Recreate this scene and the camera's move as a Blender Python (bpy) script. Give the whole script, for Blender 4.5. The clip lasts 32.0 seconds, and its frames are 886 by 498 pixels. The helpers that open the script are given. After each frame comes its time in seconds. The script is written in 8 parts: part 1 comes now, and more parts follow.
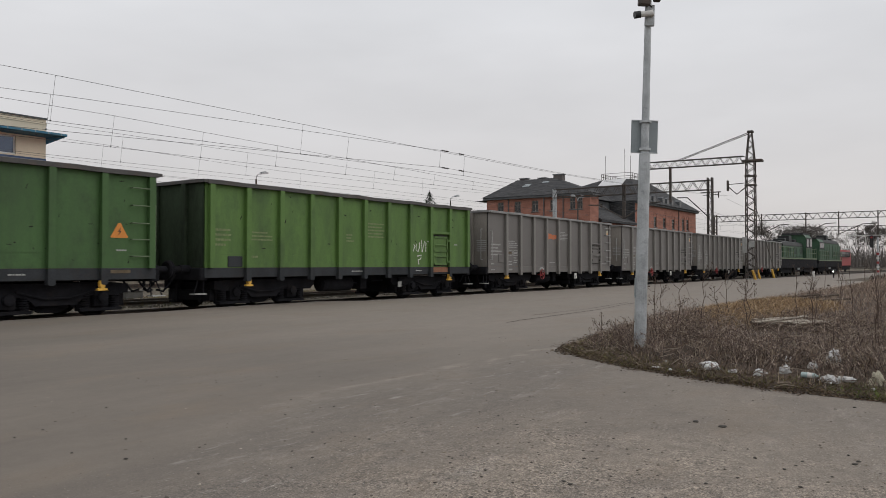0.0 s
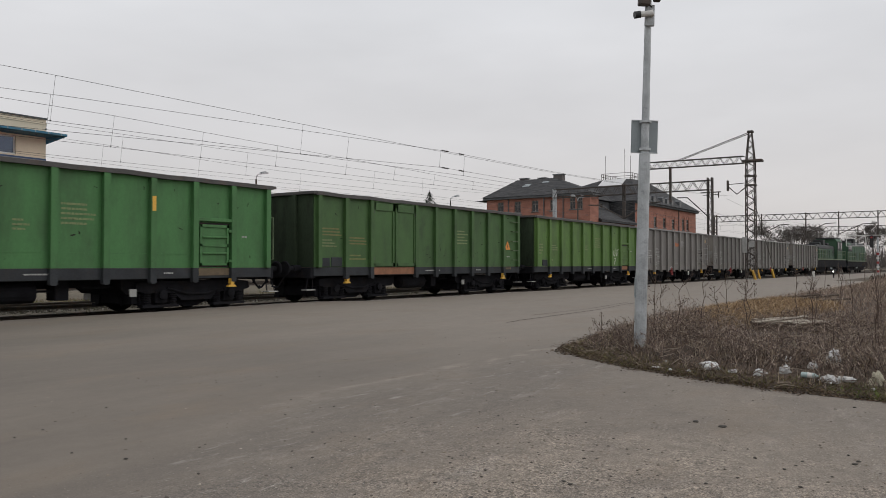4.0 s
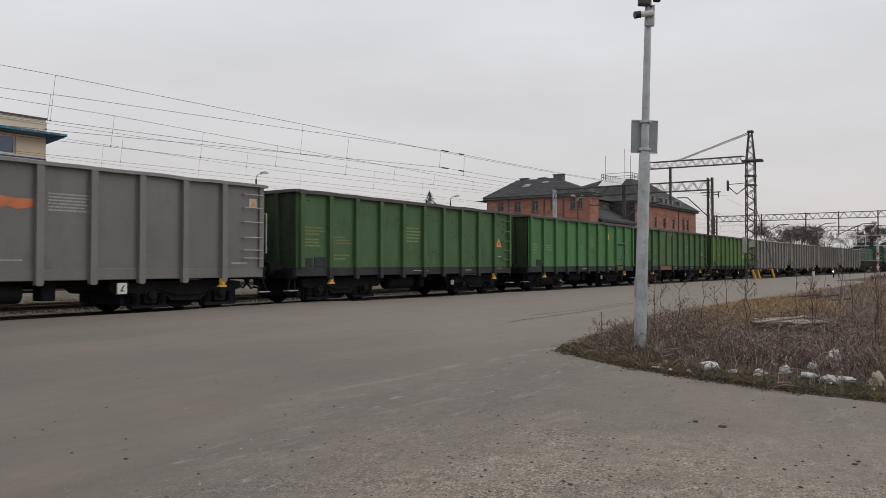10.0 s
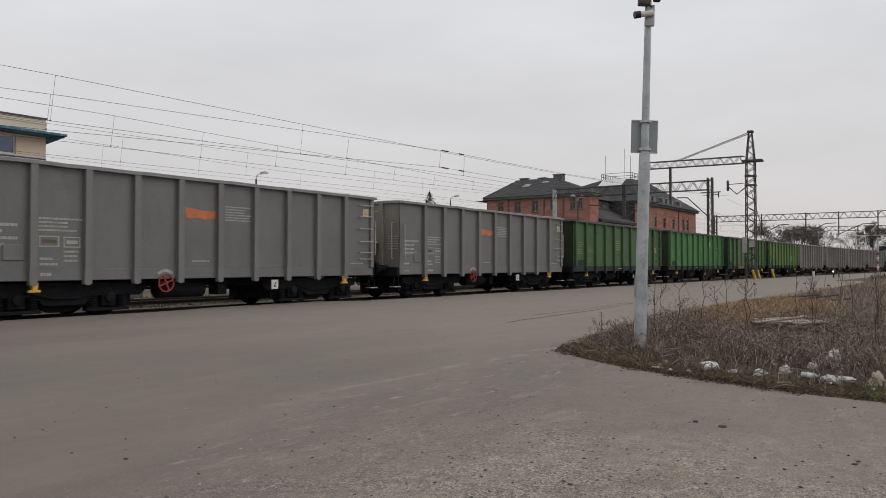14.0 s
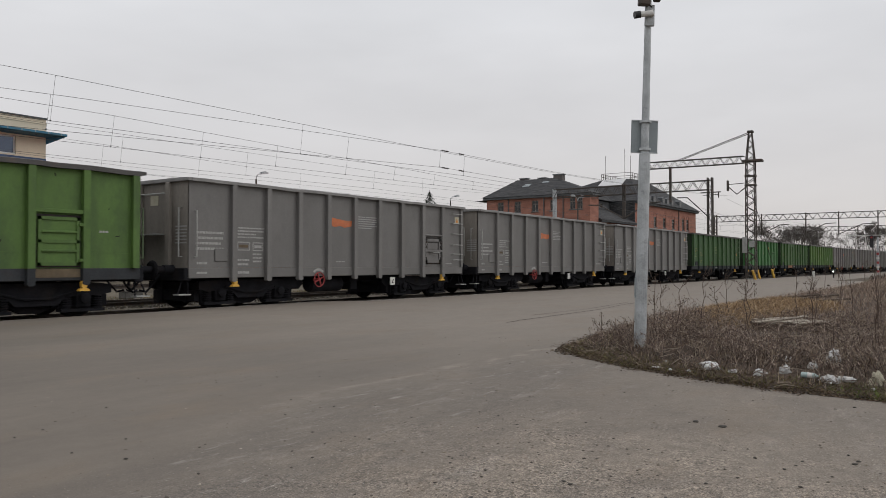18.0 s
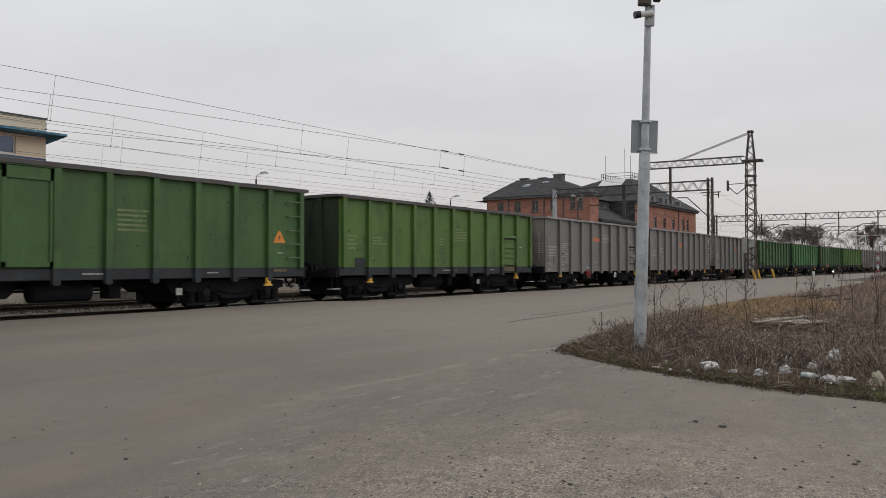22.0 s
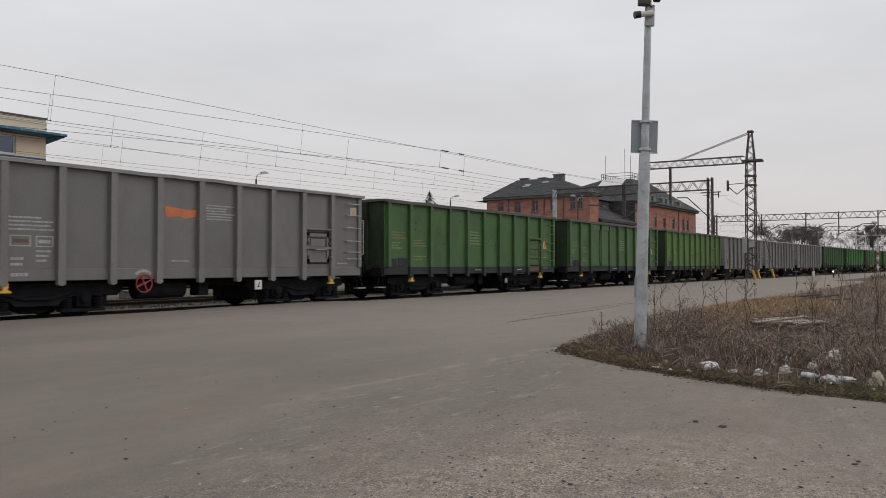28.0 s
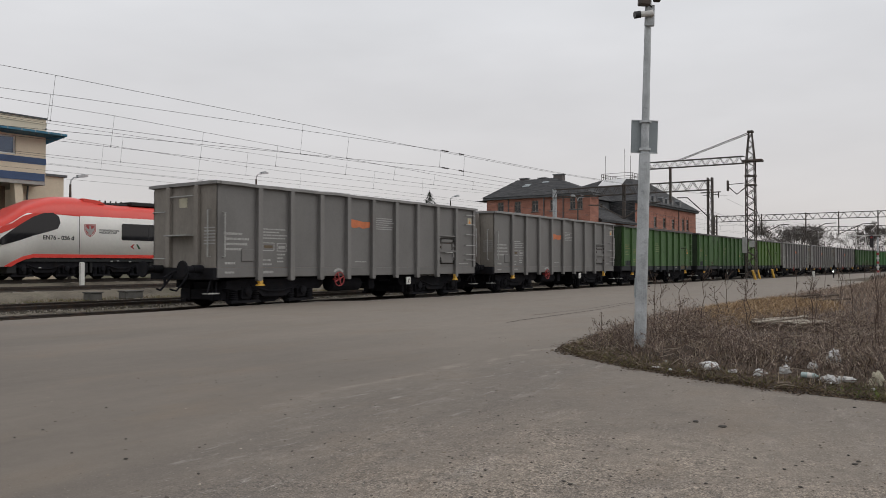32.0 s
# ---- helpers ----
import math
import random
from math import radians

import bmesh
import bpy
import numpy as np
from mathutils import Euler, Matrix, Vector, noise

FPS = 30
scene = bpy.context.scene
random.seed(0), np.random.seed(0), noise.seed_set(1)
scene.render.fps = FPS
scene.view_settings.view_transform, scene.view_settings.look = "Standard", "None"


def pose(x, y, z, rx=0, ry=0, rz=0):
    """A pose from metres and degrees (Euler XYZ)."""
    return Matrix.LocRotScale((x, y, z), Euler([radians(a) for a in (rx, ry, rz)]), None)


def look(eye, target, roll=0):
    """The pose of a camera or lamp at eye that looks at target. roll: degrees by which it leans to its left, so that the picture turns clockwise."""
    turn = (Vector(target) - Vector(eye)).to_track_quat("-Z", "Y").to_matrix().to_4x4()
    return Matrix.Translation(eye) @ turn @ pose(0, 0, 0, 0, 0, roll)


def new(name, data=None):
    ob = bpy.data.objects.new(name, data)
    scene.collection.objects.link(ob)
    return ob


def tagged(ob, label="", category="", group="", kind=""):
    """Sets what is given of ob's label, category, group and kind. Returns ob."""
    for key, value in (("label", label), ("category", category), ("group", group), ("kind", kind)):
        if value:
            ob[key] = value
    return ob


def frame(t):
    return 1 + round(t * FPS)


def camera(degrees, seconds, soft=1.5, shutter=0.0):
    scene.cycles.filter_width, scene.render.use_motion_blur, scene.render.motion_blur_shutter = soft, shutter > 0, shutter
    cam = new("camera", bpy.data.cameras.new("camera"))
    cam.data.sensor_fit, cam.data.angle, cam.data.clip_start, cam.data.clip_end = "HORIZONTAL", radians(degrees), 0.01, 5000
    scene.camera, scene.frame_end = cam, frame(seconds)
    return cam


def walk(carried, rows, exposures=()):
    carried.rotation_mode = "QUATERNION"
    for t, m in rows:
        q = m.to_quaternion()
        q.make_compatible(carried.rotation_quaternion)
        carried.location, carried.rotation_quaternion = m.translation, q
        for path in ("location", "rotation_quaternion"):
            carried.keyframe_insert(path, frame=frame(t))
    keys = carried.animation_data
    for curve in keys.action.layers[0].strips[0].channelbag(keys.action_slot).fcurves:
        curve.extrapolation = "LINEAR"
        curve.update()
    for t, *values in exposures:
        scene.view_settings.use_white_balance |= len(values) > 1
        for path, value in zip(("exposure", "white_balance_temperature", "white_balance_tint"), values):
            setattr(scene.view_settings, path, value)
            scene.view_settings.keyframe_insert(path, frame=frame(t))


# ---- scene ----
W_FOV = 59.98
cam = camera(W_FOV, 32.0, soft=0.45, shutter=0.22)
EYE = (0.0, -17.97, 1.155)
HEADING = 35.03
CAM_POSE = pose(*EYE, 90 + 1.157, 0, HEADING - 90)
walk(cam, [(0.0, CAM_POSE), (32.0, CAM_POSE)], exposures=[(0.0, 0.0), (32.0, 0.0)])

# ---- world and light: a closed grey overcast ----
world = bpy.data.worlds.new("overcast_sky")
scene.world = world
world.use_nodes = True
wn, wl = world.node_tree.nodes, world.node_tree.links
wn.clear()
w_out = wn.new("ShaderNodeOutputWorld")
w_bg = wn.new("ShaderNodeBackground")
w_bg.inputs["Strength"].default_value = 1.015
w_co = wn.new("ShaderNodeTexCoord")
w_sky = wn.new("ShaderNodeTexSky")
w_sky.sky_type = "NISHITA"
w_sky.sun_disc = False
w_sky.sun_elevation, w_sky.sun_rotation = radians(38), radians(142)
w_skyk = wn.new("ShaderNodeMixRGB")
w_skyk.blend_type, w_skyk.inputs[0].default_value = "MULTIPLY", 1.0
w_skyk.inputs[2].default_value = (0.1, 0.1, 0.1, 1)
w_sep = wn.new("ShaderNodeSeparateXYZ")
w_ramp = wn.new("ShaderNodeValToRGB")
for pos, col in ((0.0, (0.56, 0.53, 0.525)), (0.07, (0.635, 0.61, 0.605)), (0.17, (0.70, 0.69, 0.70)), (0.36, (0.71, 0.72, 0.745)), (1.0, (1.0, 1.01, 1.04))):
    e = w_ramp.color_ramp.elements.new(pos) if pos not in (0.0, 1.0) else w_ramp.color_ramp.elements[0 if pos == 0.0 else -1]
    e.color = (*col, 1)
w_map = wn.new("ShaderNodeMapping")
w_map.inputs["Scale"].default_value = (1.2, 1.2, 4.0)
w_noise = wn.new("ShaderNodeTexNoise")
w_noise.inputs["Scale"].default_value, w_noise.inputs["Detail"].default_value = 2.2, 4.0
w_nr = wn.new("ShaderNodeMapRange")
w_nr.inputs["From Min"].default_value, w_nr.inputs["From Max"].default_value = 0.3, 0.7
w_nr.inputs["To Min"].default_value, w_nr.inputs["To Max"].default_value = 0.93, 1.07
w_mul = wn.new("ShaderNodeMixRGB")
w_mul.blend_type, w_mul.inputs[0].default_value = "MULTIPLY", 1.0
w_mix = wn.new("ShaderNodeMixRGB")
w_mix.inputs[0].default_value = 0.96
wl.new(w_co.outputs["Generated"], w_sep.inputs[0])
wl.new(w_sep.outputs["Z"], w_ramp.inputs[0])
wl.new(w_co.outputs["Generated"], w_map.inputs[0])
wl.new(w_map.outputs[0], w_noise.inputs["Vector"])
wl.new(w_noise.outputs[0], w_nr.inputs[0])
wl.new(w_ramp.outputs[0], w_mul.inputs[1])
wl.new(w_nr.outputs[0], w_mul.inputs[2])
wl.new(w_sky.outputs[0], w_skyk.inputs[1])
wl.new(w_skyk.outputs[0], w_mix.inputs[1])
wl.new(w_mul.outputs[0], w_mix.inputs[2])
wl.new(w_mix.outputs[0], w_bg.inputs["Color"])
wl.new(w_bg.outputs[0], w_out.inputs[0])

sun_data = bpy.data.lights.new("sun", "SUN")
sun_data.energy, sun_data.angle, sun_data.color = 0.7, radians(45), (1.0, 0.97, 0.93)
sun = new("sun", sun_data)
sun.matrix_basis = look((48, -62, 62), (0, 0, 0))

# ---- materials ----


def rgb(c, k=1.0):
    return (min(1, c[0] * k), min(1, c[1] * k), min(1, c[2] * k), 1)


def material(name, col, rough=0.6, metal=0.0, var=0.18, scale=1.5, fine=30.0, bump=0.15, stain=None, stain_scale=2.0, stain_amount=0.45, stretch=(1, 1, 1), obj_var=0.0, emit=None, chips=None, chip_at=0.645, streak=None):
    """A painted, rusted or mineral surface: broad tone, fine grain, one kind of stain, grain relief."""
    m = bpy.data.materials.new(name)
    m.use_nodes = True
    n, l = m.node_tree.nodes, m.node_tree.links
    b = n["Principled BSDF"]
    b.inputs["Roughness"].default_value, b.inputs["Metallic"].default_value = rough, metal
    b.inputs["Specular IOR Level"].default_value = 0.12 if rough >= 0.75 else 0.4
    co = n.new("ShaderNodeTexCoord")
    info = n.new("ShaderNodeObjectInfo")
    shift = n.new("ShaderNodeVectorMath")
    shift.operation = "ADD"
    mul = n.new("ShaderNodeMath")
    mul.operation, mul.inputs[1].default_value = "MULTIPLY", 37.0
    l.new(info.outputs["Random"], mul.inputs[0])
    l.new(co.outputs["Object"], shift.inputs[0])
    l.new(mul.outputs[0], shift.inputs[1])
    mp = n.new("ShaderNodeMapping")
    mp.inputs["Scale"].default_value = stretch
    l.new(shift.outputs[0], mp.inputs[0])
    big, small = n.new("ShaderNodeTexNoise"), n.new("ShaderNodeTexNoise")
    for t, s, d in ((big, scale, 5.0), (small, fine, 3.0)):
        t.inputs["Scale"].default_value, t.inputs["Detail"].default_value = s, d
        l.new(mp.outputs[0], t.inputs["Vector"])
    mix = n.new("ShaderNodeMixRGB")
    mix.inputs[1].default_value, mix.inputs[2].default_value = rgb(col, 1 - var), rgb(col, 1 + var)
    add = n.new("ShaderNodeMath")
    add.operation = "MULTIPLY_ADD"
    add.inputs[1].default_value = 0.35
    l.new(small.outputs[0], add.inputs[0])
    sc = n.new("ShaderNodeMath")
    sc.operation, sc.inputs[1].default_value = "MULTIPLY", 0.65
    l.new(big.outputs[0], sc.inputs[0])
    l.new(sc.outputs[0], add.inputs[2])
    rng = n.new("ShaderNodeMapRange")
    rng.inputs["From Min"].default_value, rng.inputs["From Max"].default_value = 0.32, 0.68
    l.new(add.outputs[0], rng.inputs[0])
    l.new(rng.outputs[0], mix.inputs[0])
    out = mix.outputs[0]
    if stain:
        st = n.new("ShaderNodeTexNoise")
        st.inputs["Scale"].default_value, st.inputs["Detail"].default_value, st.inputs["Roughness"].default_value = stain_scale, 6.0, 0.7
        l.new(mp.outputs[0], st.inputs["Vector"])
        r = n.new("ShaderNodeMapRange")
        r.inputs["From Min"].default_value, r.inputs["From Max"].default_value = 0.52, 0.72
        r.inputs["To Max"].default_value = stain_amount
        l.new(st.outputs[0], r.inputs[0])
        mx = n.new("ShaderNodeMixRGB")
        mx.inputs[2].default_value = rgb(stain)
        l.new(r.outputs[0], mx.inputs[0])
        l.new(out, mx.inputs[1])
        out = mx.outputs[0]
    if chips:
        cn_ = n.new("ShaderNodeTexNoise")
        cn_.inputs["Scale"].default_value, cn_.inputs["Detail"].default_value, cn_.inputs["Roughness"].default_value = 7.0, 7.0, 0.72
        cm_ = n.new("ShaderNodeMapping")
        cm_.inputs["Scale"].default_value, cm_.inputs["Rotation"].default_value = (0.8, 1.0, 1.7), (0, radians(25), 0)
        l.new(shift.outputs[0], cm_.inputs[0])
        l.new(cm_.outputs[0], cn_.inputs["Vector"])
        cr = n.new("ShaderNodeMapRange")
        cr.inputs["From Min"].default_value, cr.inputs["From Max"].default_value, cr.inputs["To Max"].default_value = chip_at, chip_at + 0.045, 0.75
        l.new(cn_.outputs[0], cr.inputs[0])
        cx = n.new("ShaderNodeMixRGB")
        cx.inputs[2].default_value = rgb(chips)
        l.new(cr.outputs[0], cx.inputs[0])
        l.new(out, cx.inputs[1])
        out = cx.outputs[0]
    if streak:
        # dirt washed down the panels in narrow runs
        sm = n.new("ShaderNodeMapping")
        sm.inputs["Scale"].default_value = (1.3, 1.3, 0.4)
        l.new(shift.outputs[0], sm.inputs[0])
        sn = n.new("ShaderNodeTexNoise")
        sn.inputs["Scale"].default_value, sn.inputs["Detail"].default_value, sn.inputs["Roughness"].default_value = 1.4, 6.0, 0.65
        l.new(sm.outputs[0], sn.inputs["Vector"])
        sr = n.new("ShaderNodeMapRange")
        sr.inputs["From Min"].default_value, sr.inputs["From Max"].default_value, sr.inputs["To Max"].default_value = 0.44, 0.74, 0.5
        l.new(sn.outputs[0], sr.inputs[0])
        sx = n.new("ShaderNodeMixRGB")
        sx.inputs[2].default_value = rgb(streak)
        l.new(sr.outputs[0], sx.inputs[0])
        l.new(out, sx.inputs[1])
        out = sx.outputs[0]
    if obj_var:
        hs = n.new("ShaderNodeHueSaturation")
        vr = n.new("ShaderNodeMapRange")
        vr.inputs["To Min"].default_value, vr.inputs["To Max"].default_value = 1 - obj_var, 1 + obj_var
        l.new(info.outputs["Random"], vr.inputs[0])
        l.new(vr.outputs[0], hs.inputs["Value"])
        l.new(out, hs.inputs["Color"])
        out = hs.outputs[0]
    l.new(out, b.inputs["Base Color"])
    if bump:
        bp = n.new("ShaderNodeBump")
        bp.inputs["Strength"].default_value, bp.inputs["Distance"].default_value = bump, 0.02
        l.new(small.outputs[0], bp.inputs["Height"])
        l.new(bp.outputs[0], b.inputs["Normal"])
    if emit:
        b.inputs["Emission Color"].default_value, b.inputs["Emission Strength"].default_value = rgb(emit[0]), emit[1]
    return m


def glass(name, col=(0.03, 0.035, 0.04), rough=0.08):
    m = bpy.data.materials.new(name)
    m.use_nodes = True
    b = m.node_tree.nodes["Principled BSDF"]
    b.inputs["Base Color"].default_value, b.inputs["Roughness"].default_value = rgb(col), rough
    b.inputs["IOR"].default_value = 1.5
    return m


RUST = (0.13, 0.07, 0.04)
GRIME = (0.07, 0.065, 0.055)
M = {}
for key, col, dirt in (("dark_green", (0.052, 0.112, 0.040), (0.028, 0.052, 0.024)), ("mid_green", (0.052, 0.115, 0.034), (0.030, 0.056, 0.022)), ("bright_green", (0.058, 0.172, 0.055), (0.046, 0.125, 0.042)),
                       ("grass_green", (0.090, 0.172, 0.040), (0.05, 0.095, 0.03)), ("olive_green", (0.080, 0.150, 0.032), (0.045, 0.085, 0.025)), ("grey", (0.148, 0.1435, 0.138), (0.105, 0.10, 0.095)), ("old_grey", (0.142, 0.132, 0.124), (0.10, 0.09, 0.08))):
    M[key] = material("paint_" + key, col, 0.44 if "grey" in key else 0.62, 0, 0.14, 0.8, 25, 0.06, dirt, 1.3, 0.55 if "grey" in key else 0.75, (1, 1, 0.7), chips=None if "grey" in key else (0.03, 0.028, 0.02), chip_at=0.635 if key == "dark_green" else 0.675, streak=(0.122, 0.117, 0.110) if "grey" in key else (0.030, 0.048, 0.024))
for key, col in (("grey", (0.163, 0.158, 0.152)), ("old_grey", (0.195, 0.184, 0.17))):
    M["post_" + key] = material("post_paint_" + key, col, 0.46, 0, 0.2, 0.8, 25, 0.08, (0.13, 0.12, 0.11), 1.6, 0.6, (1, 1, 0.4))
M["rung_green"] = material("worn_green_rung", (0.10, 0.14, 0.075), 0.6, 0, 0.25, 4, 30, 0.05)
# green wagons' end paint: grime, plus the shade of the ends darkened in
M["end_grime_shade"] = material("grimy_shaded_end_paint", (0.035, 0.05, 0.03), 0.8, 0, 0.35, 1.2, 25, 0.1, (0.014, 0.014, 0.012), 1.4, 0.8, (1, 1, 0.3))
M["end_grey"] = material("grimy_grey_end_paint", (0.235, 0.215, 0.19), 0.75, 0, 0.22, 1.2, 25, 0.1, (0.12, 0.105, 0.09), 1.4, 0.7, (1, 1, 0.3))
# rusty latch iron; also the dark plates that draw shade round hatches
M["hatch_dark"] = material("rusty_hatch_iron_and_gap_shade", (0.05, 0.046, 0.044), 0.75, 0, 0.3, 3, 30, 0.15, RUST, 4, 0.5)
M["sill_dark"] = material("near_black_sill", (0.040, 0.043, 0.047), 0.75, 0, 0.25, 2, 30, 0.2, (0.05, 0.04, 0.034), 3, 0.4)
M["rim"] = material("rim_steel", (0.066, 0.062, 0.06), 0.6, 0, 0.25, 2, 30, 0.15, RUST, 3, 0.35)
M["rim_grey"] = material("rim_grey_steel", (0.21, 0.205, 0.20), 0.55, 0, 0.2, 2, 30, 0.1, (0.12, 0.11, 0.1), 3, 0.4)
M["bogie"] = material("bogie_iron", (0.013, 0.013, 0.0155), 0.9, 0.0, 0.4, 3, 40, 0.3, (0.026, 0.019, 0.015), 2.5, 0.5)
M["tyre"] = material("wheel_steel", (0.017, 0.016, 0.016), 0.85, 0.0, 0.3, 4, 40, 0.1, (0.03, 0.018, 0.012), 4, 0.3)
M["primer"] = material("dark_bare_primer", (0.024, 0.028, 0.02), 0.8, 0, 0.3, 8, 40, 0.1)
M["tan_flap"] = material("dirty_tan_flap", (0.135, 0.105, 0.07), 0.8, 0, 0.25, 4, 40, 0.2, GRIME, 5, 0.5)
M["ochre_text"] = material("faded_ochre_lettering", (0.165, 0.15, 0.055), 0.6, 0, 0.25, 6, 40, 0.0)
M["rust_door"] = material("rusty_flap", (0.26, 0.13, 0.08), 0.8, 0, 0.25, 4, 40, 0.2, GRIME, 5, 0.5)
M["yellow"] = material("yellow_paint", (0.66, 0.38, 0.06), 0.5, 0, 0.15, 4, 30, 0.05)
M["orange"] = material("orange_paint", (0.62, 0.23, 0.04), 0.5, 0, 0.12, 4, 30, 0.05)
M["white"] = material("white_paint", (0.62, 0.61, 0.58), 0.55, 0, 0.12, 3, 30, 0.05)
M["cream_text"] = material("faded_cream_lettering", (0.165, 0.20, 0.09), 0.6, 0, 0.25, 6, 40, 0.0)
M["yellow_text"] = material("faded_yellow_lettering", (0.165, 0.18, 0.06), 0.6, 0, 0.25, 6, 40, 0.0)
M["white_text"] = material("faded_white_lettering", (0.32, 0.32, 0.305), 0.6, 0, 0.2, 6, 40, 0.0)
M["black"] = material("black_paint", (0.02, 0.02, 0.022), 0.5, 0, 0.2, 4, 30, 0.05)
M["red"] = material("red_paint", (0.30, 0.04, 0.04), 0.5, 0, 0.15, 4, 30, 0.05)
M["rail"] = material("rail_steel", (0.045, 0.036, 0.03), 0.6, 0.2, 0.25, 5, 50, 0.1, RUST, 6, 0.6)
M["sleeper"] = material("sleeper_concrete", (0.15, 0.135, 0.115), 0.9, 0, 0.25, 4, 40, 0.4, GRIME, 3, 0.5, obj_var=0.15)
M["ballast"] = material("ballast_stone", (0.135, 0.118, 0.094), 0.95, 0, 0.55, 0.9, 16, 1.0, (0.058, 0.058, 0.034), 0.45, 0.85)
# track 1's ballast, with the shade under the wagons put into its colour
M["shaded_ballast"] = material("shaded_ballast_stone", (0.034, 0.030, 0.026), 0.95, 0, 0.5, 0.9, 16, 1.0, (0.045, 0.047, 0.026), 0.5, 0.7)
M["earth"] = material("weedy_earth", (0.072, 0.064, 0.042), 0.95, 0, 0.4, 0.4, 9, 1.0, (0.10, 0.11, 0.04), 0.25, 0.8)
M["galvanised"] = material("galvanised_steel", (0.42, 0.44, 0.45), 0.5, 0.25, 0.3, 5, 90, 0.08, (0.22, 0.23, 0.24), 14, 0.8)
M["grey_metal"] = material("grey_sheet_metal", (0.26, 0.29, 0.30), 0.5, 0.3, 0.12, 3, 40, 0.05)
M["lattice"] = material("weathered_lattice_steel", (0.075, 0.065, 0.058), 0.7, 0.2, 0.3, 2, 30, 0.1, RUST, 2, 0.5)
M["wire"] = material("copper_wire", (0.06, 0.06, 0.06), 0.5, 0.3, 0.1, 2, 30, 0.0)
M["ceramic"] = material("brown_ceramic", (0.035, 0.022, 0.02), 0.25, 0, 0.1, 3, 30, 0.0)
M["concrete"] = material("concrete_block", (0.36, 0.35, 0.33), 0.9, 0, 0.2, 3, 30, 0.3, GRIME, 3, 0.4)
M["brick_red"] = material("red_brickwork", (0.335, 0.16, 0.12), 0.85, 0, 0.3, 0.5, 5, 0.5, (0.20, 0.095, 0.078), 0.9, 0.7, (1, 1, 3.5))
M["slate"] = material("grey_slate_roof", (0.05, 0.05, 0.052), 0.75, 0, 0.6, 1.2, 2.6, 1.0, (0.11, 0.105, 0.10), 1.1, 0.7, (0.7, 0.7, 5.0))
M["trim_dark"] = material("dark_trim_and_shaded_wall", (0.10, 0.105, 0.11), 0.7, 0, 0.2, 1, 10, 0.1)
M["chimney"] = material("plastered_chimney", (0.15, 0.135, 0.13), 0.85, 0, 0.2, 1, 10, 0.2)
M["cream"] = material("cream_render", (0.62, 0.54, 0.42), 0.9, 0, 0.1, 0.5, 12, 0.2, (0.48, 0.41, 0.31), 0.8, 0.4)
M["blue_sheet"] = material("blue_sheet_metal", (0.035, 0.15, 0.24), 0.5, 0.1, 0.25, 2, 20, 0.1, (0.10, 0.16, 0.18), 3, 0.6)
M["blue_band"] = material("blue_painted_band", (0.05, 0.085, 0.17), 0.7, 0, 0.15, 1, 20, 0.1)
M["frame_white"] = material("white_window_frame", (0.6, 0.6, 0.6), 0.5, 0, 0.08, 2, 20, 0.02)
M["frame_old"] = material("old_painted_frame", (0.22, 0.19, 0.165), 0.6, 0, 0.15, 2, 20, 0.02)
M["pane"] = glass("window_glass", (0.012, 0.013, 0.015))
M["tinted_pane"] = material("reflective_tinted_glass", (0.10, 0.12, 0.16), 0.12, 0.75, 0.05, 1, 10, 0.0)
M["train_glass"] = glass("dark_train_glass", (0.012, 0.012, 0.014), 0.05)
M["emu_red"] = material("emu_red_paint", (0.62, 0.055, 0.04), 0.3, 0, 0.05, 1, 10, 0.0)
M["emu_white"] = material("emu_white_paint", (0.88, 0.865, 0.83), 0.3, 0, 0.06, 1, 10, 0.0, (0.72, 0.69, 0.64), 1.0, 0.25)
M["emu_dark"] = material("emu_dark_skirt", (0.008, 0.008, 0.009), 0.6, 0, 0.2, 2, 20, 0.1)
M["loco_green"] = material("loco_green_paint", (0.034, 0.082, 0.044), 0.6, 0, 0.2, 1, 20, 0.05, (0.018, 0.046, 0.024), 1.5, 0.7)
M["loco_pale"] = material("loco_pale_green", (0.11, 0.15, 0.075), 0.5, 0, 0.12, 1, 20, 0.05)
# bark paled to grey-brown, with the distance haze mixed into the colour
M["bark"] = material("hazed_bare_bark", (0.125, 0.112, 0.103), 0.9, 0, 0.3, 1, 20, 0.4)
M["spruce"] = material("spruce_needles", (0.035, 0.055, 0.03), 0.9, 0, 0.3, 2, 20, 0.1)
M["plastic"] = material("white_plastic_film", (0.50, 0.50, 0.49), 0.35, 0, 0.12, 8, 60, 0.2)
M["pet"] = material("pale_blue_plastic", (0.36, 0.45, 0.44), 0.25, 0, 0.1, 8, 60, 0.05)
M["paper"] = material("yellowed_paper", (0.46, 0.43, 0.33), 0.8, 0, 0.12, 6, 60, 0.1)
M["old_wood"] = material("grey_old_timber", (0.34, 0.305, 0.25), 0.9, 0, 0.25, 3, 40, 0.4, GRIME, 5, 0.5, (0.2, 1, 1))
M["dark_wood"] = material("dark_wet_timber", (0.09, 0.07, 0.055), 0.9, 0, 0.3, 3, 40, 0.4, GRIME, 5, 0.5, (0.2, 1, 1))
M["lamp_white"] = material("lit_lamp_glass", (0.9, 0.9, 0.85), 0.4, 0, 0.02, 1, 10, 0, emit=((1.0, 0.93, 0.85), 3.0))
M["mark_orange"] = material("faded_orange_mark", (0.50, 0.15, 0.06), 0.6, 0, 0.2, 4, 30, 0.05, (0.2, 0.17, 0.15), 3, 0.4)
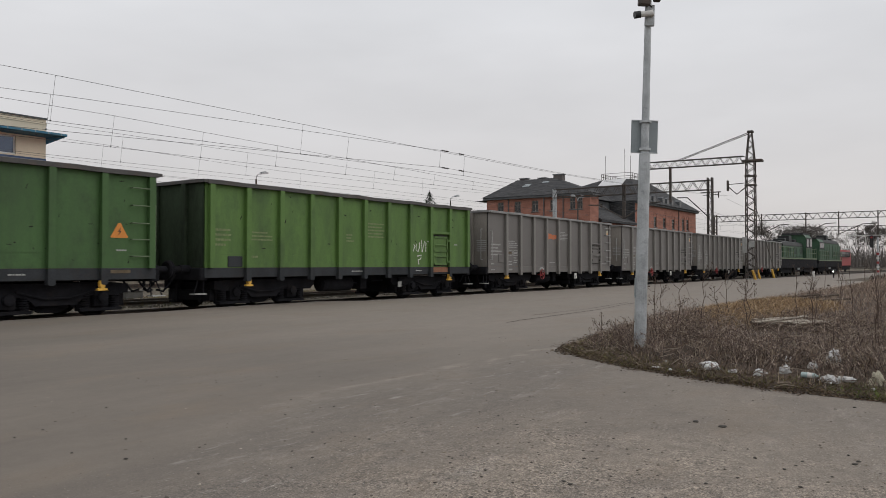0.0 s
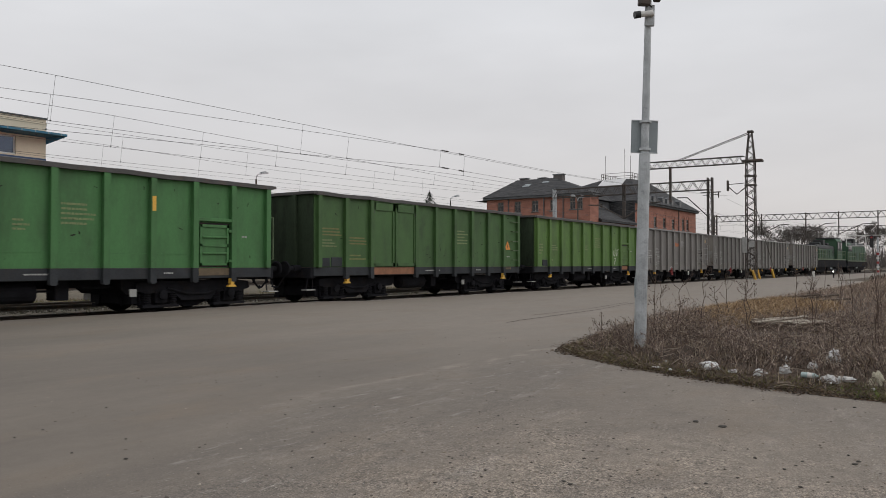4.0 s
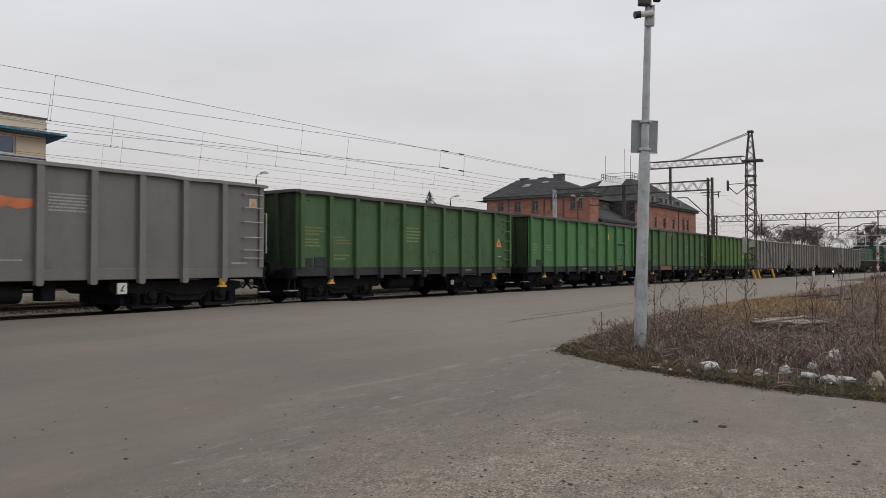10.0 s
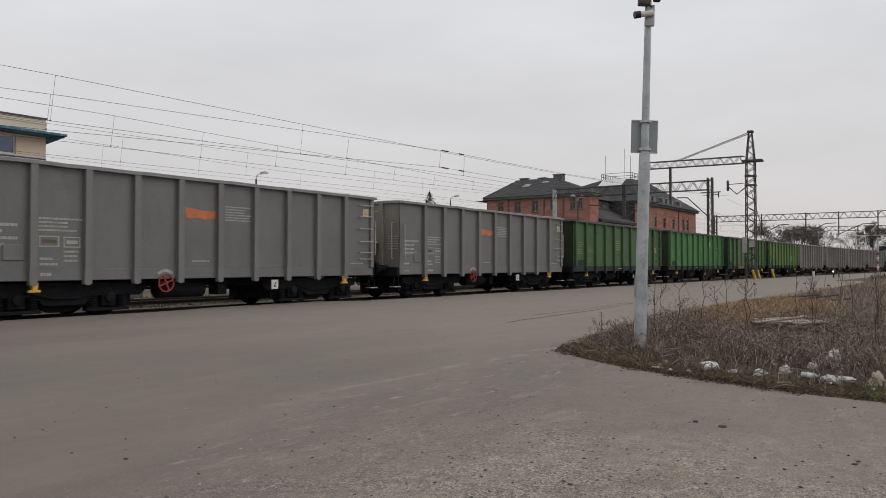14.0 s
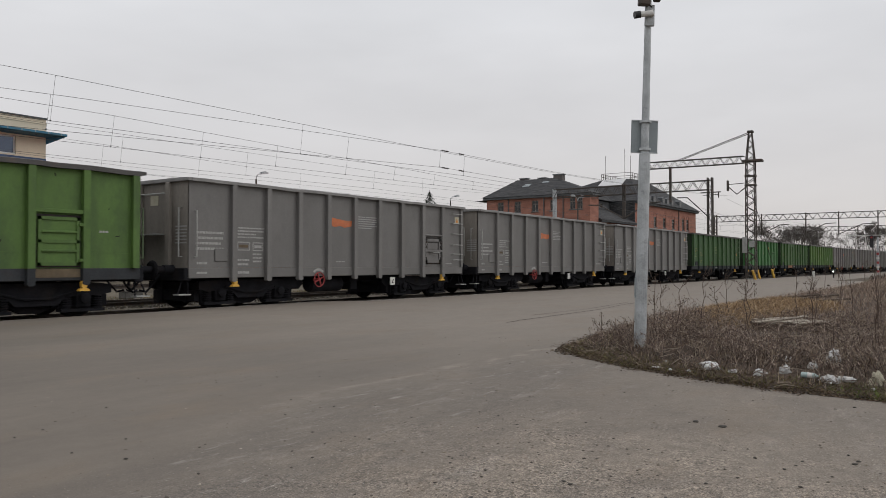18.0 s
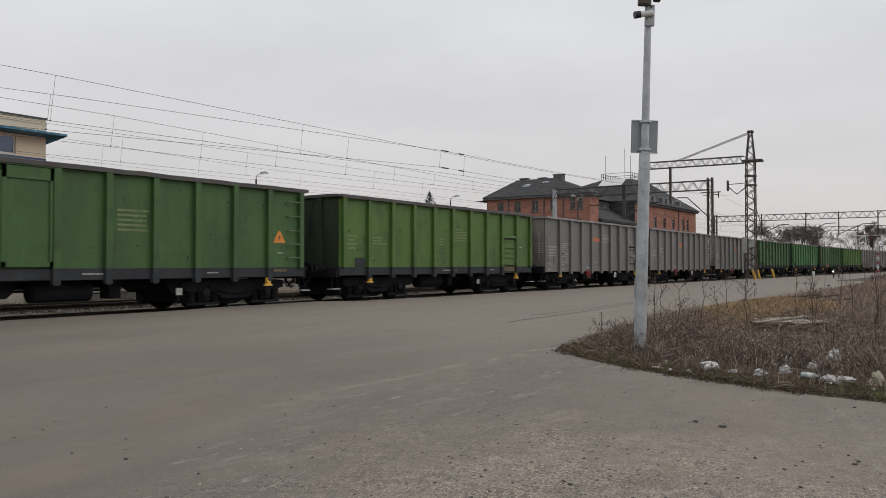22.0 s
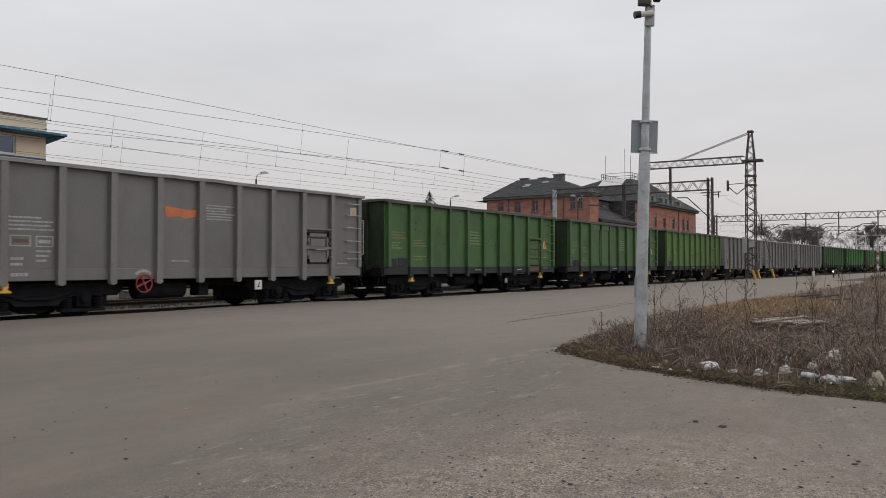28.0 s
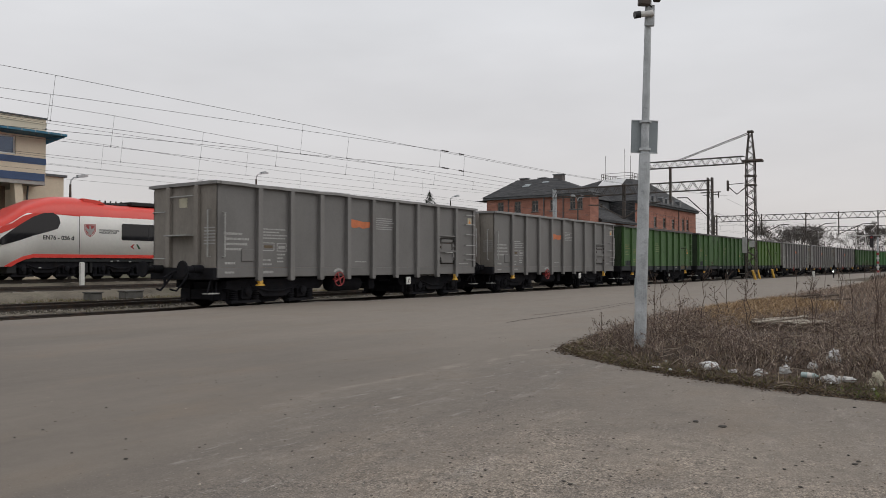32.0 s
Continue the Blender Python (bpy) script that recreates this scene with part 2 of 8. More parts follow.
M["roof_dark"] = material("sooty_roof", (0.022, 0.024, 0.024), 0.7, 0, 0.3, 1, 20, 0.05)
M["stone"] = material("loose_stone", (0.085, 0.078, 0.07), 0.9, 0, 0.4, 20, 90, 0.3)


def island_material(name, cols, rough=0.9):
    """Stalks and blades: each one its own shade out of a few."""
    m = bpy.data.materials.new(name)
    m.use_nodes = True
    n, l = m.node_tree.nodes, m.node_tree.links
    b = n["Principled BSDF"]
    b.inputs["Roughness"].default_value, b.inputs["Specular IOR Level"].default_value = rough, 0.15
    g = n.new("ShaderNodeNewGeometry")
    r = n.new("ShaderNodeValToRGB")
    r.color_ramp.interpolation = "CONSTANT"
    for i, c in enumerate(cols):
        e = r.color_ramp.elements[i] if i < 1 else (r.color_ramp.elements[1] if i == 1 else r.color_ramp.elements.new(i / len(cols)))
        e.position, e.color = i / len(cols), (*c, 1)
    l.new(g.outputs["Random Per Island"], r.inputs[0])
    l.new(r.outputs[0], b.inputs["Base Color"])
    return m


M["dry_stalks"] = island_material("dry_stalks", [(0.29, 0.215, 0.165), (0.19, 0.135, 0.108), (0.40, 0.305, 0.235), (0.12, 0.087, 0.072), (0.50, 0.41, 0.32), (0.23, 0.168, 0.132), (0.35, 0.28, 0.225)])
M["far_twigs"] = island_material("far_twigs", [(0.10, 0.09, 0.082), (0.14, 0.125, 0.115), (0.075, 0.068, 0.062), (0.17, 0.15, 0.138)])
M["cane"] = island_material("bramble_cane", [(0.22, 0.17, 0.135), (0.14, 0.10, 0.08), (0.08, 0.06, 0.05), (0.19, 0.14, 0.105), (0.38, 0.32, 0.26), (0.11, 0.08, 0.065)])
# base wall colour, darkened to brown for the shade under the control building
M["shaded_render"] = material("shaded_base_render", (0.27, 0.22, 0.175), 0.9, 0, 0.2, 0.6, 12, 0.2, GRIME, 0.8, 0.5)
M["cable_box"] = material("dirty_cable_box", (0.11, 0.105, 0.098), 0.9, 0, 0.3, 3, 30, 0.3, GRIME, 3, 0.6)
M["straw"] = island_material("straw_grass", [(0.36, 0.245, 0.135), (0.28, 0.19, 0.11), (0.44, 0.33, 0.20), (0.20, 0.14, 0.085), (0.24, 0.155, 0.10)])
M["dark_stalks"] = island_material("dark_stalks", [(0.085, 0.064, 0.053), (0.16, 0.12, 0.098), (0.05, 0.037, 0.031), (0.25, 0.195, 0.155), (0.065, 0.048, 0.04), (0.20, 0.15, 0.118)])
M["pale_stalks"] = island_material("pale_stalks", [(0.46, 0.39, 0.30), (0.26, 0.20, 0.155), (0.18, 0.13, 0.10), (0.34, 0.28, 0.23), (0.10, 0.078, 0.06), (0.30, 0.215, 0.145), (0.15, 0.12, 0.09), (0.42, 0.345, 0.245)])
M["fresh_blades"] = island_material("fresh_green_grass", [(0.10, 0.14, 0.03), (0.15, 0.18, 0.05), (0.18, 0.15, 0.08), (0.08, 0.10, 0.03)])
M["green_blades"] = island_material("short_green_grass", [(0.11, 0.11, 0.04), (0.15, 0.13, 0.06), (0.20, 0.155, 0.09), (0.13, 0.095, 0.06)])


def asphalt(name):
    """Worn asphalt: smooth brownish road, an older gritty yard south of a dusty joint, scuffs, stone grain, specks."""
    m = bpy.data.materials.new(name)
    m.use_nodes = True
    n, l = m.node_tree.nodes, m.node_tree.links
    b = n["Principled BSDF"]
    b.inputs["Roughness"].default_value = 0.88
    co = n.new("ShaderNodeTexCoord")

    def tex(scale, detail, rough=0.55, stretch=None):
        t = n.new("ShaderNodeTexNoise")
        t.inputs["Scale"].default_value, t.inputs["Detail"].default_value, t.inputs["Roughness"].default_value = scale, detail, rough
        if stretch:
            mp = n.new("ShaderNodeMapping")
            mp.inputs["Scale"].default_value, mp.inputs["Rotation"].default_value = stretch, (0, 0, radians(-8))
            l.new(co.outputs["Object"], mp.inputs[0])
            l.new(mp.outputs[0], t.inputs["Vector"])
        else:
            l.new(co.outputs["Object"], t.inputs["Vector"])
        return t.outputs[0]

    def ranged(sock, a, c, lo=0.0, hi=1.0):
        r = n.new("ShaderNodeMapRange")
        r.inputs["From Min"].default_value, r.inputs["From Max"].default_value = a, c
        r.inputs["To Min"].default_value, r.inputs["To Max"].default_value = lo, hi
        l.new(sock, r.inputs[0])
        return r.outputs[0]

    def calc(op, a, c=0.0, d=0.0):
        x = n.new("ShaderNodeMath")
        x.operation = op
        for s, v in zip(x.inputs, (a, c, d)):
            if isinstance(v, (float, int)):
                s.default_value = v
            else:
                l.new(v, s)
        return x.outputs[0]

    def mixed(f, a, c, mode="MIX"):
        x = n.new("ShaderNodeMixRGB")
        x.blend_type = mode
        for s, v in ((x.inputs[0], f), (x.inputs[1], a), (x.inputs[2], c)):
            if isinstance(v, (tuple, float)):
                s.default_value = v
            else:
                l.new(v, s)
        return x.outputs[0]

    sep = n.new("ShaderNodeSeparateXYZ")
    l.new(co.outputs["Object"], sep.inputs[0])
    # metres south of the old joint, which runs slightly askew
    line = calc("MINIMUM", calc("MULTIPLY_ADD", sep.outputs["X"], 0.38, -14.87), -13.08)
    wob = calc("MULTIPLY_ADD", tex(1.6, 5, 0.6), 0.6, -0.3)
    south = calc("ADD", calc("SUBTRACT", line, sep.outputs["Y"]), wob)
    old = ranged(south, -0.35, 1.1)
    # loose gravel lies in the middle of the yard
    loose = calc("MULTIPLY", ranged(calc("MULTIPLY_ADD", wob, 5.0, sep.outputs["X"]), 5.7, 4.1), ranged(calc("MULTIPLY_ADD", wob, 2.0, sep.outputs["Y"]), -14.3, -15.5))
    grit = calc("MULTIPLY_ADD", loose, 0.72, calc("MULTIPLY", old, 0.28))
    patch = tex(0.35, 6, 0.6, (0.45, 1.4, 1))
    c = mixed(ranged(patch, 0.38, 0.66), rgb((0.104, 0.088, 0.073)), rgb((0.152, 0.128, 0.104)))
    # some dust, and lens falloff painted in: the road pales with x
    c = mixed(ranged(calc("MULTIPLY_ADD", wob, 4.0, sep.outputs["X"]), 3.0, 12.0, 0.0, 0.75), c, rgb((0.200, 0.170, 0.140)))
    c = mixed(calc("MULTIPLY", grit, 0.85), c, rgb((0.222, 0.184, 0.147)))
    c = mixed(calc("MULTIPLY", ranged(tex(0.9, 6, 0.65), 0.48, 0.62, 0, 0.7), old), c, rgb((0.138, 0.115, 0.095)))
    # brown mud stains, and dark worn ground just south of the joint with pale scrapes in it
    mud = ranged(tex(0.8, 7, 0.68, (0.7, 1.3, 1)), 0.52, 0.66, 0, 0.55)
    c = mixed(mud, c, rgb((0.165, 0.128, 0.094)))
    worn = calc("MULTIPLY", ranged(south, 0.0, 0.4), ranged(south, 2.3, 1.2))
    worn = calc("MULTIPLY", worn, ranged(tex(1.1, 7, 0.7, (0.6, 1.4, 1)), 0.36, 0.58))
    c = mixed(calc("MULTIPLY", worn, 0.5), c, rgb((0.106, 0.091, 0.078)))
    scrape = calc("MULTIPLY", worn, ranged(tex(5.5, 6, 0.75, (0.5, 1.8, 1)), 0.565, 0.66))
    c = mixed(scrape, c, rgb((0.27, 0.245, 0.215)))
    scuff = ranged(tex(1.5, 8, 0.72, (0.6, 1.5, 1)), 0.56, 0.70)
    c = mixed(calc("MULTIPLY", scuff, calc("MULTIPLY_ADD", old, 0.6, 0.08)), c, rgb((0.25, 0.22, 0.19)))
    band = calc("MULTIPLY", ranged(calc("ABSOLUTE", calc("ADD", south, -0.02)), 0.01, 0.11, 0.62, 0.0), ranged(tex(2.3, 4, 0.7), 0.43, 0.58))
    band = calc("MULTIPLY", band, ranged(sep.outputs["X"], 3.4, 4.6))
    c = mixed(band, c, rgb((0.25, 0.218, 0.182)))
    c = mixed(1.0, c, ranged(tex(1.9, 7, 0.72, (0.55, 1.3, 1)), 0.3, 0.7, 0.93, 1.07), "MULTIPLY")
    grain, mott = tex(95, 3, 0.65), tex(9.0, 6, 0.7)
    amp = calc("MULTIPLY_ADD", grit, 0.42, 0.12)
    tone = calc("MULTIPLY_ADD", calc("MULTIPLY", ranged(grain, 0.3, 0.7, -1, 1), amp), 1.0, 1.0)
    c = mixed(1.0, c, tone, "MULTIPLY")
    c = mixed(1.0, c, calc("MULTIPLY_ADD", calc("MULTIPLY", ranged(mott, 0.3, 0.7, -1, 1), amp), 0.5, 1.0), "MULTIPLY")
    for size, k in ((70.0, 0.55), (150.0, 0.35)):
        vor = n.new("ShaderNodeTexVoronoi")
        vor.inputs["Scale"].default_value = size
        l.new(co.outputs["Object"], vor.inputs["Vector"])
        vs = n.new("ShaderNodeSeparateXYZ")
        l.new(vor.outputs["Color"], vs.inputs[0])
        pick = calc("MULTIPLY", ranged(vs.outputs["X"], 0, 1, -k, k), calc("MULTIPLY", grit, ranged(tex(2.2, 5, 0.65), 0.38, 0.6, 0.25, 1.0)))
        c = mixed(1.0, c, calc("ADD", pick, 1.0), "MULTIPLY")
    speck = tex(48, 2, 0.5)
    c = mixed(calc("MULTIPLY", ranged(speck, 0.66, 0.71, 0, 0.8), calc("MULTIPLY_ADD", old, 0.9, 0.1)), c, rgb((0.36, 0.33, 0.29)))
    c = mixed(calc("MULTIPLY", ranged(speck, 0.29, 0.34, 0.75, 0), calc("MULTIPLY_ADD", old, 0.9, 0.1)), c, rgb((0.05, 0.044, 0.04)))
    l.new(c, b.inputs["Base Color"])
    bp = n.new("ShaderNodeBump")
    bp.inputs["Strength"].default_value, bp.inputs["Distance"].default_value = 0.4, 0.012
    l.new(calc("MULTIPLY", grain, amp), bp.inputs["Height"])
    l.new(bp.outputs[0], b.inputs["Normal"])
    return m


M["road"] = asphalt("worn_road_asphalt")

# ---- mesh helpers ----


def part(name, bm, mat, parent=None, label="", kind=""):
    """Link a bmesh (or a ready mesh) as one object under a thing or part."""
    if isinstance(bm, bpy.types.Mesh):
        me = bm
    else:
        me = bpy.data.meshes.new(name)
        bm.to_mesh(me)
        bm.free()
    if mat and not me.materials:
        me.materials.append(mat)
    ob = new(name, me)
    if parent:
        ob.parent = parent
    return tagged(ob, label, kind=kind)


def thing(name, label, category, m=None, group="", kind=""):
    ob = tagged(new(name), label, category, group, kind)
    ob.empty_display_size = 0.2
    if m is not None:
        ob.matrix_basis = m
    return ob


def box(x0, x1, y0, y1, z0, z1, bm=None, bevel=0.0):
    bm = bm or bmesh.new()
    v = [bm.verts.new(c) for c in ((x0, y0, z0), (x1, y0, z0), (x1, y1, z0), (x0, y1, z0), (x0, y0, z1), (x1, y0, z1), (x1, y1, z1), (x0, y1, z1))]
    fs = [bm.faces.new([v[i] for i in q]) for q in ((3, 2, 1, 0), (4, 5, 6, 7), (0, 1, 5, 4), (1, 2, 6, 5), (2, 3, 7, 6), (3, 0, 4, 7))]
    if bevel:
        es = list({e for f in fs for e in f.edges})
        bmesh.ops.bevel(bm, geom=es, offset=bevel, segments=1, affect="EDGES", profile=0.5)
    return bm


def prism(profile, axis, a, b, bm=None):
    """A profile (list of pairs) drawn out along an axis from a to b. axis x: pairs are y, z; y: x, z; z: x, y."""
    bm = bm or bmesh.new()

    def put(u, v, w):
        return {"x": (w, u, v), "y": (u, w, v), "z": (u, v, w)}[axis]
    r0 = [bm.verts.new(put(u, v, a)) for u, v in profile]
    r1 = [bm.verts.new(put(u, v, b)) for u, v in profile]
    k = len(profile)
    bm.faces.new(r0[::-1])
    bm.faces.new(r1)
    for i in range(k):
        bm.faces.new((r0[i], r0[(i + 1) % k], r1[(i + 1) % k], r1[i]))
    bmesh.ops.recalc_face_normals(bm, faces=bm.faces[:])
    return bm


def tube(points, radii, bm=None, seg=8, cap=True):
    """A round bar through the points; radii: one number or one each."""
    bm = bm or bmesh.new()
    pts = [Vector(q) for q in points]
    if not isinstance(radii, (list, tuple)):
        radii = [radii] * len(pts)
    rings = []
    for i, (q, r) in enumerate(zip(pts, radii)):
        d = (pts[min(i + 1, len(pts) - 1)] - pts[max(i - 1, 0)]).normalized()
        u = d.orthogonal().normalized() if i == 0 else (u - d * u.dot(d)).normalized()
        w = d.cross(u)
        rings.append([bm.verts.new(q + u * (r * math.cos(a)) + w * (r * math.sin(a))) for a in (2 * math.pi * j / seg for j in range(seg))])
    for p, q in zip(rings, rings[1:]):
        for j in range(seg):
            bm.faces.new((p[j], p[(j + 1) % seg], q[(j + 1) % seg], q[j]))
    if cap:
        bm.faces.new(rings[0][::-1])
        bm.faces.new(rings[-1])
    return bm


def bar(p0, p1, w, bm=None):
    """A square bar between two points."""
    return tube([p0, p1], w * 0.7071, bm, 4)


def disc_lathe(profile, y0=0.0, bm=None, seg=24, axis="y"):
    """Rings of (offset, radius) turned about an axis."""
    bm = bm or bmesh.new()
    rings = []
    for o, r in profile:
        ring = []
        for j in range(seg):
            a = 2 * math.pi * j / seg
            c, s = r * math.cos(a), r * math.sin(a)
            ring.append(bm.verts.new({"y": (c, o + y0, s), "x": (o + y0, c, s), "z": (c, s, o + y0)}[axis]))
        rings.append(ring)
    for p, q in zip(rings, rings[1:]):
        for j in range(seg):
            bm.faces.new((p[j], q[j], q[(j + 1) % seg], p[(j + 1) % seg]))
    bm.faces.new(rings[0])
    bm.faces.new(rings[-1][::-1])
    bmesh.ops.recalc_face_normals(bm, faces=bm.faces[:])
    return bm


def mesh_of(name, verts, faces, mat):
    me = bpy.data.meshes.new(name)
    me.from_pydata(verts, [], faces)
    me.materials.append(mat)
    return me


# ---- the plan: track 1 lies along x, its rail tops at z = 0 ----
BEND_AT, BEND_R = 66.0, 1000.0


def track_y(x, base=0.0):
    """The tracks run straight and swing gently to the near side beyond the mast."""
    d = min(max(x - BEND_AT, 0.0), 90.0)
    y = -d * d / (2 * BEND_R)
    if x > BEND_AT + 90:
        y -= 0.09 * (x - BEND_AT - 90)
    return base + y


def track_turn(x):
    return -math.degrees(min(max(x - BEND_AT, 0.0), 90.0) / BEND_R)


PITCH = 14.04
TAIL = (-68.0426, 76.5455, 3.0259, 1.4955, 0.2333, -0.6257)


def tail_at(t):
    u = (t - 16) / 16
    return sum(c * u ** i for i, c in enumerate(TAIL))

# ---- ground, road and tracks ----


def sheet(name, outline, z, depth, mat, label, category=""):
    """A slab with the given outline (x, y pairs, counter-clockwise), its top at z."""
    return part(name, prism(outline, "z", z - depth, z), mat, None, label, "structure")


GROUND_Z = -0.22
bm = bmesh.new()
bmesh.ops.create_grid(bm, x_segments=40, y_segments=40, size=2500)
for v in bm.verts:
    v.co.z = GROUND_Z - 0.02
part("ground", bm, M["earth"], None, "weedy brown earth reaching to the horizon", "structure")

rnd = random.Random(5)
near_edge = []
x = -60.0
while x < 64:
    wob = rnd.uniform(-0.1, 0.1)
    near_edge.append((x, (-1.42 if x < 11.5 else -1.42 + 0.42 * min(1.0, (x - 11.5) / 2.5) if x < 17.9 else -1.95 - 0.01 * (x - 17.9)) + wob * (0.5 if 11 < x < 18 else 1)))
    x += rnd.uniform(0.7, 2.2)
for x in range(64, 420, 12):
    near_edge.append((x, track_y(x) - 3.3 - 0.01 * (x - 64)))
road_outline = [(-60, -60), (60, -60), (60, -9.4), (100, -10), (420, -41.5)] + near_edge[::-1]
road = sheet("road", road_outline, 0.0, 0.25, M["road"], "worn brownish asphalt road and gritty yard beside the siding")
M["crack"] = material("dark_asphalt_crack", (0.082, 0.072, 0.063), 0.95, 0, 0.3, 8, 60, 0.2)


def strip(name, pts, wid, z, mat, label, seed):
    """A ragged narrow band on the ground along a line."""
    r = random.Random(seed)
    fine = []
    for (ax, ay), (bx, by) in zip(pts, pts[1:]):
        n = max(2, int(math.hypot(bx - ax, by - ay) / 0.12))
        fine += [(ax + (bx - ax) * k / n, ay + (by - ay) * k / n) for k in range(n)]
    vs, fs = [], []
    for k, (x, y) in enumerate(fine):
        a, b = wid * r.uniform(0.1, 1.0), wid * r.uniform(0.1, 1.0)
        vs += [(x, y - a, z), (x, y + b, z)]
        if k:
            fs.append((2 * k - 2, 2 * k, 2 * k + 1, 2 * k - 1))
    part(name, mesh_of(name, vs, fs, mat), None, None, label, "structure")


strip("asphalt_crack", [(13.2, -10.25), (13.94, -10.14), (16.0, -10.05), (18.44, -9.94), (20.87, -9.57), (24, -9.3)], 0.035, 0.004, M["crack"], "dark open crack in the road asphalt", 4)
strip("asphalt_crack", [(15.5, -9.6), (19.0, -9.55), (22.5, -9.1)], 0.025, 0.004, M["crack"], "dark open crack in the road asphalt", 5)
M["edge_dust"] = material("pale_crumbled_edge", (0.46, 0.43, 0.39), 0.95, 0, 0.3, 3, 60, 0.3)
strip("asphalt_edge", [(p[0], p[1] - 0.03) for p in near_edge if 12.3 < p[0] < 30], 0.07, 0.004, M["edge_dust"], "pale crumbling edge of the asphalt", 6)

verge_edge = [(9.62, -13.22), (9.3, -13.45), (8.98, -13.75), (8.66, -14.13), (8.34, -14.62), (8.12, -15.0), (7.93, -15.42), (7.70, -16.0), (7.54, -16.55), (7.48, -17.0), (7.42, -17.4), (7.35, -19), (7.4, -30), (120, -30), (140, -9.8), (100, -10.2), (70, -11.2), (44.5, -12.3), (34.8, -12.2), (26.6, -12.15), (20.6, -12.2), (16.9, -12.3), (14.8, -12.4), (13.3, -12.55), (12.3, -12.75), (11.3, -12.95), (10.4, -13.1)]
V_OUT = [Vector(q) for q in verge_edge]


def inside(x, y, poly=verge_edge):
    hit = False
    for (ax, ay), (bx, by) in zip(poly, poly[1:] + poly[:1]):
        if (ay > y) != (by > y) and x < (bx - ax) * (y - ay) / (by - ay) + ax:
            hit = not hit
    return hit


def edge_gap(x, y):
    """Metres from the verge's outline."""
    best = 1e9
    p = Vector((x, y))
    for a, b in zip(V_OUT, V_OUT[1:] + V_OUT[:1]):
        d = b - a
        k = max(0, min(1, (p - a).dot(d) / d.dot(d)))
        best = min(best, (a + d * k - p).length)
    return best


def nearest_edge(x, y):
    p, best, where = Vector((x, y)), 1e9, None
    for a, b in zip(V_OUT, V_OUT[1:] + V_OUT[:1]):
        d = b - a
        q = a + d * max(0, min(1, (p - a).dot(d) / d.dot(d)))
        if (q - p).length < best:
            best, where = (q - p).length, q
    wob = 0.07 * noise.noise((where.x * 4, where.y * 4, 2)) + 0.06 * noise.noise((where.x * 11, where.y * 11, 5))
    return where.x + wob, where.y + wob


def verge_z(x, y):
    g = min(1.0, edge_gap(x, y) / 1.2)
    return 0.012 + g * 0.10 + g * 0.05 * noise.noise((x * 0.8, y * 0.8, 3))


verts, faces, index = [], [], {}
STEP = 0.25
for i in range(int((66 - 6) / STEP)):
    for j in range(int(23 / STEP)):
        cx, cy = 6 + (i + 0.5) * STEP, -30 + (j + 0.5) * STEP
        if inside(cx, cy):
            q = []
            for di, dj in ((0, 0), (1, 0), (1, 1), (0, 1)):
                k = (i + di, j + dj)
                if k not in index:
                    vx, vy = 6 + k[0] * STEP + 0.08 * noise.noise((k[0] * 1.3, k[1] * 1.7, 0)), -30 + k[1] * STEP + 0.08 * noise.noise((k[0] * 1.3, k[1] * 1.7, 9))
                    vz = 0.009
                    if inside(vx, vy):
                        vz = verge_z(vx, vy)
                    else:
                        vx, vy = nearest_edge(vx, vy)
                    index[k] = len(verts)
                    verts.append((vx, vy, vz))
                q.append(index[k])
            faces.append(q)
M["verge"] = material("verge_soil", (0.062, 0.046, 0.036), 0.95, 0, 0.5, 1.2, 25, 1.0, (0.15, 0.115, 0.085), 3.0, 0.6)
part("verge", mesh_of("verge", verts, faces, M["verge"]), None, None, "dry weedy verge with brown soil beside the road", "structure")
sheet("far_verge", [(60, -30), (140, -30), (420, -60), (420, -42), (200, -17), (140, -9.9), (100, -10.3), (66, -11.3)], 0.02, 0.2, M["verge"], "dry weedy verge running along the far road")

# ballast beds, each under its own tracks
TRACKS = [(0.0, -0.06), (4.5, 0.0), (13.3, 0.25), (20.75, 0.40)]
for k, (ty, tz) in enumerate(TRACKS):
    bm = bmesh.new()
    xs = list(range(-60, 66, 6)) + list(range(66, 330, 8))
    rows_ = []
    for x in xs:
        c = track_y(x, ty)
        rows_.append([bm.verts.new((x, c + dy, z)) for dy, z in ((-2.5 if k else -1.75, GROUND_Z - 0.05), (-1.6, tz - 0.16), (1.6, tz - 0.16), (2.6, GROUND_Z - 0.05))])
    for a, b in zip(rows_, rows_[1:]):
        for i in range(3):
            bm.faces.new((a[i], b[i], b[i + 1], a[i + 1]))
    part("ballast_bed", bm, M["ballast"] if k else M["shaded_ballast"], None, "grey-brown stone ballast with weeds between the rails", "structure")

sl = prism([(-1.3, -0.02), (1.3, -0.02), (1.3, 0.10), (1.22, 0.14), (-1.22, 0.14), (-1.3, 0.10)], "x", -0.12, 0.12)
sleeper_mesh = bpy.data.meshes.new("sleeper")
sl.to_mesh(sleeper_mesh)
sl.free()
sleeper_mesh.materials.append(M["sleeper"])


def rail_profile(y):
    return [(y - 0.07, -0.15), (y + 0.07, -0.15), (y + 0.07, -0.135), (y + 0.012, -0.11), (y + 0.012, -0.04), (y + 0.036, -0.03), (y + 0.036, 0.0), (y - 0.036, 0.0), (y - 0.036, -0.03), (y - 0.012, -0.04), (y - 0.012, -0.11), (y - 0.07, -0.135)]


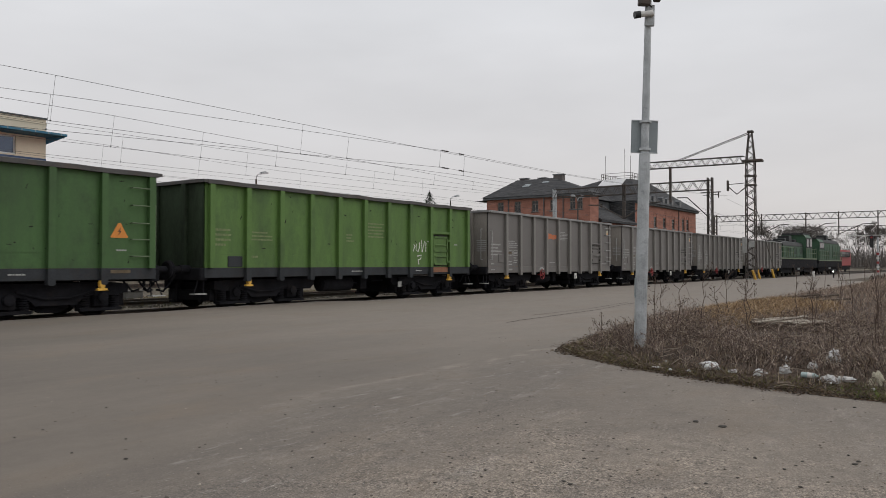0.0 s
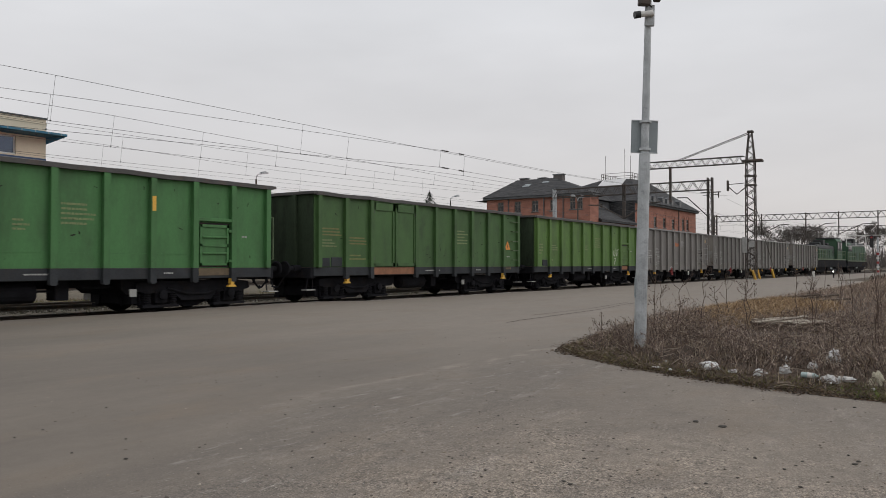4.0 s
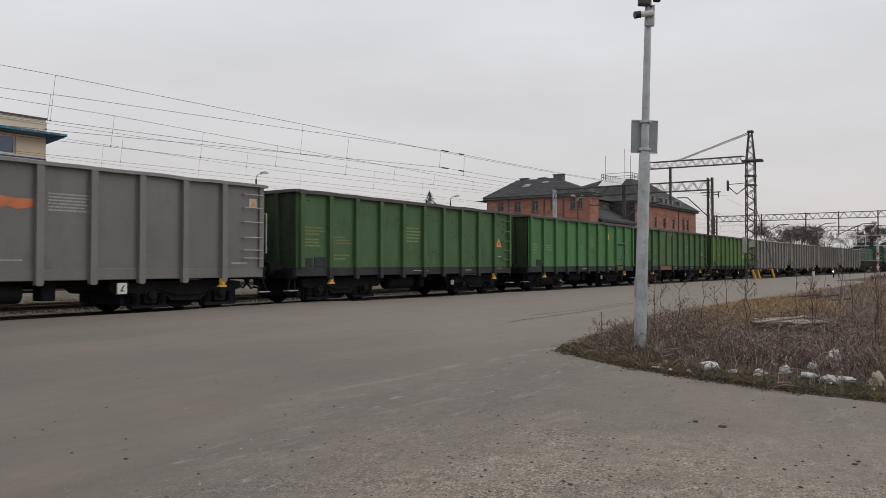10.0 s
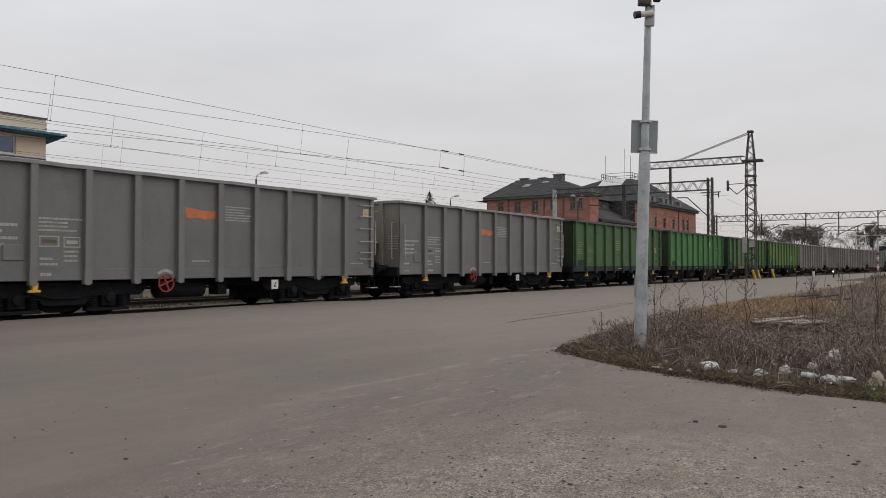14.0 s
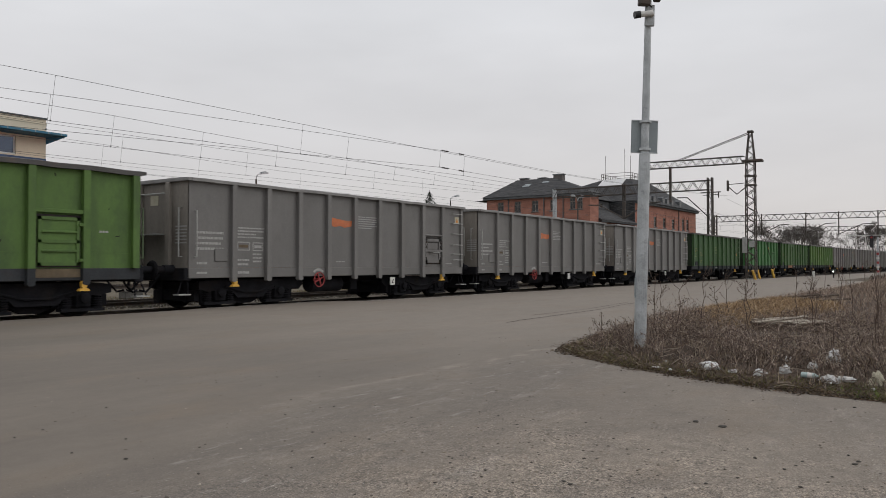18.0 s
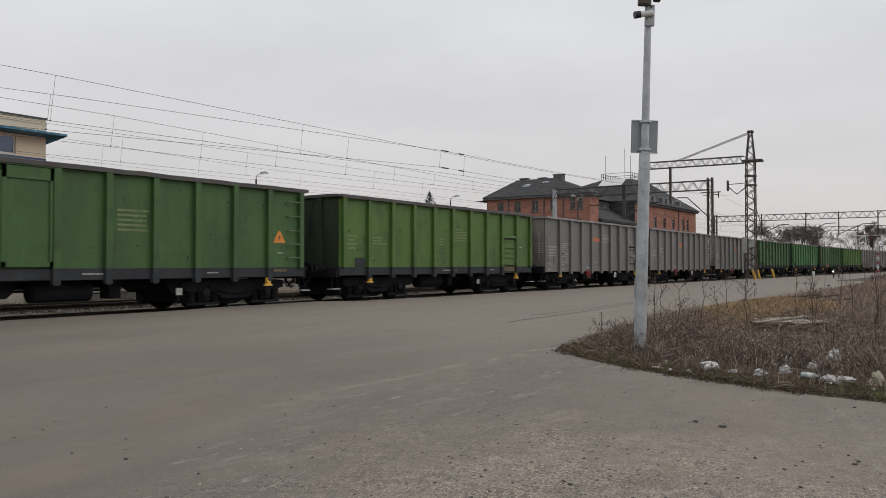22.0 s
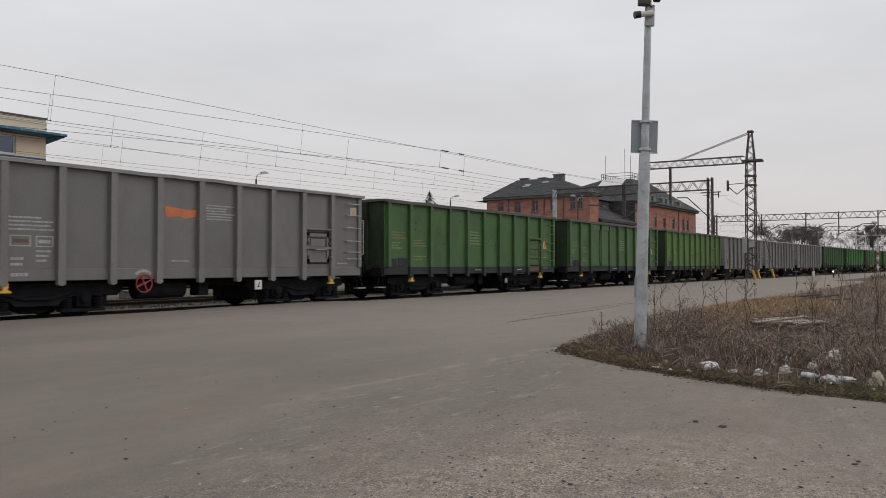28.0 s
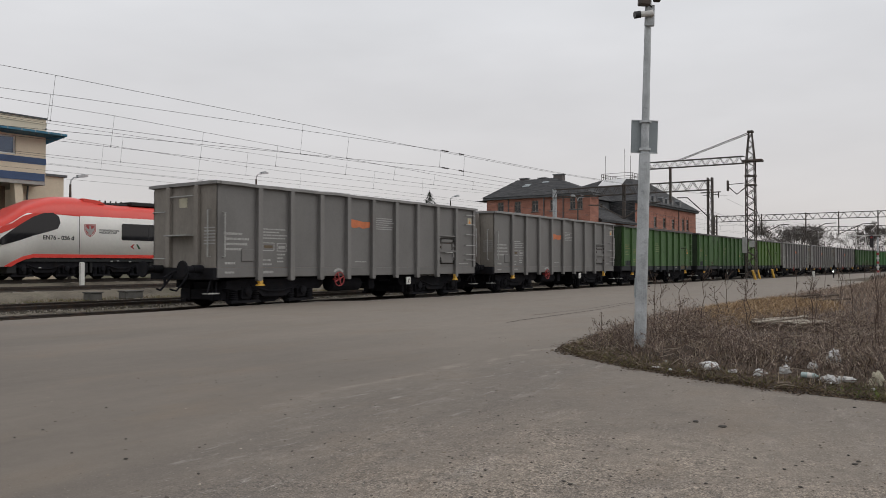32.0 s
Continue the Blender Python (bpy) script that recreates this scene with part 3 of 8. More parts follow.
for k, (ty, tz) in enumerate(TRACKS):
    tr = thing("railway_track", "rusty steel rails on concrete sleepers in ballast", "railway track", pose(0, ty, tz), group="station tracks", kind="structure")
    for sy in (-0.7535, 0.7535):
        bm = bmesh.new()
        prof = rail_profile(0)
        rings = []
        for x in list(range(-60, 66, 21)) + list(range(66, 330, 8)):
            rings.append([bm.verts.new((x, track_y(x) + sy + u, v)) for u, v in prof])
        for a, b in zip(rings, rings[1:]):
            for i in range(len(prof)):
                bm.faces.new((a[i], a[(i + 1) % len(prof)], b[(i + 1) % len(prof)], b[i]))
        bmesh.ops.recalc_face_normals(bm, faces=bm.faces[:])
        part("rail", bm, M["rail"], tr)
    x = -3.0
    while x < (75 if k < 2 else 60):
        ob = part("sleeper", sleeper_mesh, None, tr)
        ob.matrix_basis = pose(x, track_y(x), -0.285 + rnd.uniform(-0.01, 0.01), 0, 0, rnd.uniform(-1, 1))
        x += 0.62 if k < 2 else 0.8

# ---- freight wagons ----
HALF, SIDE_Y, RIM_Z, SILL_Z, SILL_TOP, FOOT_Z = 6.30, 1.40, 3.39, 0.80, 1.07, 0.69
BAY = 1.225
POSTS = [k * BAY for k in range(-4, 5)]


def mesh_from(bm, name, mat):
    me = bpy.data.meshes.new(name)
    bm.to_mesh(me)
    bm.free()
    me.materials.append(mat)
    return me


wheel_bm = bmesh.new()
for s in (-1, 1):
    disc_lathe([(0.68 * s, 0.10), (0.68 * s, 0.30), (0.70 * s, 0.40), (0.69 * s, 0.475), (0.72 * s, 0.475), (0.725 * s, 0.455), (0.81 * s, 0.45), (0.81 * s, 0.39), (0.77 * s, 0.36), (0.78 * s, 0.14), (0.84 * s, 0.12), (0.84 * s, 0.02)], 0, wheel_bm, 20)
tube([(0, -1.0, 0), (0, 1.0, 0)], 0.08, wheel_bm, 8)
WHEEL_MESH = mesh_from(wheel_bm, "wheelset", M["tyre"])

frame_bm = bmesh.new()
AXLE = 1.06
for s in (-1, 1):
    # deep side beam, axle boxes and a pair of coil springs beside each box
    prism([(-1.75, 0.56), (-1.42, 0.50), (-0.66, 0.50), (-0.46, 0.30), (0.46, 0.30), (0.66, 0.50), (1.42, 0.50), (1.75, 0.56), (1.75, 0.76), (1.3, 0.80), (-1.3, 0.80), (-1.75, 0.76)], "y", s * 0.92, s * 1.10, frame_bm)
    for ax in (-AXLE, AXLE):
        box(ax - 0.17, ax + 0.17, s * 1.0 - 0.12, s * 1.0 + 0.17, 0.26, 0.60, frame_bm)
        box(ax - 0.52, ax + 0.52, s * 1.0 - 0.12, s * 1.0 + 0.12, 0.14, 0.21, frame_bm)
        box(ax - 0.52, ax + 0.52, s * 0.92 - 0.03, s * 0.92 + 0.03, 0.21, 0.50, frame_bm)
        disc_lathe([(0.0, 0.13), (0.05, 0.12), (0.07, 0.06)] if s > 0 else [(0.0, 0.13), (-0.05, 0.12), (-0.07, 0.06)], s * 1.17, frame_bm, 12)
        for v in list(frame_bm.verts)[-36:]:
            v.co.x += ax
            v.co.z += 0.455
        for k in (-0.37, 0.37):
            for i in range(6):
                disc_lathe([(0, 0.115), (0.03, 0.115)], 0.215 + i * 0.053, frame_bm, 10, "z")
                for v in list(frame_bm.verts)[-20:]:
                    v.co.x += ax + k
                    v.co.y += s * 1.02
    tube([(-0.9, s * 1.12, 0.62), (-0.3, s * 1.14, 0.46), (0.3, s * 1.14, 0.46), (0.9, s * 1.12, 0.62)], 0.03, frame_bm, 6)
box(-0.3, 0.3, -1.0, 1.0, 0.28, 0.80, frame_bm)
for ax in (-1.68, -0.5, 0.5, 1.68):
    # brake beams across the bogie, with their hangers, added to fill its shaded inside
    box(ax - 0.07, ax + 0.07, -0.9, 0.9, 0.24, 0.52, frame_bm)
    for s in (-0.5, 0.5):
        box(ax - 0.1, ax + 0.1, s - 0.05, s + 0.05, 0.2, 0.78, frame_bm)
# dark blocks beside and between the wheels, added to make the shade solid
for s in (-1, 1):
    prism([(-0.44, 0.50), (-0.40, 0.22), (-0.2, 0.13), (0.2, 0.13), (0.40, 0.22), (0.44, 0.50)], "y", s * 0.70, s * 0.86, frame_bm)
    for ax in (-1.60, 1.60):
        prism([(ax - 0.09, 0.62), (ax - 0.05, 0.25), (ax + 0.05, 0.25), (ax + 0.09, 0.62)], "y", s * 0.70, s * 0.84, frame_bm)
for ax in (-1.6, 1.6):
    box(ax - 0.05, ax + 0.05, -1.0, 1.0, 0.45, 0.72, frame_bm)
    for s in (-1, 1):
        box(ax * 0.94 - 0.06, ax * 0.94 + 0.06, s * 0.75 - 0.06, s * 0.75 + 0.06, 0.20, 0.60, frame_bm)
FRAME_MESH = mesh_from(frame_bm, "bogie_frame", M["bogie"])

buf = disc_lathe([(0, 0.11), (0.30, 0.11), (0.30, 0.085), (0.56, 0.085), (0.56, 0.20), (0.60, 0.235), (0.635, 0.22)], 0, None, 16, "x")
BUFFER_MESH = mesh_from(buf, "buffer", M["bogie"])

hook_bm = prism([(-0.06, 0.0), (0.06, 0.0), (0.085, -0.05), (0.085, -0.13), (0.05, -0.17), (0.15, -0.19), (0.17, -0.235), (-0.17, -0.235), (-0.15, -0.19), (-0.05, -0.17), (-0.085, -0.13), (-0.085, -0.05)], "y", -0.10, 0.0)
for v in hook_bm.verts:
    v.co.x *= 0.72
HOOK_MESH = mesh_from(hook_bm, "tie_hook", M["yellow"])
tri_bm = prism([(-0.225, -0.15), (-0.20, -0.17), (0.20, -0.17), (0.225, -0.15), (0.03, 0.18), (-0.03, 0.18)], "y", -0.006, 0.0)
bolt_bm = prism([(0.03, 0.08), (-0.045, -0.03), (0.0, -0.02), (-0.03, -0.12), (0.05, 0.0), (0.005, -0.005)], "y", -0.010, -0.0065)
BOLT_MESH = mesh_from(bolt_bm, "symbol", M["black"])
TRI_MESH = mesh_from(tri_bm, "warning_plate", M["orange"])
handwheel = bmesh.new()
ringpts = [(0.215 * math.cos(a), 0, 0.215 * math.sin(a)) for a in (2 * math.pi * i / 16 for i in range(17))]
tube(ringpts, 0.017, handwheel, 6, False)
for a in range(4):
    bar((0, 0, 0), (0.215 * math.cos(a * math.pi / 2 + 0.4), 0, 0.215 * math.sin(a * math.pi / 2 + 0.4)), 0.03, handwheel)
tube([(0, -0.03, 0), (0, 0.25, 0)], 0.04, handwheel, 8)
HANDWHEEL_MESH = mesh_from(handwheel, "brake_wheel", M["red"])
post_bm = bmesh.new()
prism([(-0.08, SILL_TOP), (0.08, SILL_TOP), (0.08, RIM_Z - 0.10), (0.06, RIM_Z - 0.05), (-0.06, RIM_Z - 0.05), (-0.08, RIM_Z - 0.10)], "y", -0.115, 0.0, post_bm)
POST_BM = post_bm
foot_bm = prism([(-0.085, FOOT_Z + 0.03), (-0.03, FOOT_Z), (0.03, FOOT_Z), (0.085, FOOT_Z + 0.03), (0.085, SILL_TOP - 0.002), (-0.085, SILL_TOP - 0.002)], "y", -0.112, 0.02)

POST_MESHES, FOOT_MESHES = {}, {}
for key in ("dark_green", "mid_green", "bright_green", "grass_green", "olive_green", "grey", "old_grey"):
    me = bpy.data.meshes.new("post")
    POST_BM.to_mesh(me)
    me.materials.append(M.get("post_" + key, M[key]))
    POST_MESHES[key] = me
    me = bpy.data.meshes.new("post_foot")
    foot_bm.to_mesh(me)
    me.materials.append(M["post_" + key] if "grey" in key else M["sill_dark"])
    FOOT_MESHES[key] = me


def text_bars(parent, name, mat, x0, x1, z0, z1, lines, seed, label, y=-SIDE_Y - 0.004):
    """Unreadable lettering: rows of short plain bars."""
    r = random.Random(seed)
    bm = bmesh.new()
    hgt = (z1 - z0) / lines
    for i in range(lines):
        z = z1 - (i + 0.5) * hgt
        xx = x0
        stop = x1 - r.choice((0, 0, 0.1, 0.3)) * (x1 - x0)
        while xx < stop - 0.03:
            w = min(stop - xx, r.uniform(0.03, 0.12))
            box(xx, xx + w, y, y + 0.003, z - min(0.040, hgt * 0.22), z + min(0.040, hgt * 0.22), bm)
            xx += w + 0.014
    part(name, bm, mat, parent, label, "stuff")


def ladder(parent, x0, x1, zs, mat, grab=True):
    for z in zs:
        bm = tube([(x0, -SIDE_Y - 0.0, z), (x0, -SIDE_Y - 0.10, z), (x1, -SIDE_Y - 0.10, z), (x1, -SIDE_Y - 0.0, z)], 0.017, None, 6)
        part("rung", bm, mat, parent)
    if grab:
        bm = tube([(x1 + 0.02, -SIDE_Y, 2.58), (x1 + 0.2, -SIDE_Y - 0.03, 2.60), (x1 + 0.2, -SIDE_Y - 0.03, 1.48), (x1 + 0.02, -SIDE_Y, 1.48)], 0.02, None, 6)
        part("grab_rail", bm, mat, parent)


def hatch(parent, x0, x1, z0, z1, mat, framed, bars):
    """A low unloading door between two posts."""
    d = part("hatch_door", box(x0 + 0.15, x1 - 0.15, -SIDE_Y - 0.045, -SIDE_Y - 0.001, z0, z1, None, 0.012), mat, parent, "low hatch door with a raised steel frame")
    fr = bmesh.new()
    w = 0.10 if bars else 0.07
    for a, b, c, e in ((x0 + 0.15, x0 + 0.15 + w, z0, z1), (x1 - 0.15 - w, x1 - 0.15, z0, z1), (x0 + 0.15, x1 - 0.15, z1 - w, z1), (x0 + 0.15, x1 - 0.15, z0, z0 + w), (x0 + 0.15, x1 - 0.15, (z0 + z1) / 2 - 0.04, (z0 + z1) / 2 + 0.03)):
        box(a, b, -SIDE_Y - 0.075, -SIDE_Y - 0.04, c, e, fr)
    iron = M["hatch_dark"] if bars else mat
    part("hatch_frame", fr, mat, d)
    if framed:
        # thin dark plate behind the door draws the shade in its gap
        part("hatch_seal", box(x0 + 0.10, x1 - 0.10, -SIDE_Y - 0.012, -SIDE_Y - 0.0005, z0 - 0.04, z1 + 0.05), M["hatch_dark"], parent, "dark plate drawing the shaded gap round the hatch")
        for z in (z0 + 0.30, z0 + 0.72):
            part("stiffener", box(x0 + 0.22, x1 - 0.22, -SIDE_Y - 0.095, -SIDE_Y - 0.046, z, z + 0.05, None, 0.008), mat, d)
        for z in (z0 + 0.12, z1 - 0.16):
            part("hinge", box(x1 - 0.17, x1 - 0.02, -SIDE_Y - 0.11, -SIDE_Y - 0.05, z - 0.035, z + 0.035, None, 0.008), mat, d)
        part("hatch_lintel", box(x0 - 0.06, x1 + 0.06, -SIDE_Y - 0.10, -SIDE_Y - 0.003, z1 + 0.08, z1 + 0.17, None, 0.01), mat, parent)
    if bars:
        part("hatch_seal", box(x0 + 0.10, x1 - 0.10, -SIDE_Y - 0.012, -SIDE_Y - 0.0005, z0 - 0.05, z1 + 0.05), M["hatch_dark"], parent, "dark plate drawing the shaded gap round the hatch")
        part("hatch_lintel", box(x0 + 0.06, x1 - 0.06, -SIDE_Y - 0.10, -SIDE_Y - 0.003, z1 + 0.10, z1 + 0.15, None, 0.008), mat, parent)
        # flat dark plate stands for the shaded edge of a sunken panel
        part("hatch_recess", box(x0 + 0.27, x1 - 0.27, -SIDE_Y - 0.05, -SIDE_Y - 0.046, (z0 + z1) / 2 + 0.05, z1 - 0.12), M["hatch_dark"], d)
        part("hatch_panel", box(x0 + 0.31, x1 - 0.31, -SIDE_Y - 0.056, -SIDE_Y - 0.049, (z0 + z1) / 2 + 0.05, z1 - 0.16), mat, d)
        part("latch_bar", box(x0 + 0.0, x1 - 0.0, -SIDE_Y - 0.12, -SIDE_Y - 0.08, (z0 + z1) / 2 - 0.035, (z0 + z1) / 2 + 0.03), mat, d)
        for z in (z0 + 0.16, (z0 + z1) / 2 + 0.14, z1 - 0.12):
            for xx in (x0 + 0.12, x1 - 0.12):
                part("latch", box(xx - 0.07, xx + 0.07, -SIDE_Y - 0.11, -SIDE_Y - 0.046, z - 0.045, z + 0.045, None, 0.01), iron, d)
        hb = tube([(x0 + 0.45, -SIDE_Y - 0.1, z0 + 0.38), (x0 + 0.45, -SIDE_Y - 0.16, z0 + 0.38), (x1 - 0.35, -SIDE_Y - 0.16, z0 + 0.38), (x1 - 0.35, -SIDE_Y - 0.1, z0 + 0.38)], 0.015, None, 6)
        part("handle", hb, M["white_text"], d)


def wagon(style, label, hatch_at=None, doors=False, triangle=False, logo=False, graffiti=False, tri_z=1.95, rust=False, seed=1):
    """An open bogie coal wagon. Its near side is the one towards -y; origin on the rails at mid-length."""
    grey = "grey" in style
    bmat = M[style]
    w = thing("freight_wagon", label, "freight wagon", group="freight train wagons")
    rim_mat = M["rim_grey"] if grey else M["rim"]
    sill_mat = bmat if grey else M["sill_dark"]
    for s in (-1, 1):
        a, b = sorted((s * SIDE_Y, s * (SIDE_Y - 0.04)))
        part("side_wall", box(-HALF, HALF, a, b, SILL_TOP, RIM_Z - 0.06), bmat, w)
        a, b = sorted((s * (SIDE_Y + 0.012), s * (SIDE_Y - 0.16)))
        part("sill_beam", box(-HALF, HALF, a, b, SILL_Z, SILL_TOP - 0.003, None, 0.012), sill_mat, w, "" if grey else "near-black stained side sill")
        rim = bmesh.new()
        rb = -0.09 if grey else -0.115
        pr = [(s * (SIDE_Y + 0.125), rb), (s * (SIDE_Y + 0.125), -0.015), (s * (SIDE_Y + 0.09), 0), (s * (SIDE_Y - 0.06), 0), (s * (SIDE_Y - 0.08), -0.02), (s * (SIDE_Y - 0.08), rb)]
        loops = []
        for k in range(31):
            x = -HALF + 0.02 + k * (2 * HALF - 0.04) / 30
            dz = 0.0 if k in (0, 30) else 0.022 * noise.noise((x * 0.9, seed * 3.1, s)) + 0.012 * noise.noise((x * 3, seed, s))
            dy = 0.0 if k in (0, 30) else 0.02 * noise.noise((x * 0.7, seed * 1.7, s + 4))
            loops.append([rim.verts.new((x, u + dy, RIM_Z + v + dz)) for u, v in pr])
        for la, lb in zip(loops, loops[1:]):
            for k in range(6):
                rim.faces.new((la[k], la[(k + 1) % 6], lb[(k + 1) % 6], lb[k]))
        rim.faces.new(loops[0][::-1])
        rim.faces.new(loops[-1])
        bmesh.ops.recalc_face_normals(rim, faces=rim.faces[:])
        part("top_rim", rim, rim_mat, w)
        xe = s * HALF
        a, b = sorted((xe, xe - s * 0.04))
        part("end_wall", box(a, b, -SIDE_Y + 0.001, SIDE_Y - 0.001, SILL_TOP + 0.0, RIM_Z - 0.06), M["end_grey"] if grey else M["end_grime_shade"], w)
        a, b = sorted((xe + s * 0.10, xe - s * 0.06))
        er = prism([(-SIDE_Y - 0.105, RIM_Z - 0.085), (-SIDE_Y - 0.105, RIM_Z - 0.01), (-SIDE_Y + 0.2, RIM_Z + 0.004), (SIDE_Y - 0.2, RIM_Z + 0.004), (SIDE_Y + 0.105, RIM_Z - 0.01), (SIDE_Y + 0.105, RIM_Z - 0.085)], "x", a, b)
        part("end_rim", er, rim_mat, w)
        for y in (-0.62, 0.62):
            a, b = sorted((xe, xe + s * 0.11))
            part("end_post", box(a, b, y - 0.09, y + 0.09, SILL_TOP + 0.0, RIM_Z - 0.09, None, 0.015), M["end_grey"] if grey else M["end_grime_shade"], w)
        a, b = sorted((xe + s * 0.12, xe - s * 0.12))
        part("headstock", box(a, b, -1.38, 1.38, SILL_Z - 0.06, SILL_TOP - 0.005, None, 0.02), M["bogie"], w)
        for y in (-0.875, 0.875):
            ob = part("buffer", BUFFER_MESH, None, w)
            ob.matrix_basis = pose(xe + s * 0.085, y, 1.03, 0, 0, 0 if s > 0 else 180)
        cp = bmesh.new()
        tube([(xe + s * 0.1, 0, 0.98), (xe + s * 0.35, 0, 0.95), (xe + s * 0.62, 0, 0.80), (xe + s * 0.60, 0, 0.60)], 0.045, cp, 6)
        for y in (-0.35, 0.35):
            tube([(xe + s * 0.1, y, 0.9), (xe + s * 0.3, y, 0.65), (xe + s * 0.5, y, 0.45), (xe + s * 0.66, y * 0.8, 0.5)], 0.028, cp, 6)
        part("coupling", cp, M["bogie"], w, "screw coupling with brake hoses")
        bg = new("bogie")
        bg.parent = w
        bg.matrix_basis = pose(s * 4.0, 0, -0.06)
        part("bogie_frame", FRAME_MESH, None, bg)
        for ax in (-AXLE, AXLE):
            ws = part("wheelset", WHEEL_MESH, None, bg)
            ws.matrix_basis = pose(ax, 0, 0.455)
        stp = part("step", box(s * 6.4 - 0.18, s * 6.4 + 0.18, -1.40, -1.16, 0.37, 0.40), M["white_text"], w, "pale worn step plate")
        for dx in (-0.15, 0.15):
            part("step_bracket", bar((s * 6.4 + dx, -1.3, 0.395), (s * 6.28 + dx * 0.4, -1.25, 0.9), 0.025), M["bogie"], stp)
        if grey:
            a, b = sorted((xe + s * 0.02, xe + s * 0.32))
            part("end_step", box(a, b, -0.5, 0.5, 1.93, 1.96), M["white_text"], w, "pale worn step board on the end wall")
            for y0, y1, z in ((-0.5, 0.5, 3.02), (0.75, 1.3, 2.62), (0.75, 1.3, 1.32)):
                gr = tube([(xe, y0, z), (xe + s * 0.1, y0, z), (xe + s * 0.1, y1, z), (xe, y1, z)], 0.018, None, 6)
                part("end_rung", gr, M["white_text"], w)
            gr = tube([(xe, -1.12, 2.62), (xe + s * 0.1, -1.12, 2.62), (xe + s * 0.1, -1.12, 1.36), (xe, -1.12, 1.36)], 0.02, None, 6)
            part("end_grab_rail", gr, M["white_text"], w)
            a, b = sorted((xe + s * 0.003, xe + s * 0.012))
            part("end_plate", box(a, b, -0.12, 0.22, 2.72, 2.98), M["paper"], w, "small yellowed plate")
            tb = bmesh.new()
            for k in range(6):
                box(a, b, -1.32, -0.86, 1.70 + k * 0.085, 1.735 + k * 0.085, tb)
            part("lettering", tb, M["white_text"], w, "", "stuff")
    for x in POSTS:
        for s in (-1, 1):
            if doors and s < 0 and -2.9 < x < -1.9:
                continue
            ob = part("post", POST_MESHES[style], None, w)
            ob.matrix_basis = pose(x, s * SIDE_Y, 0, 0, 0, 0 if s < 0 else 180)
            ob = part("post_foot", FOOT_MESHES[style], None, w)
            ob.matrix_basis = pose(x, s * SIDE_Y, 0, 0, 0, 0 if s < 0 else 180)
    for s in (-1, 1):
        for e in (-1, 1):
            if not grey or e > 0:
                ob = part("corner_post", POST_MESHES[style], None, w)
                ob.matrix_basis = pose(e * (HALF - 0.085 if grey else 5 * BAY), s * SIDE_Y, 0, 0, 0, 0 if s < 0 else 180) @ Matrix.Diagonal((0.95, 0.5 if grey else 1.0, 1, 1))
    if not grey:
        part("weld_seam", box(-HALF + 0.01, HALF - 0.01, -SIDE_Y - 0.005, -SIDE_Y - 0.0005, 1.412, 1.424), bmat, w)
    part("floor", box(-HALF + 0.04, HALF - 0.04, -SIDE_Y + 0.05, SIDE_Y - 0.05, SILL_TOP - 0.02, SILL_TOP + 0.04), M["rust_door"], w)
    uf = bmesh.new()
    for y in (-1.05, -0.35, 0.35, 1.05):
        box(-HALF + 0.15, HALF - 0.15, y - 0.08, y + 0.08, 0.78, SILL_TOP - 0.03, uf)
    for x in (-3.1, -1.0, 1.0, 3.1):
        box(x - 0.08, x + 0.08, -1.2, 1.2, 0.84, SILL_TOP - 0.03, uf)
    # low sills and cross blocks, added to shut out bright ground and darken underneath
    for y in (-0.5, 0.5):
        box(-3.0, 3.0, y - 0.05, y + 0.05, 0.60, 0.80, uf)
    for s in (-1, 1):
        prism([(s * 2.75, 0.42), (s * 2.05, 0.42), (s * 1.9, 0.55), (s * 1.9, 0.83), (s * 2.75, 0.83)], "y", -1.0, 1.0, uf)
    part("underframe", uf, M["bogie"], w)
    tk = tube([(-1.55, -0.85, 0.54), (-1.5, -0.85, 0.54), (-0.15, -0.85, 0.54), (-0.1, -0.85, 0.54)], [0.14, 0.24, 0.24, 0.14], None, 14)
    part("air_tank", tk, M["bogie"], w)
    bx = box(0.3, 0.62, -1.0, -0.6, 0.34, 0.84, None, 0.02)
    bar((1.0, -0.85, 0.6), (2.4, -0.5, 0.6), 0.05, bx)
    bar((0.5, -0.85, 0.55), (-2.4, -0.3, 0.55), 0.05, bx)
    part("brake_gear", bx, M["bogie"], w)
    ins = part("inspection_plate", box(1.86, 2.10, -1.42, -1.39, 0.46, 0.72), M["white"], w, "white board under the sill") if grey else part("inspection_plate", box(1.95, 2.13, -1.3, -1.27, 0.38, 0.56), M["white_text"], w)
    for x in (-4.86, 4.86):
        ob = part("tie_hook", HOOK_MESH, None, w, "yellow painted tie hook")
        ob.matrix_basis = pose(x, -SIDE_Y + 0.0, SILL_Z - 0.005)
    if grey:
        ob = part("brake_wheel", HANDWHEEL_MESH, None, w, "red spoked brake handwheel")
        ob.matrix_basis = pose(-1.62, -SIDE_Y - 0.05, 0.70)
        arc = [(-1.62 + 0.3 * math.cos(a), 0.78 + 0.26 * math.sin(a)) for a in (0.7 + 0.25 * k for k in range(8))]
        arc += [(-1.62 + 0.22 * math.cos(a), 0.78 + 0.19 * math.sin(a)) for a in (0.7 + 0.25 * k for k in range(7, -1, -1))]
        part("stencil", prism(arc, "y", -SIDE_Y - 0.018, -SIDE_Y - 0.013), M["white_text"], w, "white stencilled arc")
        ladder(w, 5.55, 6.2, (1.33, 1.55, 1.9, 2.32, 2.72, 3.08), M["white_text"])
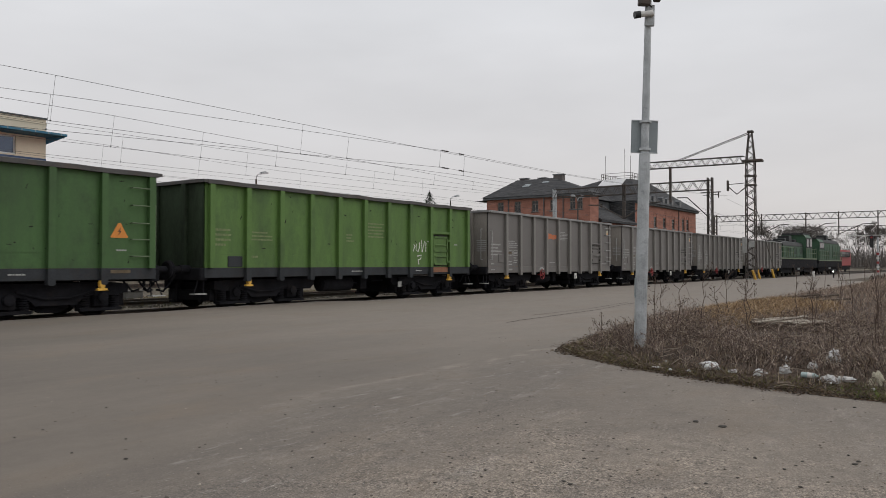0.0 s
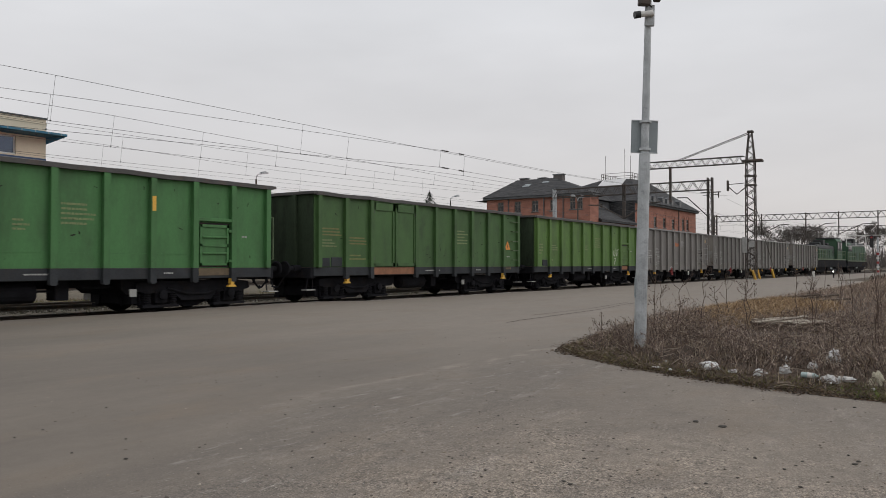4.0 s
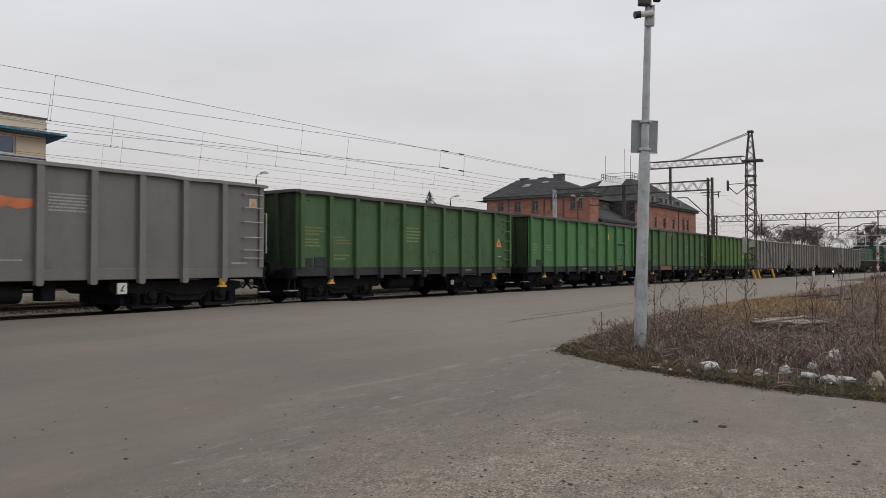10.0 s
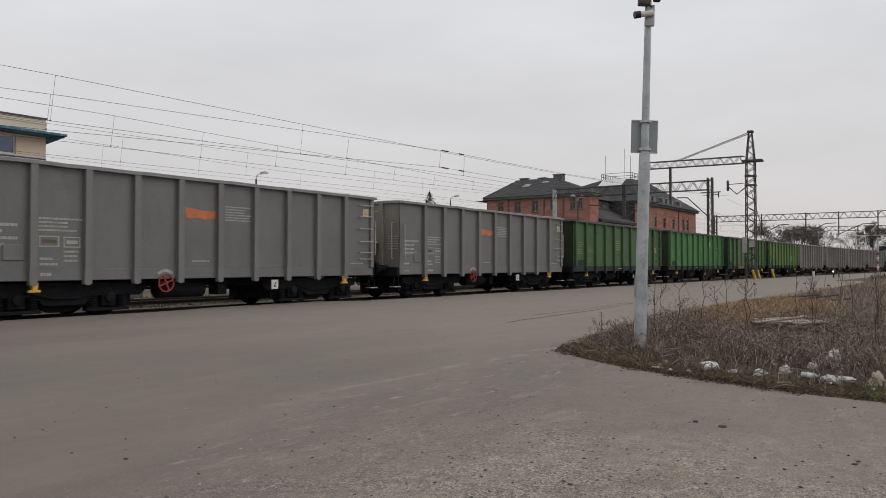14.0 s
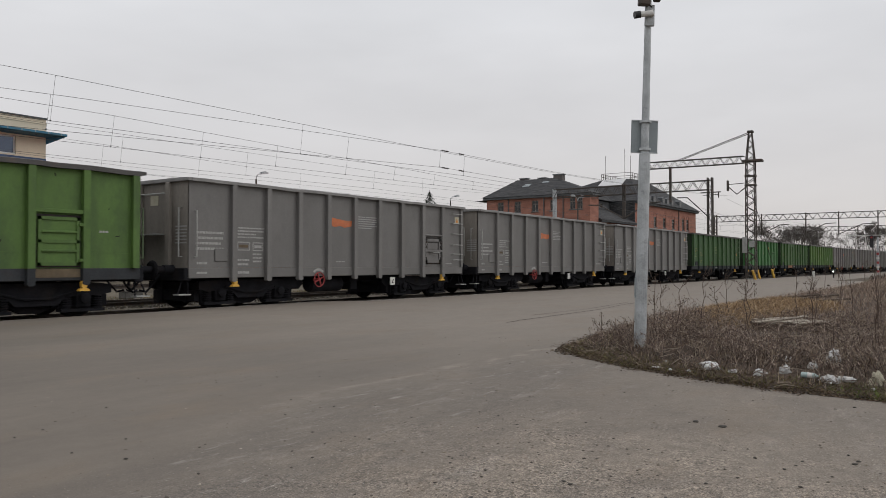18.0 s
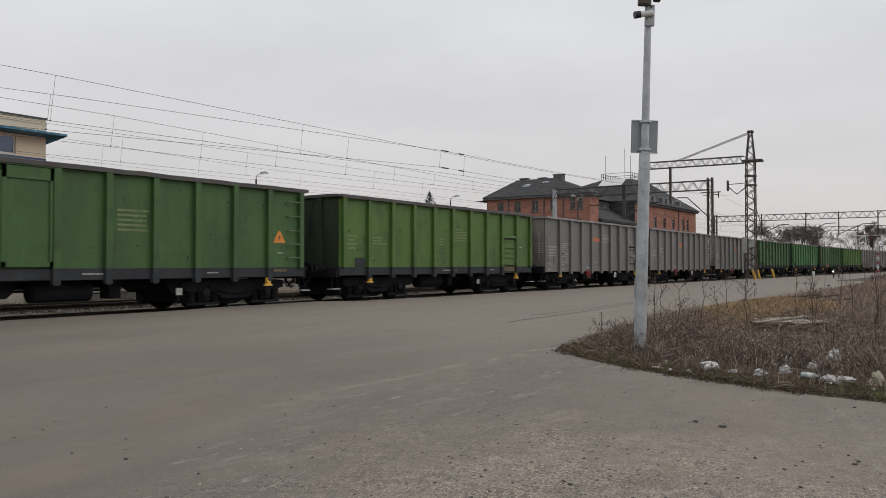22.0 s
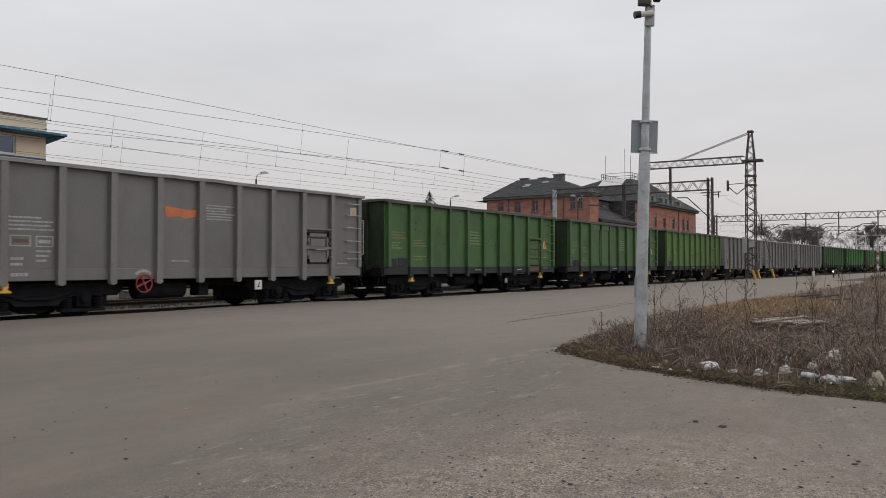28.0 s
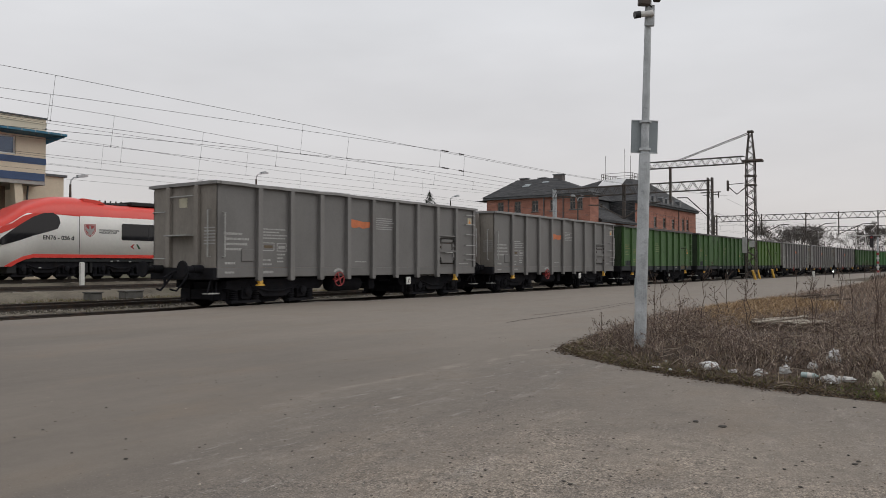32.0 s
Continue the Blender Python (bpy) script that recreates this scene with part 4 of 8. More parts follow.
        gr = tube([(-6.12, -SIDE_Y, 2.55), (-6.12, -SIDE_Y - 0.09, 2.55), (-6.12, -SIDE_Y - 0.09, 1.35), (-6.12, -SIDE_Y, 1.35)], 0.02, None, 6)
        part("grab_rail", gr, M["white_text"], w)
        part("box_lid", box(-5.5, -5.07, -SIDE_Y - 0.03, -SIDE_Y, 1.24, 1.58, None, 0.01), bmat, w)
        part("notice_plate", box(5.80, 6.08, -SIDE_Y - 0.008, -SIDE_Y - 0.001, 2.72, 2.98), M["paper"], w, "small yellowed notice plate")
        text_bars(w, "lettering", M["white_text"], -6.08, -5.2, 1.50, 2.06, 4, seed, "rows of small white lettering")
        text_bars(w, "lettering", M["white_text"], -4.79, -3.78, 1.86, 2.20, 4, seed + 1, "")
        text_bars(w, "lettering", M["white_text"], -4.72, -4.32, 1.10, 1.34, 2, seed + 2, "")
        text_bars(w, "lettering", M["white_text"], -4.19, -3.85, 1.19, 1.49, 3, seed + 3, "")
        text_bars(w, "lettering", M["white_text"], -6.06, -5.74, 0.88, 1.0, 1, seed + 4, "", -SIDE_Y - 0.016)
        text_bars(w, "lettering", M["white_text"], -4.72, -4.33, 0.86, 1.02, 1, seed + 5, "", -SIDE_Y - 0.016)
        text_bars(w, "lettering", M["white_text"], 5.2, 5.85, 1.14, 1.24, 1, seed + 6, "")
        text_bars(w, "lettering", M["white_text"], -0.83, -0.27, 1.21, 1.28, 1, seed + 7, "")
        text_bars(w, "lettering", M["white_text"], -6.05, -5.7, 1.12, 1.26, 1, seed + 12, "")
        for k, (x0, x1, z0, z1) in enumerate(((-4.74, -4.30, 1.54, 1.78), (-4.20, -3.82, 1.53, 1.77))):
            fr = bmesh.new()
            for a, b, c, e in ((x0, x1, z1 - 0.025, z1), (x0, x1, z0, z0 + 0.025), (x0, x0 + 0.025, z0 + 0.025, z1 - 0.025), (x1 - 0.025, x1, z0 + 0.025, z1 - 0.025)):
                box(a, b, -SIDE_Y - 0.004, -SIDE_Y - 0.001, c, e, fr)
            part("stencil", fr, M["white_text"], w, "white stencilled box")
            part("stencil", box(x0 + 0.06, x1 - 0.06, -SIDE_Y - 0.004, -SIDE_Y - 0.001, z0 + 0.08, z1 - 0.08), M["tan_flap"] if k == 0 else M["white_text"], w)
        part("plate_symbol", prism([(5.86, 2.77), (6.02, 2.77), (5.94, 2.92)], "y", -SIDE_Y - 0.011, -SIDE_Y - 0.0085), M["orange"], w)
        if logo:
            lg = bmesh.new()
            prism([(-1.02, 2.36), (-0.9, 2.33), (-0.62, 2.37), (-0.45, 2.32), (-0.12, 2.38), (-0.09, 2.56), (-0.45, 2.55), (-0.7, 2.58), (-1.05, 2.62)], "y", -SIDE_Y - 0.006, -SIDE_Y - 0.001, lg)
            part("company_mark", lg, M["mark_orange"], w, "faded orange company mark")
            text_bars(w, "lettering", M["white_text"], 0.22, 1.16, 2.31, 2.74, 6, seed + 8, "")
    else:
        if triangle:
            blocks = (("ochre_text", -5.95, -5.06, 2.03, 2.32, 3), ("cream_text", -6.0, -5.3, 1.68, 1.96, 3), ("ochre_text", -4.74, -3.88, 1.78, 2.06, 3), ("yellow_text", -4.74, -3.9, 1.28, 1.50, 2))
            d0 = 1.42 if rust else (0.25 if doors else -1.02)
            blocks += (("cream_text", d0, d0 + 0.85, 1.92, 2.50, 5),)
        else:
            blocks = (("cream_text", -6.0, -5.4, 1.62, 2.15, 4), ("cream_text", -4.82, -3.87, 1.80, 2.10, 3), ("cream_text", -4.82, -4.5, 1.30, 1.44, 1), ("cream_text", -0.84, -0.46, 1.86, 2.15, 3), ("cream_text", 0.2, 1.05, 2.02, 2.56, 5))
        for i, (key, x0, x1, z0, z1, rows) in enumerate(blocks):
            text_bars(w, "lettering", M[key], x0, x1, z0, z1, rows, seed + 9 + i, "faded painted lettering" if i == 0 else "")
        text_bars(w, "lettering", M["white_text"], 2.8, 3.2, 0.90, 0.98, 1, seed + 4, "", -SIDE_Y - 0.016)
        text_bars(w, "lettering", M["white_text"], -0.6, 0.3, 0.90, 0.98, 1, seed + 5, "", -SIDE_Y - 0.016)
        part("card_holder", box(-5.55, -5.06, -SIDE_Y - 0.025, -SIDE_Y - 0.001, 1.09, 1.38, None, 0.008), M["sill_dark"], w, "dark steel card holder")
        if triangle:
            part("card_holder", box(-5.99, -5.62, -SIDE_Y - 0.025, -SIDE_Y - 0.001, 1.09, 1.36, None, 0.008), M["sill_dark"], w)
            ob = part("warning_triangle", TRI_MESH, None, w, "orange warning triangle")
            ob.matrix_basis = pose(5.32, -SIDE_Y - 0.002, tri_z)
            part("symbol", BOLT_MESH, None, ob, "dark flash on the plate")
            ladder(w, 5.6, 6.06, (1.35, 1.75, 2.14, 2.56, 2.98), M["rung_green"])
            part("number_plate", box(5.1, 5.6, -SIDE_Y - 0.02, -SIDE_Y - 0.013, 0.95, 1.03), M["tan_flap"], w)
        else:
            gr = tube([(6.2, -SIDE_Y, 2.5), (6.36, -SIDE_Y - 0.02, 2.5), (6.36, -SIDE_Y - 0.02, 1.3), (6.2, -SIDE_Y, 1.3)], 0.02, None, 6)
            part("grab_rail", gr, M["rung_green"], w)
    if hatch_at is not None:
        x0 = POSTS[hatch_at]
        if grey:
            hatch(w, x0, x0 + BAY, 1.22, 2.10, bmat, False, True)
        else:
            hatch(w, x0, x0 + BAY, 1.13, 2.20, bmat, True, False)
            part("rusty_flap", box(x0 + 0.10, x0 + 1.12, -SIDE_Y - 0.025, -SIDE_Y - 0.014, 0.87, 1.06), M["rust_door"] if rust else M["tan_flap"], w, "rust-brown flap below the hatch" if rust else "dirty tan flap below the hatch")
    if doors:
        for k in range(2):
            x0 = POSTS[1] + 0.09 + k * 1.2
            x1 = x0 + 1.1
            d = part("side_door", box(x0, x1, -SIDE_Y - 0.05, -SIDE_Y - 0.001, SILL_TOP + 0.03, RIM_Z - 0.16, None, 0.012), bmat, w, "tall hinged double-door leaf")
            fr = bmesh.new()
            for a, b, c, e in ((x0, x0 + 0.09, SILL_TOP + 0.03, RIM_Z - 0.16), (x1 - 0.09, x1, SILL_TOP + 0.03, RIM_Z - 0.16), (x0, x1, RIM_Z - 0.42, RIM_Z - 0.16), (x0, x1, SILL_TOP + 0.03, SILL_TOP + 0.14)):
                box(a, b, -SIDE_Y - 0.085, -SIDE_Y - 0.045, c, e, fr)
            part("door_frame", fr, bmat, d)
            for z in (1.35, 2.9):
                hx = x0 - 0.03 if k == 0 else x1 + 0.03
                part("hinge", box(hx - 0.06, hx + 0.06, -SIDE_Y - 0.11, -SIDE_Y - 0.04, z - 0.04, z + 0.04), M["rim"], d)
        part("door_bar", tube([(POSTS[1] + 1.24, -SIDE_Y - 0.1, 1.08), (POSTS[1] + 1.24, -SIDE_Y - 0.1, 3.1)], 0.03, None, 8), bmat, w)
        part("door_flap", box(POSTS[1] + 0.09, POSTS[3] - 0.09, -SIDE_Y - 0.03, -SIDE_Y - 0.014, 0.82, 1.06), M["rust_door"] if rust else M["sill_dark"], w, "rust-brown flap below the doors" if rust else "")
        part("door_lintel", box(POSTS[1] + 0.09, POSTS[3] - 0.09, -SIDE_Y - 0.10, -SIDE_Y - 0.003, RIM_Z - 0.15, RIM_Z - 0.118), bmat, w)
    if not grey:
        # knocks and scrapes down to dark primer
        r = random.Random(seed + 5)
        kn = bmesh.new()
        for i in range({"dark_green": 110, "olive_green": 34, "mid_green": 40}.get(style, 22)):
            x, z = r.uniform(-6.0, 6.0), r.uniform(1.2, 3.15)
            if style == "dark_green" and x < 0.5 and r.random() < 0.75:
                continue
            a, ln, wd = r.choice((0.1, 0.25, 1.3, 1.5, -0.5)) + r.gauss(0, 0.15), r.uniform(0.03, 0.17), r.uniform(0.008, 0.022)
            ca, sa = math.cos(a), math.sin(a)
            q = [(-ln / 2, -wd * 0.3), (0, -wd), (ln / 2, -wd * 0.2), (ln * 0.35, wd * 0.6), (-ln * 0.3, wd)]
            kn.faces.new([kn.verts.new((x + u * ca - v * sa, -SIDE_Y - 0.0025, z + u * sa + v * ca)) for u, v in q])
        bmesh.ops.recalc_face_normals(kn, faces=kn.faces[:])
        part("scrape", kn, M["primer"], w, "dark scrapes in the paint", "stuff")
        text_bars(w, "lettering", M["white_text"], 5.25, 5.5, 1.86 if not triangle else 1.45, 1.96 if not triangle else 1.53, 1, seed + 17, "")
    else:
        part("board_symbol", prism([(1.92, 0.52), (2.0, 0.66), (2.04, 0.66), (1.98, 0.56), (2.05, 0.52)], "y", -1.424, -1.4205), M["black"], ins)
    if style == "bright_green":
        part("post_mark", box(BAY * 2 - 0.05, BAY * 2 + 0.05, -SIDE_Y - 0.119, -SIDE_Y - 0.1155, 2.46, 2.82), M["yellow"], w, "small orange tag on a rib")
    if graffiti:
        gf = bmesh.new()
        for pts in (((2.55, 1.95), (2.62, 1.55), (2.6, 1.98), (2.78, 1.8), (2.66, 1.62)), ((2.86, 1.9), (2.84, 1.68), (2.96, 1.62), (3.05, 1.78), (3.04, 1.95)), ((3.16, 2.05), (3.2, 1.6)), ((3.22, 1.62), (3.36, 2.02)), ((3.44, 1.98), (3.42, 1.62)), ((2.9, 1.45), (3.15, 1.5), (3.12, 1.36), (2.98, 1.32), (3.0, 1.16)), ((3.5, 2.0), (3.66, 1.98))):
            tube([(x, -SIDE_Y - 0.004, z) for x, z in pts], 0.022, gf, 4)
        for v in gf.verts:
            v.co.y = -SIDE_Y - 0.004 + (v.co.y + SIDE_Y + 0.004) * 0.1
        part("spray_scrawl", gf, M["white"], w, "white sprayed scrawl")
    return w


WAGONS = {}
SHIFT = {1: 1.0, 2: 0.3, 3: 0.3, 5: 0.0, 6: 0.0, 7: -0.28, 8: -0.42, 9: -0.27, 10: -0.286, 11: -0.024, 12: 0.03, 13: -0.07, 14: -0.106, 15: 0.112, 16: 0.017}
SPECS = [
    (1, "old_grey", "dull grey open coal wagon coupled behind the locomotives", dict(hatch_at=7)),
    (2, "old_grey", "dull grey open coal wagon with small lettering", dict(hatch_at=7)),
    (3, "old_grey", "weathered grey open coal wagon with ribbed sides", dict(hatch_at=7)),
    (4, "old_grey", "weathered grey open coal wagon with an orange mark", dict(hatch_at=7, logo=True)),
    (5, "grass_green", "green open coal wagon with white sprayed scrawl by its hatch", dict(hatch_at=7, graffiti=True, rust=True)),
    (6, "mid_green", "green open coal wagon with double doors and orange triangle", dict(doors=True, triangle=True, rust=True)),
    (7, "bright_green", "bright fresh green open coal wagon with a hatch", dict(hatch_at=7)),
    (8, "dark_green", "dark stained green open coal wagon with orange triangle", dict(triangle=True, tri_z=2.05)),
    (9, "grey", "grey open coal wagon with orange mark and red handwheel", dict(logo=True)),
    (10, "grey", "grey open coal wagon with orange mark and white lettering", dict(logo=True)),
    (11, "grey", "grey open coal wagon with orange mark and a low hatch", dict(logo=True, hatch_at=7)),
    (12, "olive_green", "yellowish green open coal wagon with a framed hatch", dict(hatch_at=7)),
    (13, "mid_green", "green open coal wagon with double doors and faded lettering", dict(doors=True, triangle=True)),
    (14, "mid_green", "green open coal wagon with hatch and orange triangle", dict(hatch_at=7, triangle=True, tri_z=2.05)),
    (15, "grey", "grey open coal wagon with a barred low hatch", dict(logo=True, hatch_at=7)),
    (16, "grey", "last grey open coal wagon with a barred low hatch", dict(logo=True, hatch_at=7)),
]
for num, style, label, kw in SPECS:
    WAGONS[num] = wagon(style, label, seed=num * 20, **kw)
foot_bm.free()
POST_BM.free()

# ---- locomotives ----


def locomotive(label, style, length=18.8):
    """A hooded diesel locomotive on a high frame; origin on the rails at mid-length."""
    L = length / 2 - 0.6
    ZB = 1.9 if style == "hood" else 1.75
    lo = thing("diesel_locomotive", label, "locomotive", group="train locomotives")
    part("frame", box(-L, L, -1.4, 1.4, 1.0, ZB - 0.02, None, 0.03), M["bogie"], lo)
    part("stripe", box(-L, L, -1.475, -1.402, ZB - 0.16, ZB - 0.03), M["loco_pale"], lo, "pale yellow-green lining along the frame")
    part("walkway", box(-L, L, -1.45, 1.45, ZB - 0.028, ZB, None, 0.005), M["sill_dark"], lo)
    if style == "hood":
        hoods = [(-L + 2.6, L - 5.6, 1.05, 3.65), (L - 2.4, L - 0.5, 1.05, 3.2)]
        cab = (L - 5.6, L - 2.4, 1.42, 4.65)
    else:
        hoods = [(-L + 3.2, L - 0.5, 1.35, 4.3)]
        cab = (-L + 0.6, -L + 3.2, 1.40, 4.35)
    for x0, x1, hw, top in hoods:
        pr = [(-hw, ZB), (-hw, top - 0.45), (-hw * 0.86, top - 0.12), (-hw * 0.5, top), (hw * 0.5, top), (hw * 0.86, top - 0.12), (hw, top - 0.45), (hw, ZB)]
        bm = prism(pr, "x", x0, x1)
        for v in bm.verts:
            if style == "tall" and v.co.x > x1 - 0.1 and v.co.z > 3.0:
                v.co.x -= (v.co.z - 3.0) * 0.9
        hd = part("hood", bm, M["loco_green"], lo, "green engine hood with louvred doors")
        tp = [(-hw - 0.012, top - 0.52), (-hw - 0.012, top - 0.44), (-hw * 0.87, top - 0.10), (-hw * 0.5, top + 0.015), (hw * 0.5, top + 0.015), (hw * 0.87, top - 0.10), (hw + 0.012, top - 0.44), (hw + 0.012, top - 0.52)]
        part("hood_roof", prism(tp, "x", x0 - 0.01, x1 - (1.1 if style == "tall" else -0.01)), M["roof_dark"], hd, "sooty dark roof")
        n = max(2, int((x1 - x0) / 1.5))
        for i in range(n):
            a = x0 + 0.15 + i * (x1 - x0 - 0.2) / n
            b = a + (x1 - x0 - 0.2) / n - 0.14
            dr = part("hood_door", box(a, b, -hw - 0.03, -hw + 0.01, ZB + 0.15, top - 0.7, None, 0.01), M["loco_green"], hd)
            if i % 2:
                for k in range(6):
                    z = ZB + 0.45 + k * 0.12
                    part("louvre", box(a + 0.12, b - 0.12, -hw - 0.045, -hw - 0.031, z, z + 0.05), M["roof_dark"], dr)
    x0, x1, hw, top = hoods[0]
    for k, (u, w, h) in enumerate(((0.34, 0.35, 0.3), (0.58, 0.6, 0.65), (0.84, 0.45, 0.3))):
        c = x0 + (x1 - x0) * u
        part("exhaust_box", box(c - w, c + w, -0.6, 0.6, top - 0.05, top + h, None, 0.06), M["roof_dark"], lo)
    x0, x1, hw, top = cab
    pr = [(-hw, ZB), (-hw, top - 0.5), (-hw * 0.8, top - 0.12), (-hw * 0.4, top), (hw * 0.4, top), (hw * 0.8, top - 0.12), (hw, top - 0.5), (hw, ZB)]
    cb = part("cab", prism(pr, "x", x0, x1), M["loco_green"], lo, "green driver's cab")
    part("window_band", box(x0 + 0.05, x1 - 0.05, -hw - 0.012, -hw + 0.01, 3.0, top - 0.45), M["roof_dark"], cb, "dark band round the cab windows")
    for a, b in ((x0 + 0.25, x0 + 1.15), (x1 - 1.25, x1 - 0.3)):
        part("cab_window", box(a, b, -hw - 0.03, -hw - 0.013, 3.15, top - 0.6), M["train_glass"], cb)
    if style == "hood":
        # pale grey metal puts the sky's reflection into the windscreen's colour
        part("slanted_windscreen", prism([(x1 - 0.1, 3.1), (x1 + 0.55, 3.1), (x1 + 0.05, top - 0.3), (x1 - 0.1, top - 0.25)], "y", -hw * 0.9, hw * 0.9), M["grey_metal"], cb, "slanted windscreen, grey for reflected sky")
    part("cab_roof", prism([(x0 - 0.3, top - 0.12), (x1 + 0.25, top - 0.12), (x1 + 0.2, top + 0.06), (x0 - 0.25, top + 0.06)], "y", -hw * 0.8, hw * 0.8), M["roof_dark"], cb)
    for s in (-1, 1):
        for y in (-0.875, 0.875):
            ob = part("buffer", BUFFER_MESH, None, lo)
            ob.matrix_basis = pose(s * L, y, 1.03, 0, 0, 0 if s > 0 else 180)
        bg = new("bogie")
        bg.parent = lo
        bg.matrix_basis = pose(s * (L - 3.4), 0, -0.06)
        for y in (-1.05, 1.05):
            part("bogie_frame", prism([(-2.5, 0.55), (-2.0, 0.35), (2.0, 0.35), (2.5, 0.55), (2.5, 1.0), (-2.5, 1.0)], "y", y - 0.12, y + 0.12), M["bogie"], bg)
        for ax in (-1.7, 0.0, 1.7):
            ws = part("wheelset", WHEEL_MESH, None, bg)
            ws.matrix_basis = pose(ax, 0, 0.455)
        for k in range(6):
            x = s * L - s * (0.1 + k * 1.1)
            part("rail_post", tube([(x, -1.42, ZB), (x, -1.42, ZB + 1.05)], 0.025, None, 6), M["loco_pale"], lo)
        for z in (0.55, 1.05):
            part("handrail", tube([(s * L - s * 0.1, -1.42, ZB + z), (s * L - s * 5.6, -1.42, ZB + z)], 0.025, None, 6), M["loco_pale"], lo)
        part("headstock", box(min(s * L, s * L + s * 0.06), max(s * L, s * L + s * 0.06), -1.4, 1.4, 0.75, 1.3), M["sill_dark"], lo)
    part("fuel_tank", box(-2.2, 2.2, -1.25, 1.25, 0.35, 1.2, None, 0.08), M["bogie"], lo)
    part("tank_plate", box(-0.6, 0.6, -1.28, -1.25, 0.6, 1.05), M["grey_metal"], lo)
    part("valance", box(-L, L, -1.44, -1.36, 0.80, ZB - 0.17), M["bogie"], lo)
    return lo


LOCOS = {0: locomotive("green diesel shunting locomotive with low hood and cab", "hood"), -1: locomotive("green diesel locomotive with tall rounded engine hood", "tall", 15.2)}
LOCO_AT = {0: 16 * PITCH - 0.5 + 9.4, -1: 16 * PITCH - 0.5 + 18.8 + 7.6}

# ---- electric multiple unit at the far platform track ----
EY, EZ = 19.35, 0.40
emu = thing("electric_train", "red and white electric train with a sloping nose", "passenger train", pose(0, 0, 0))
ROOF = [(14.4, 1.7), (15.2, 2.15), (16.3, 2.75), (17.8, 3.42), (18.7, 4.06), (19.5, 4.40), (20.4, 4.58), (21.3, 4.60), (22.0, 4.52), (23.0, 4.36), (44.0, 4.36)]


def roof_at(x):
    for (a, za), (b, zb) in zip(ROOF, ROOF[1:]):
        if x <= b:
            return za + (zb - za) * (x - a) / (b - a)
    return ROOF[-1][1]


def emu_ring(x):
    zt = roof_at(x)
    k = min(1.0, max(0.0, (x - 14.4) / 3.6)) ** 0.5
    hw = 1.42 * (0.45 + 0.55 * k)
    c = EY + 1.42
    z0 = 1.15 if x < 15.5 else (1.05 if x < 17.7 else min(1.50, 1.05 + (x - 17.7) * 0.42))
    sh = max(z0 + 0.2, min(3.62, zt - 0.35))
    return [(c - hw, z0), (c - hw, sh), (c - hw * 0.93, sh + (zt - sh) * 0.5), (c - hw * 0.72, sh + (zt - sh) * 0.85), (c - hw * 0.35, zt), (c + hw * 0.35, zt), (c + hw * 0.72, sh + (zt - sh) * 0.85), (c + hw, sh), (c + hw, z0)]


bm = bmesh.new()
rings = []
xs = [14.4 + i * 0.3 for i in range(29)] + [23.5, 30, 36, 44]
for x in xs:
    rings.append([bm.verts.new((x, y, z)) for y, z in emu_ring(x)])
for a, b in zip(rings, rings[1:]):
    for i in range(9):
        f = bm.faces.new((a[i], b[i], b[(i + 1) % 9], a[(i + 1) % 9]))
        f.material_index = 1 if 1 <= i <= 6 else 0
        f.smooth = True
bm.faces.new(rings[0])
bm.faces.new(rings[-1][::-1])
bmesh.ops.recalc_face_normals(bm, faces=bm.faces[:])
body = part("car_body", bm, M["emu_white"], emu, "white car body with a red roof")
body.data.materials.append(M["emu_red"])


def side_panel(name, pts, mat, parent, proud, label=""):
    return part(name, prism(pts, "y", EY - proud, EY - 0.001), mat, parent, label)


side_panel("red_sweep", [(17.0, 2.45), (17.4, 2.60), (18.1, 2.92), (18.85, 3.40), (19.4, 3.62), (20.0, 3.63), (21.22, 3.58), (21.22, 3.66), (19.0, 3.66), (18.4, 3.46), (17.9, 3.1), (17.5, 2.95), (17.0, 2.65)], M["emu_red"], body, 0.008)
side_panel("cab_window", [(17.2, 2.12), (17.45, 2.42), (17.9, 2.78), (18.35, 3.10), (18.9, 3.46), (19.4, 3.66), (19.85, 3.70), (20.15, 3.52), (20.22, 3.22), (20.1, 2.93), (19.75, 2.80), (18.95, 2.56), (18.2, 2.28), (17.5, 2.07)], M["train_glass"], body, 0.016, "black wraparound cab side window")
side_panel("red_stripe", [(17.55, 1.06), (17.9, 1.28), (18.4, 1.53), (18.9, 1.66), (44, 1.66), (44, 1.49), (18.95, 1.49), (18.55, 1.40), (18.15, 1.22), (17.9, 1.06)], M["emu_red"], body, 0.007)
for k in range(6):
    x0 = 23.54 + k * 3.4
    fr = side_panel("passenger_window", [(x0, 2.50), (x0 + 0.06, 2.44), (x0 + 2.5, 2.44), (x0 + 2.56, 2.50), (x0 + 2.56, 3.26), (x0 + 2.5, 3.32), (x0 + 0.06, 3.32), (x0, 3.26)], M["train_glass"], body, 0.01)
    part("window_divider", box(x0 + 1.6, x0 + 1.64, EY - 0.016, EY - 0.009, 2.46, 3.3), M["black"], fr)
side_panel("panel_joint", [(21.2, 1.67), (21.225, 1.67), (21.225, 3.62), (21.2, 3.62)], M["black"], body, 0.005)
side_panel("crest", [(21.47, 3.22), (22.08, 3.22), (22.08, 2.86), (21.98, 2.68), (21.78, 2.55), (21.58, 2.68), (21.47, 2.86)], M["red"], body, 0.006, "red shield crest")
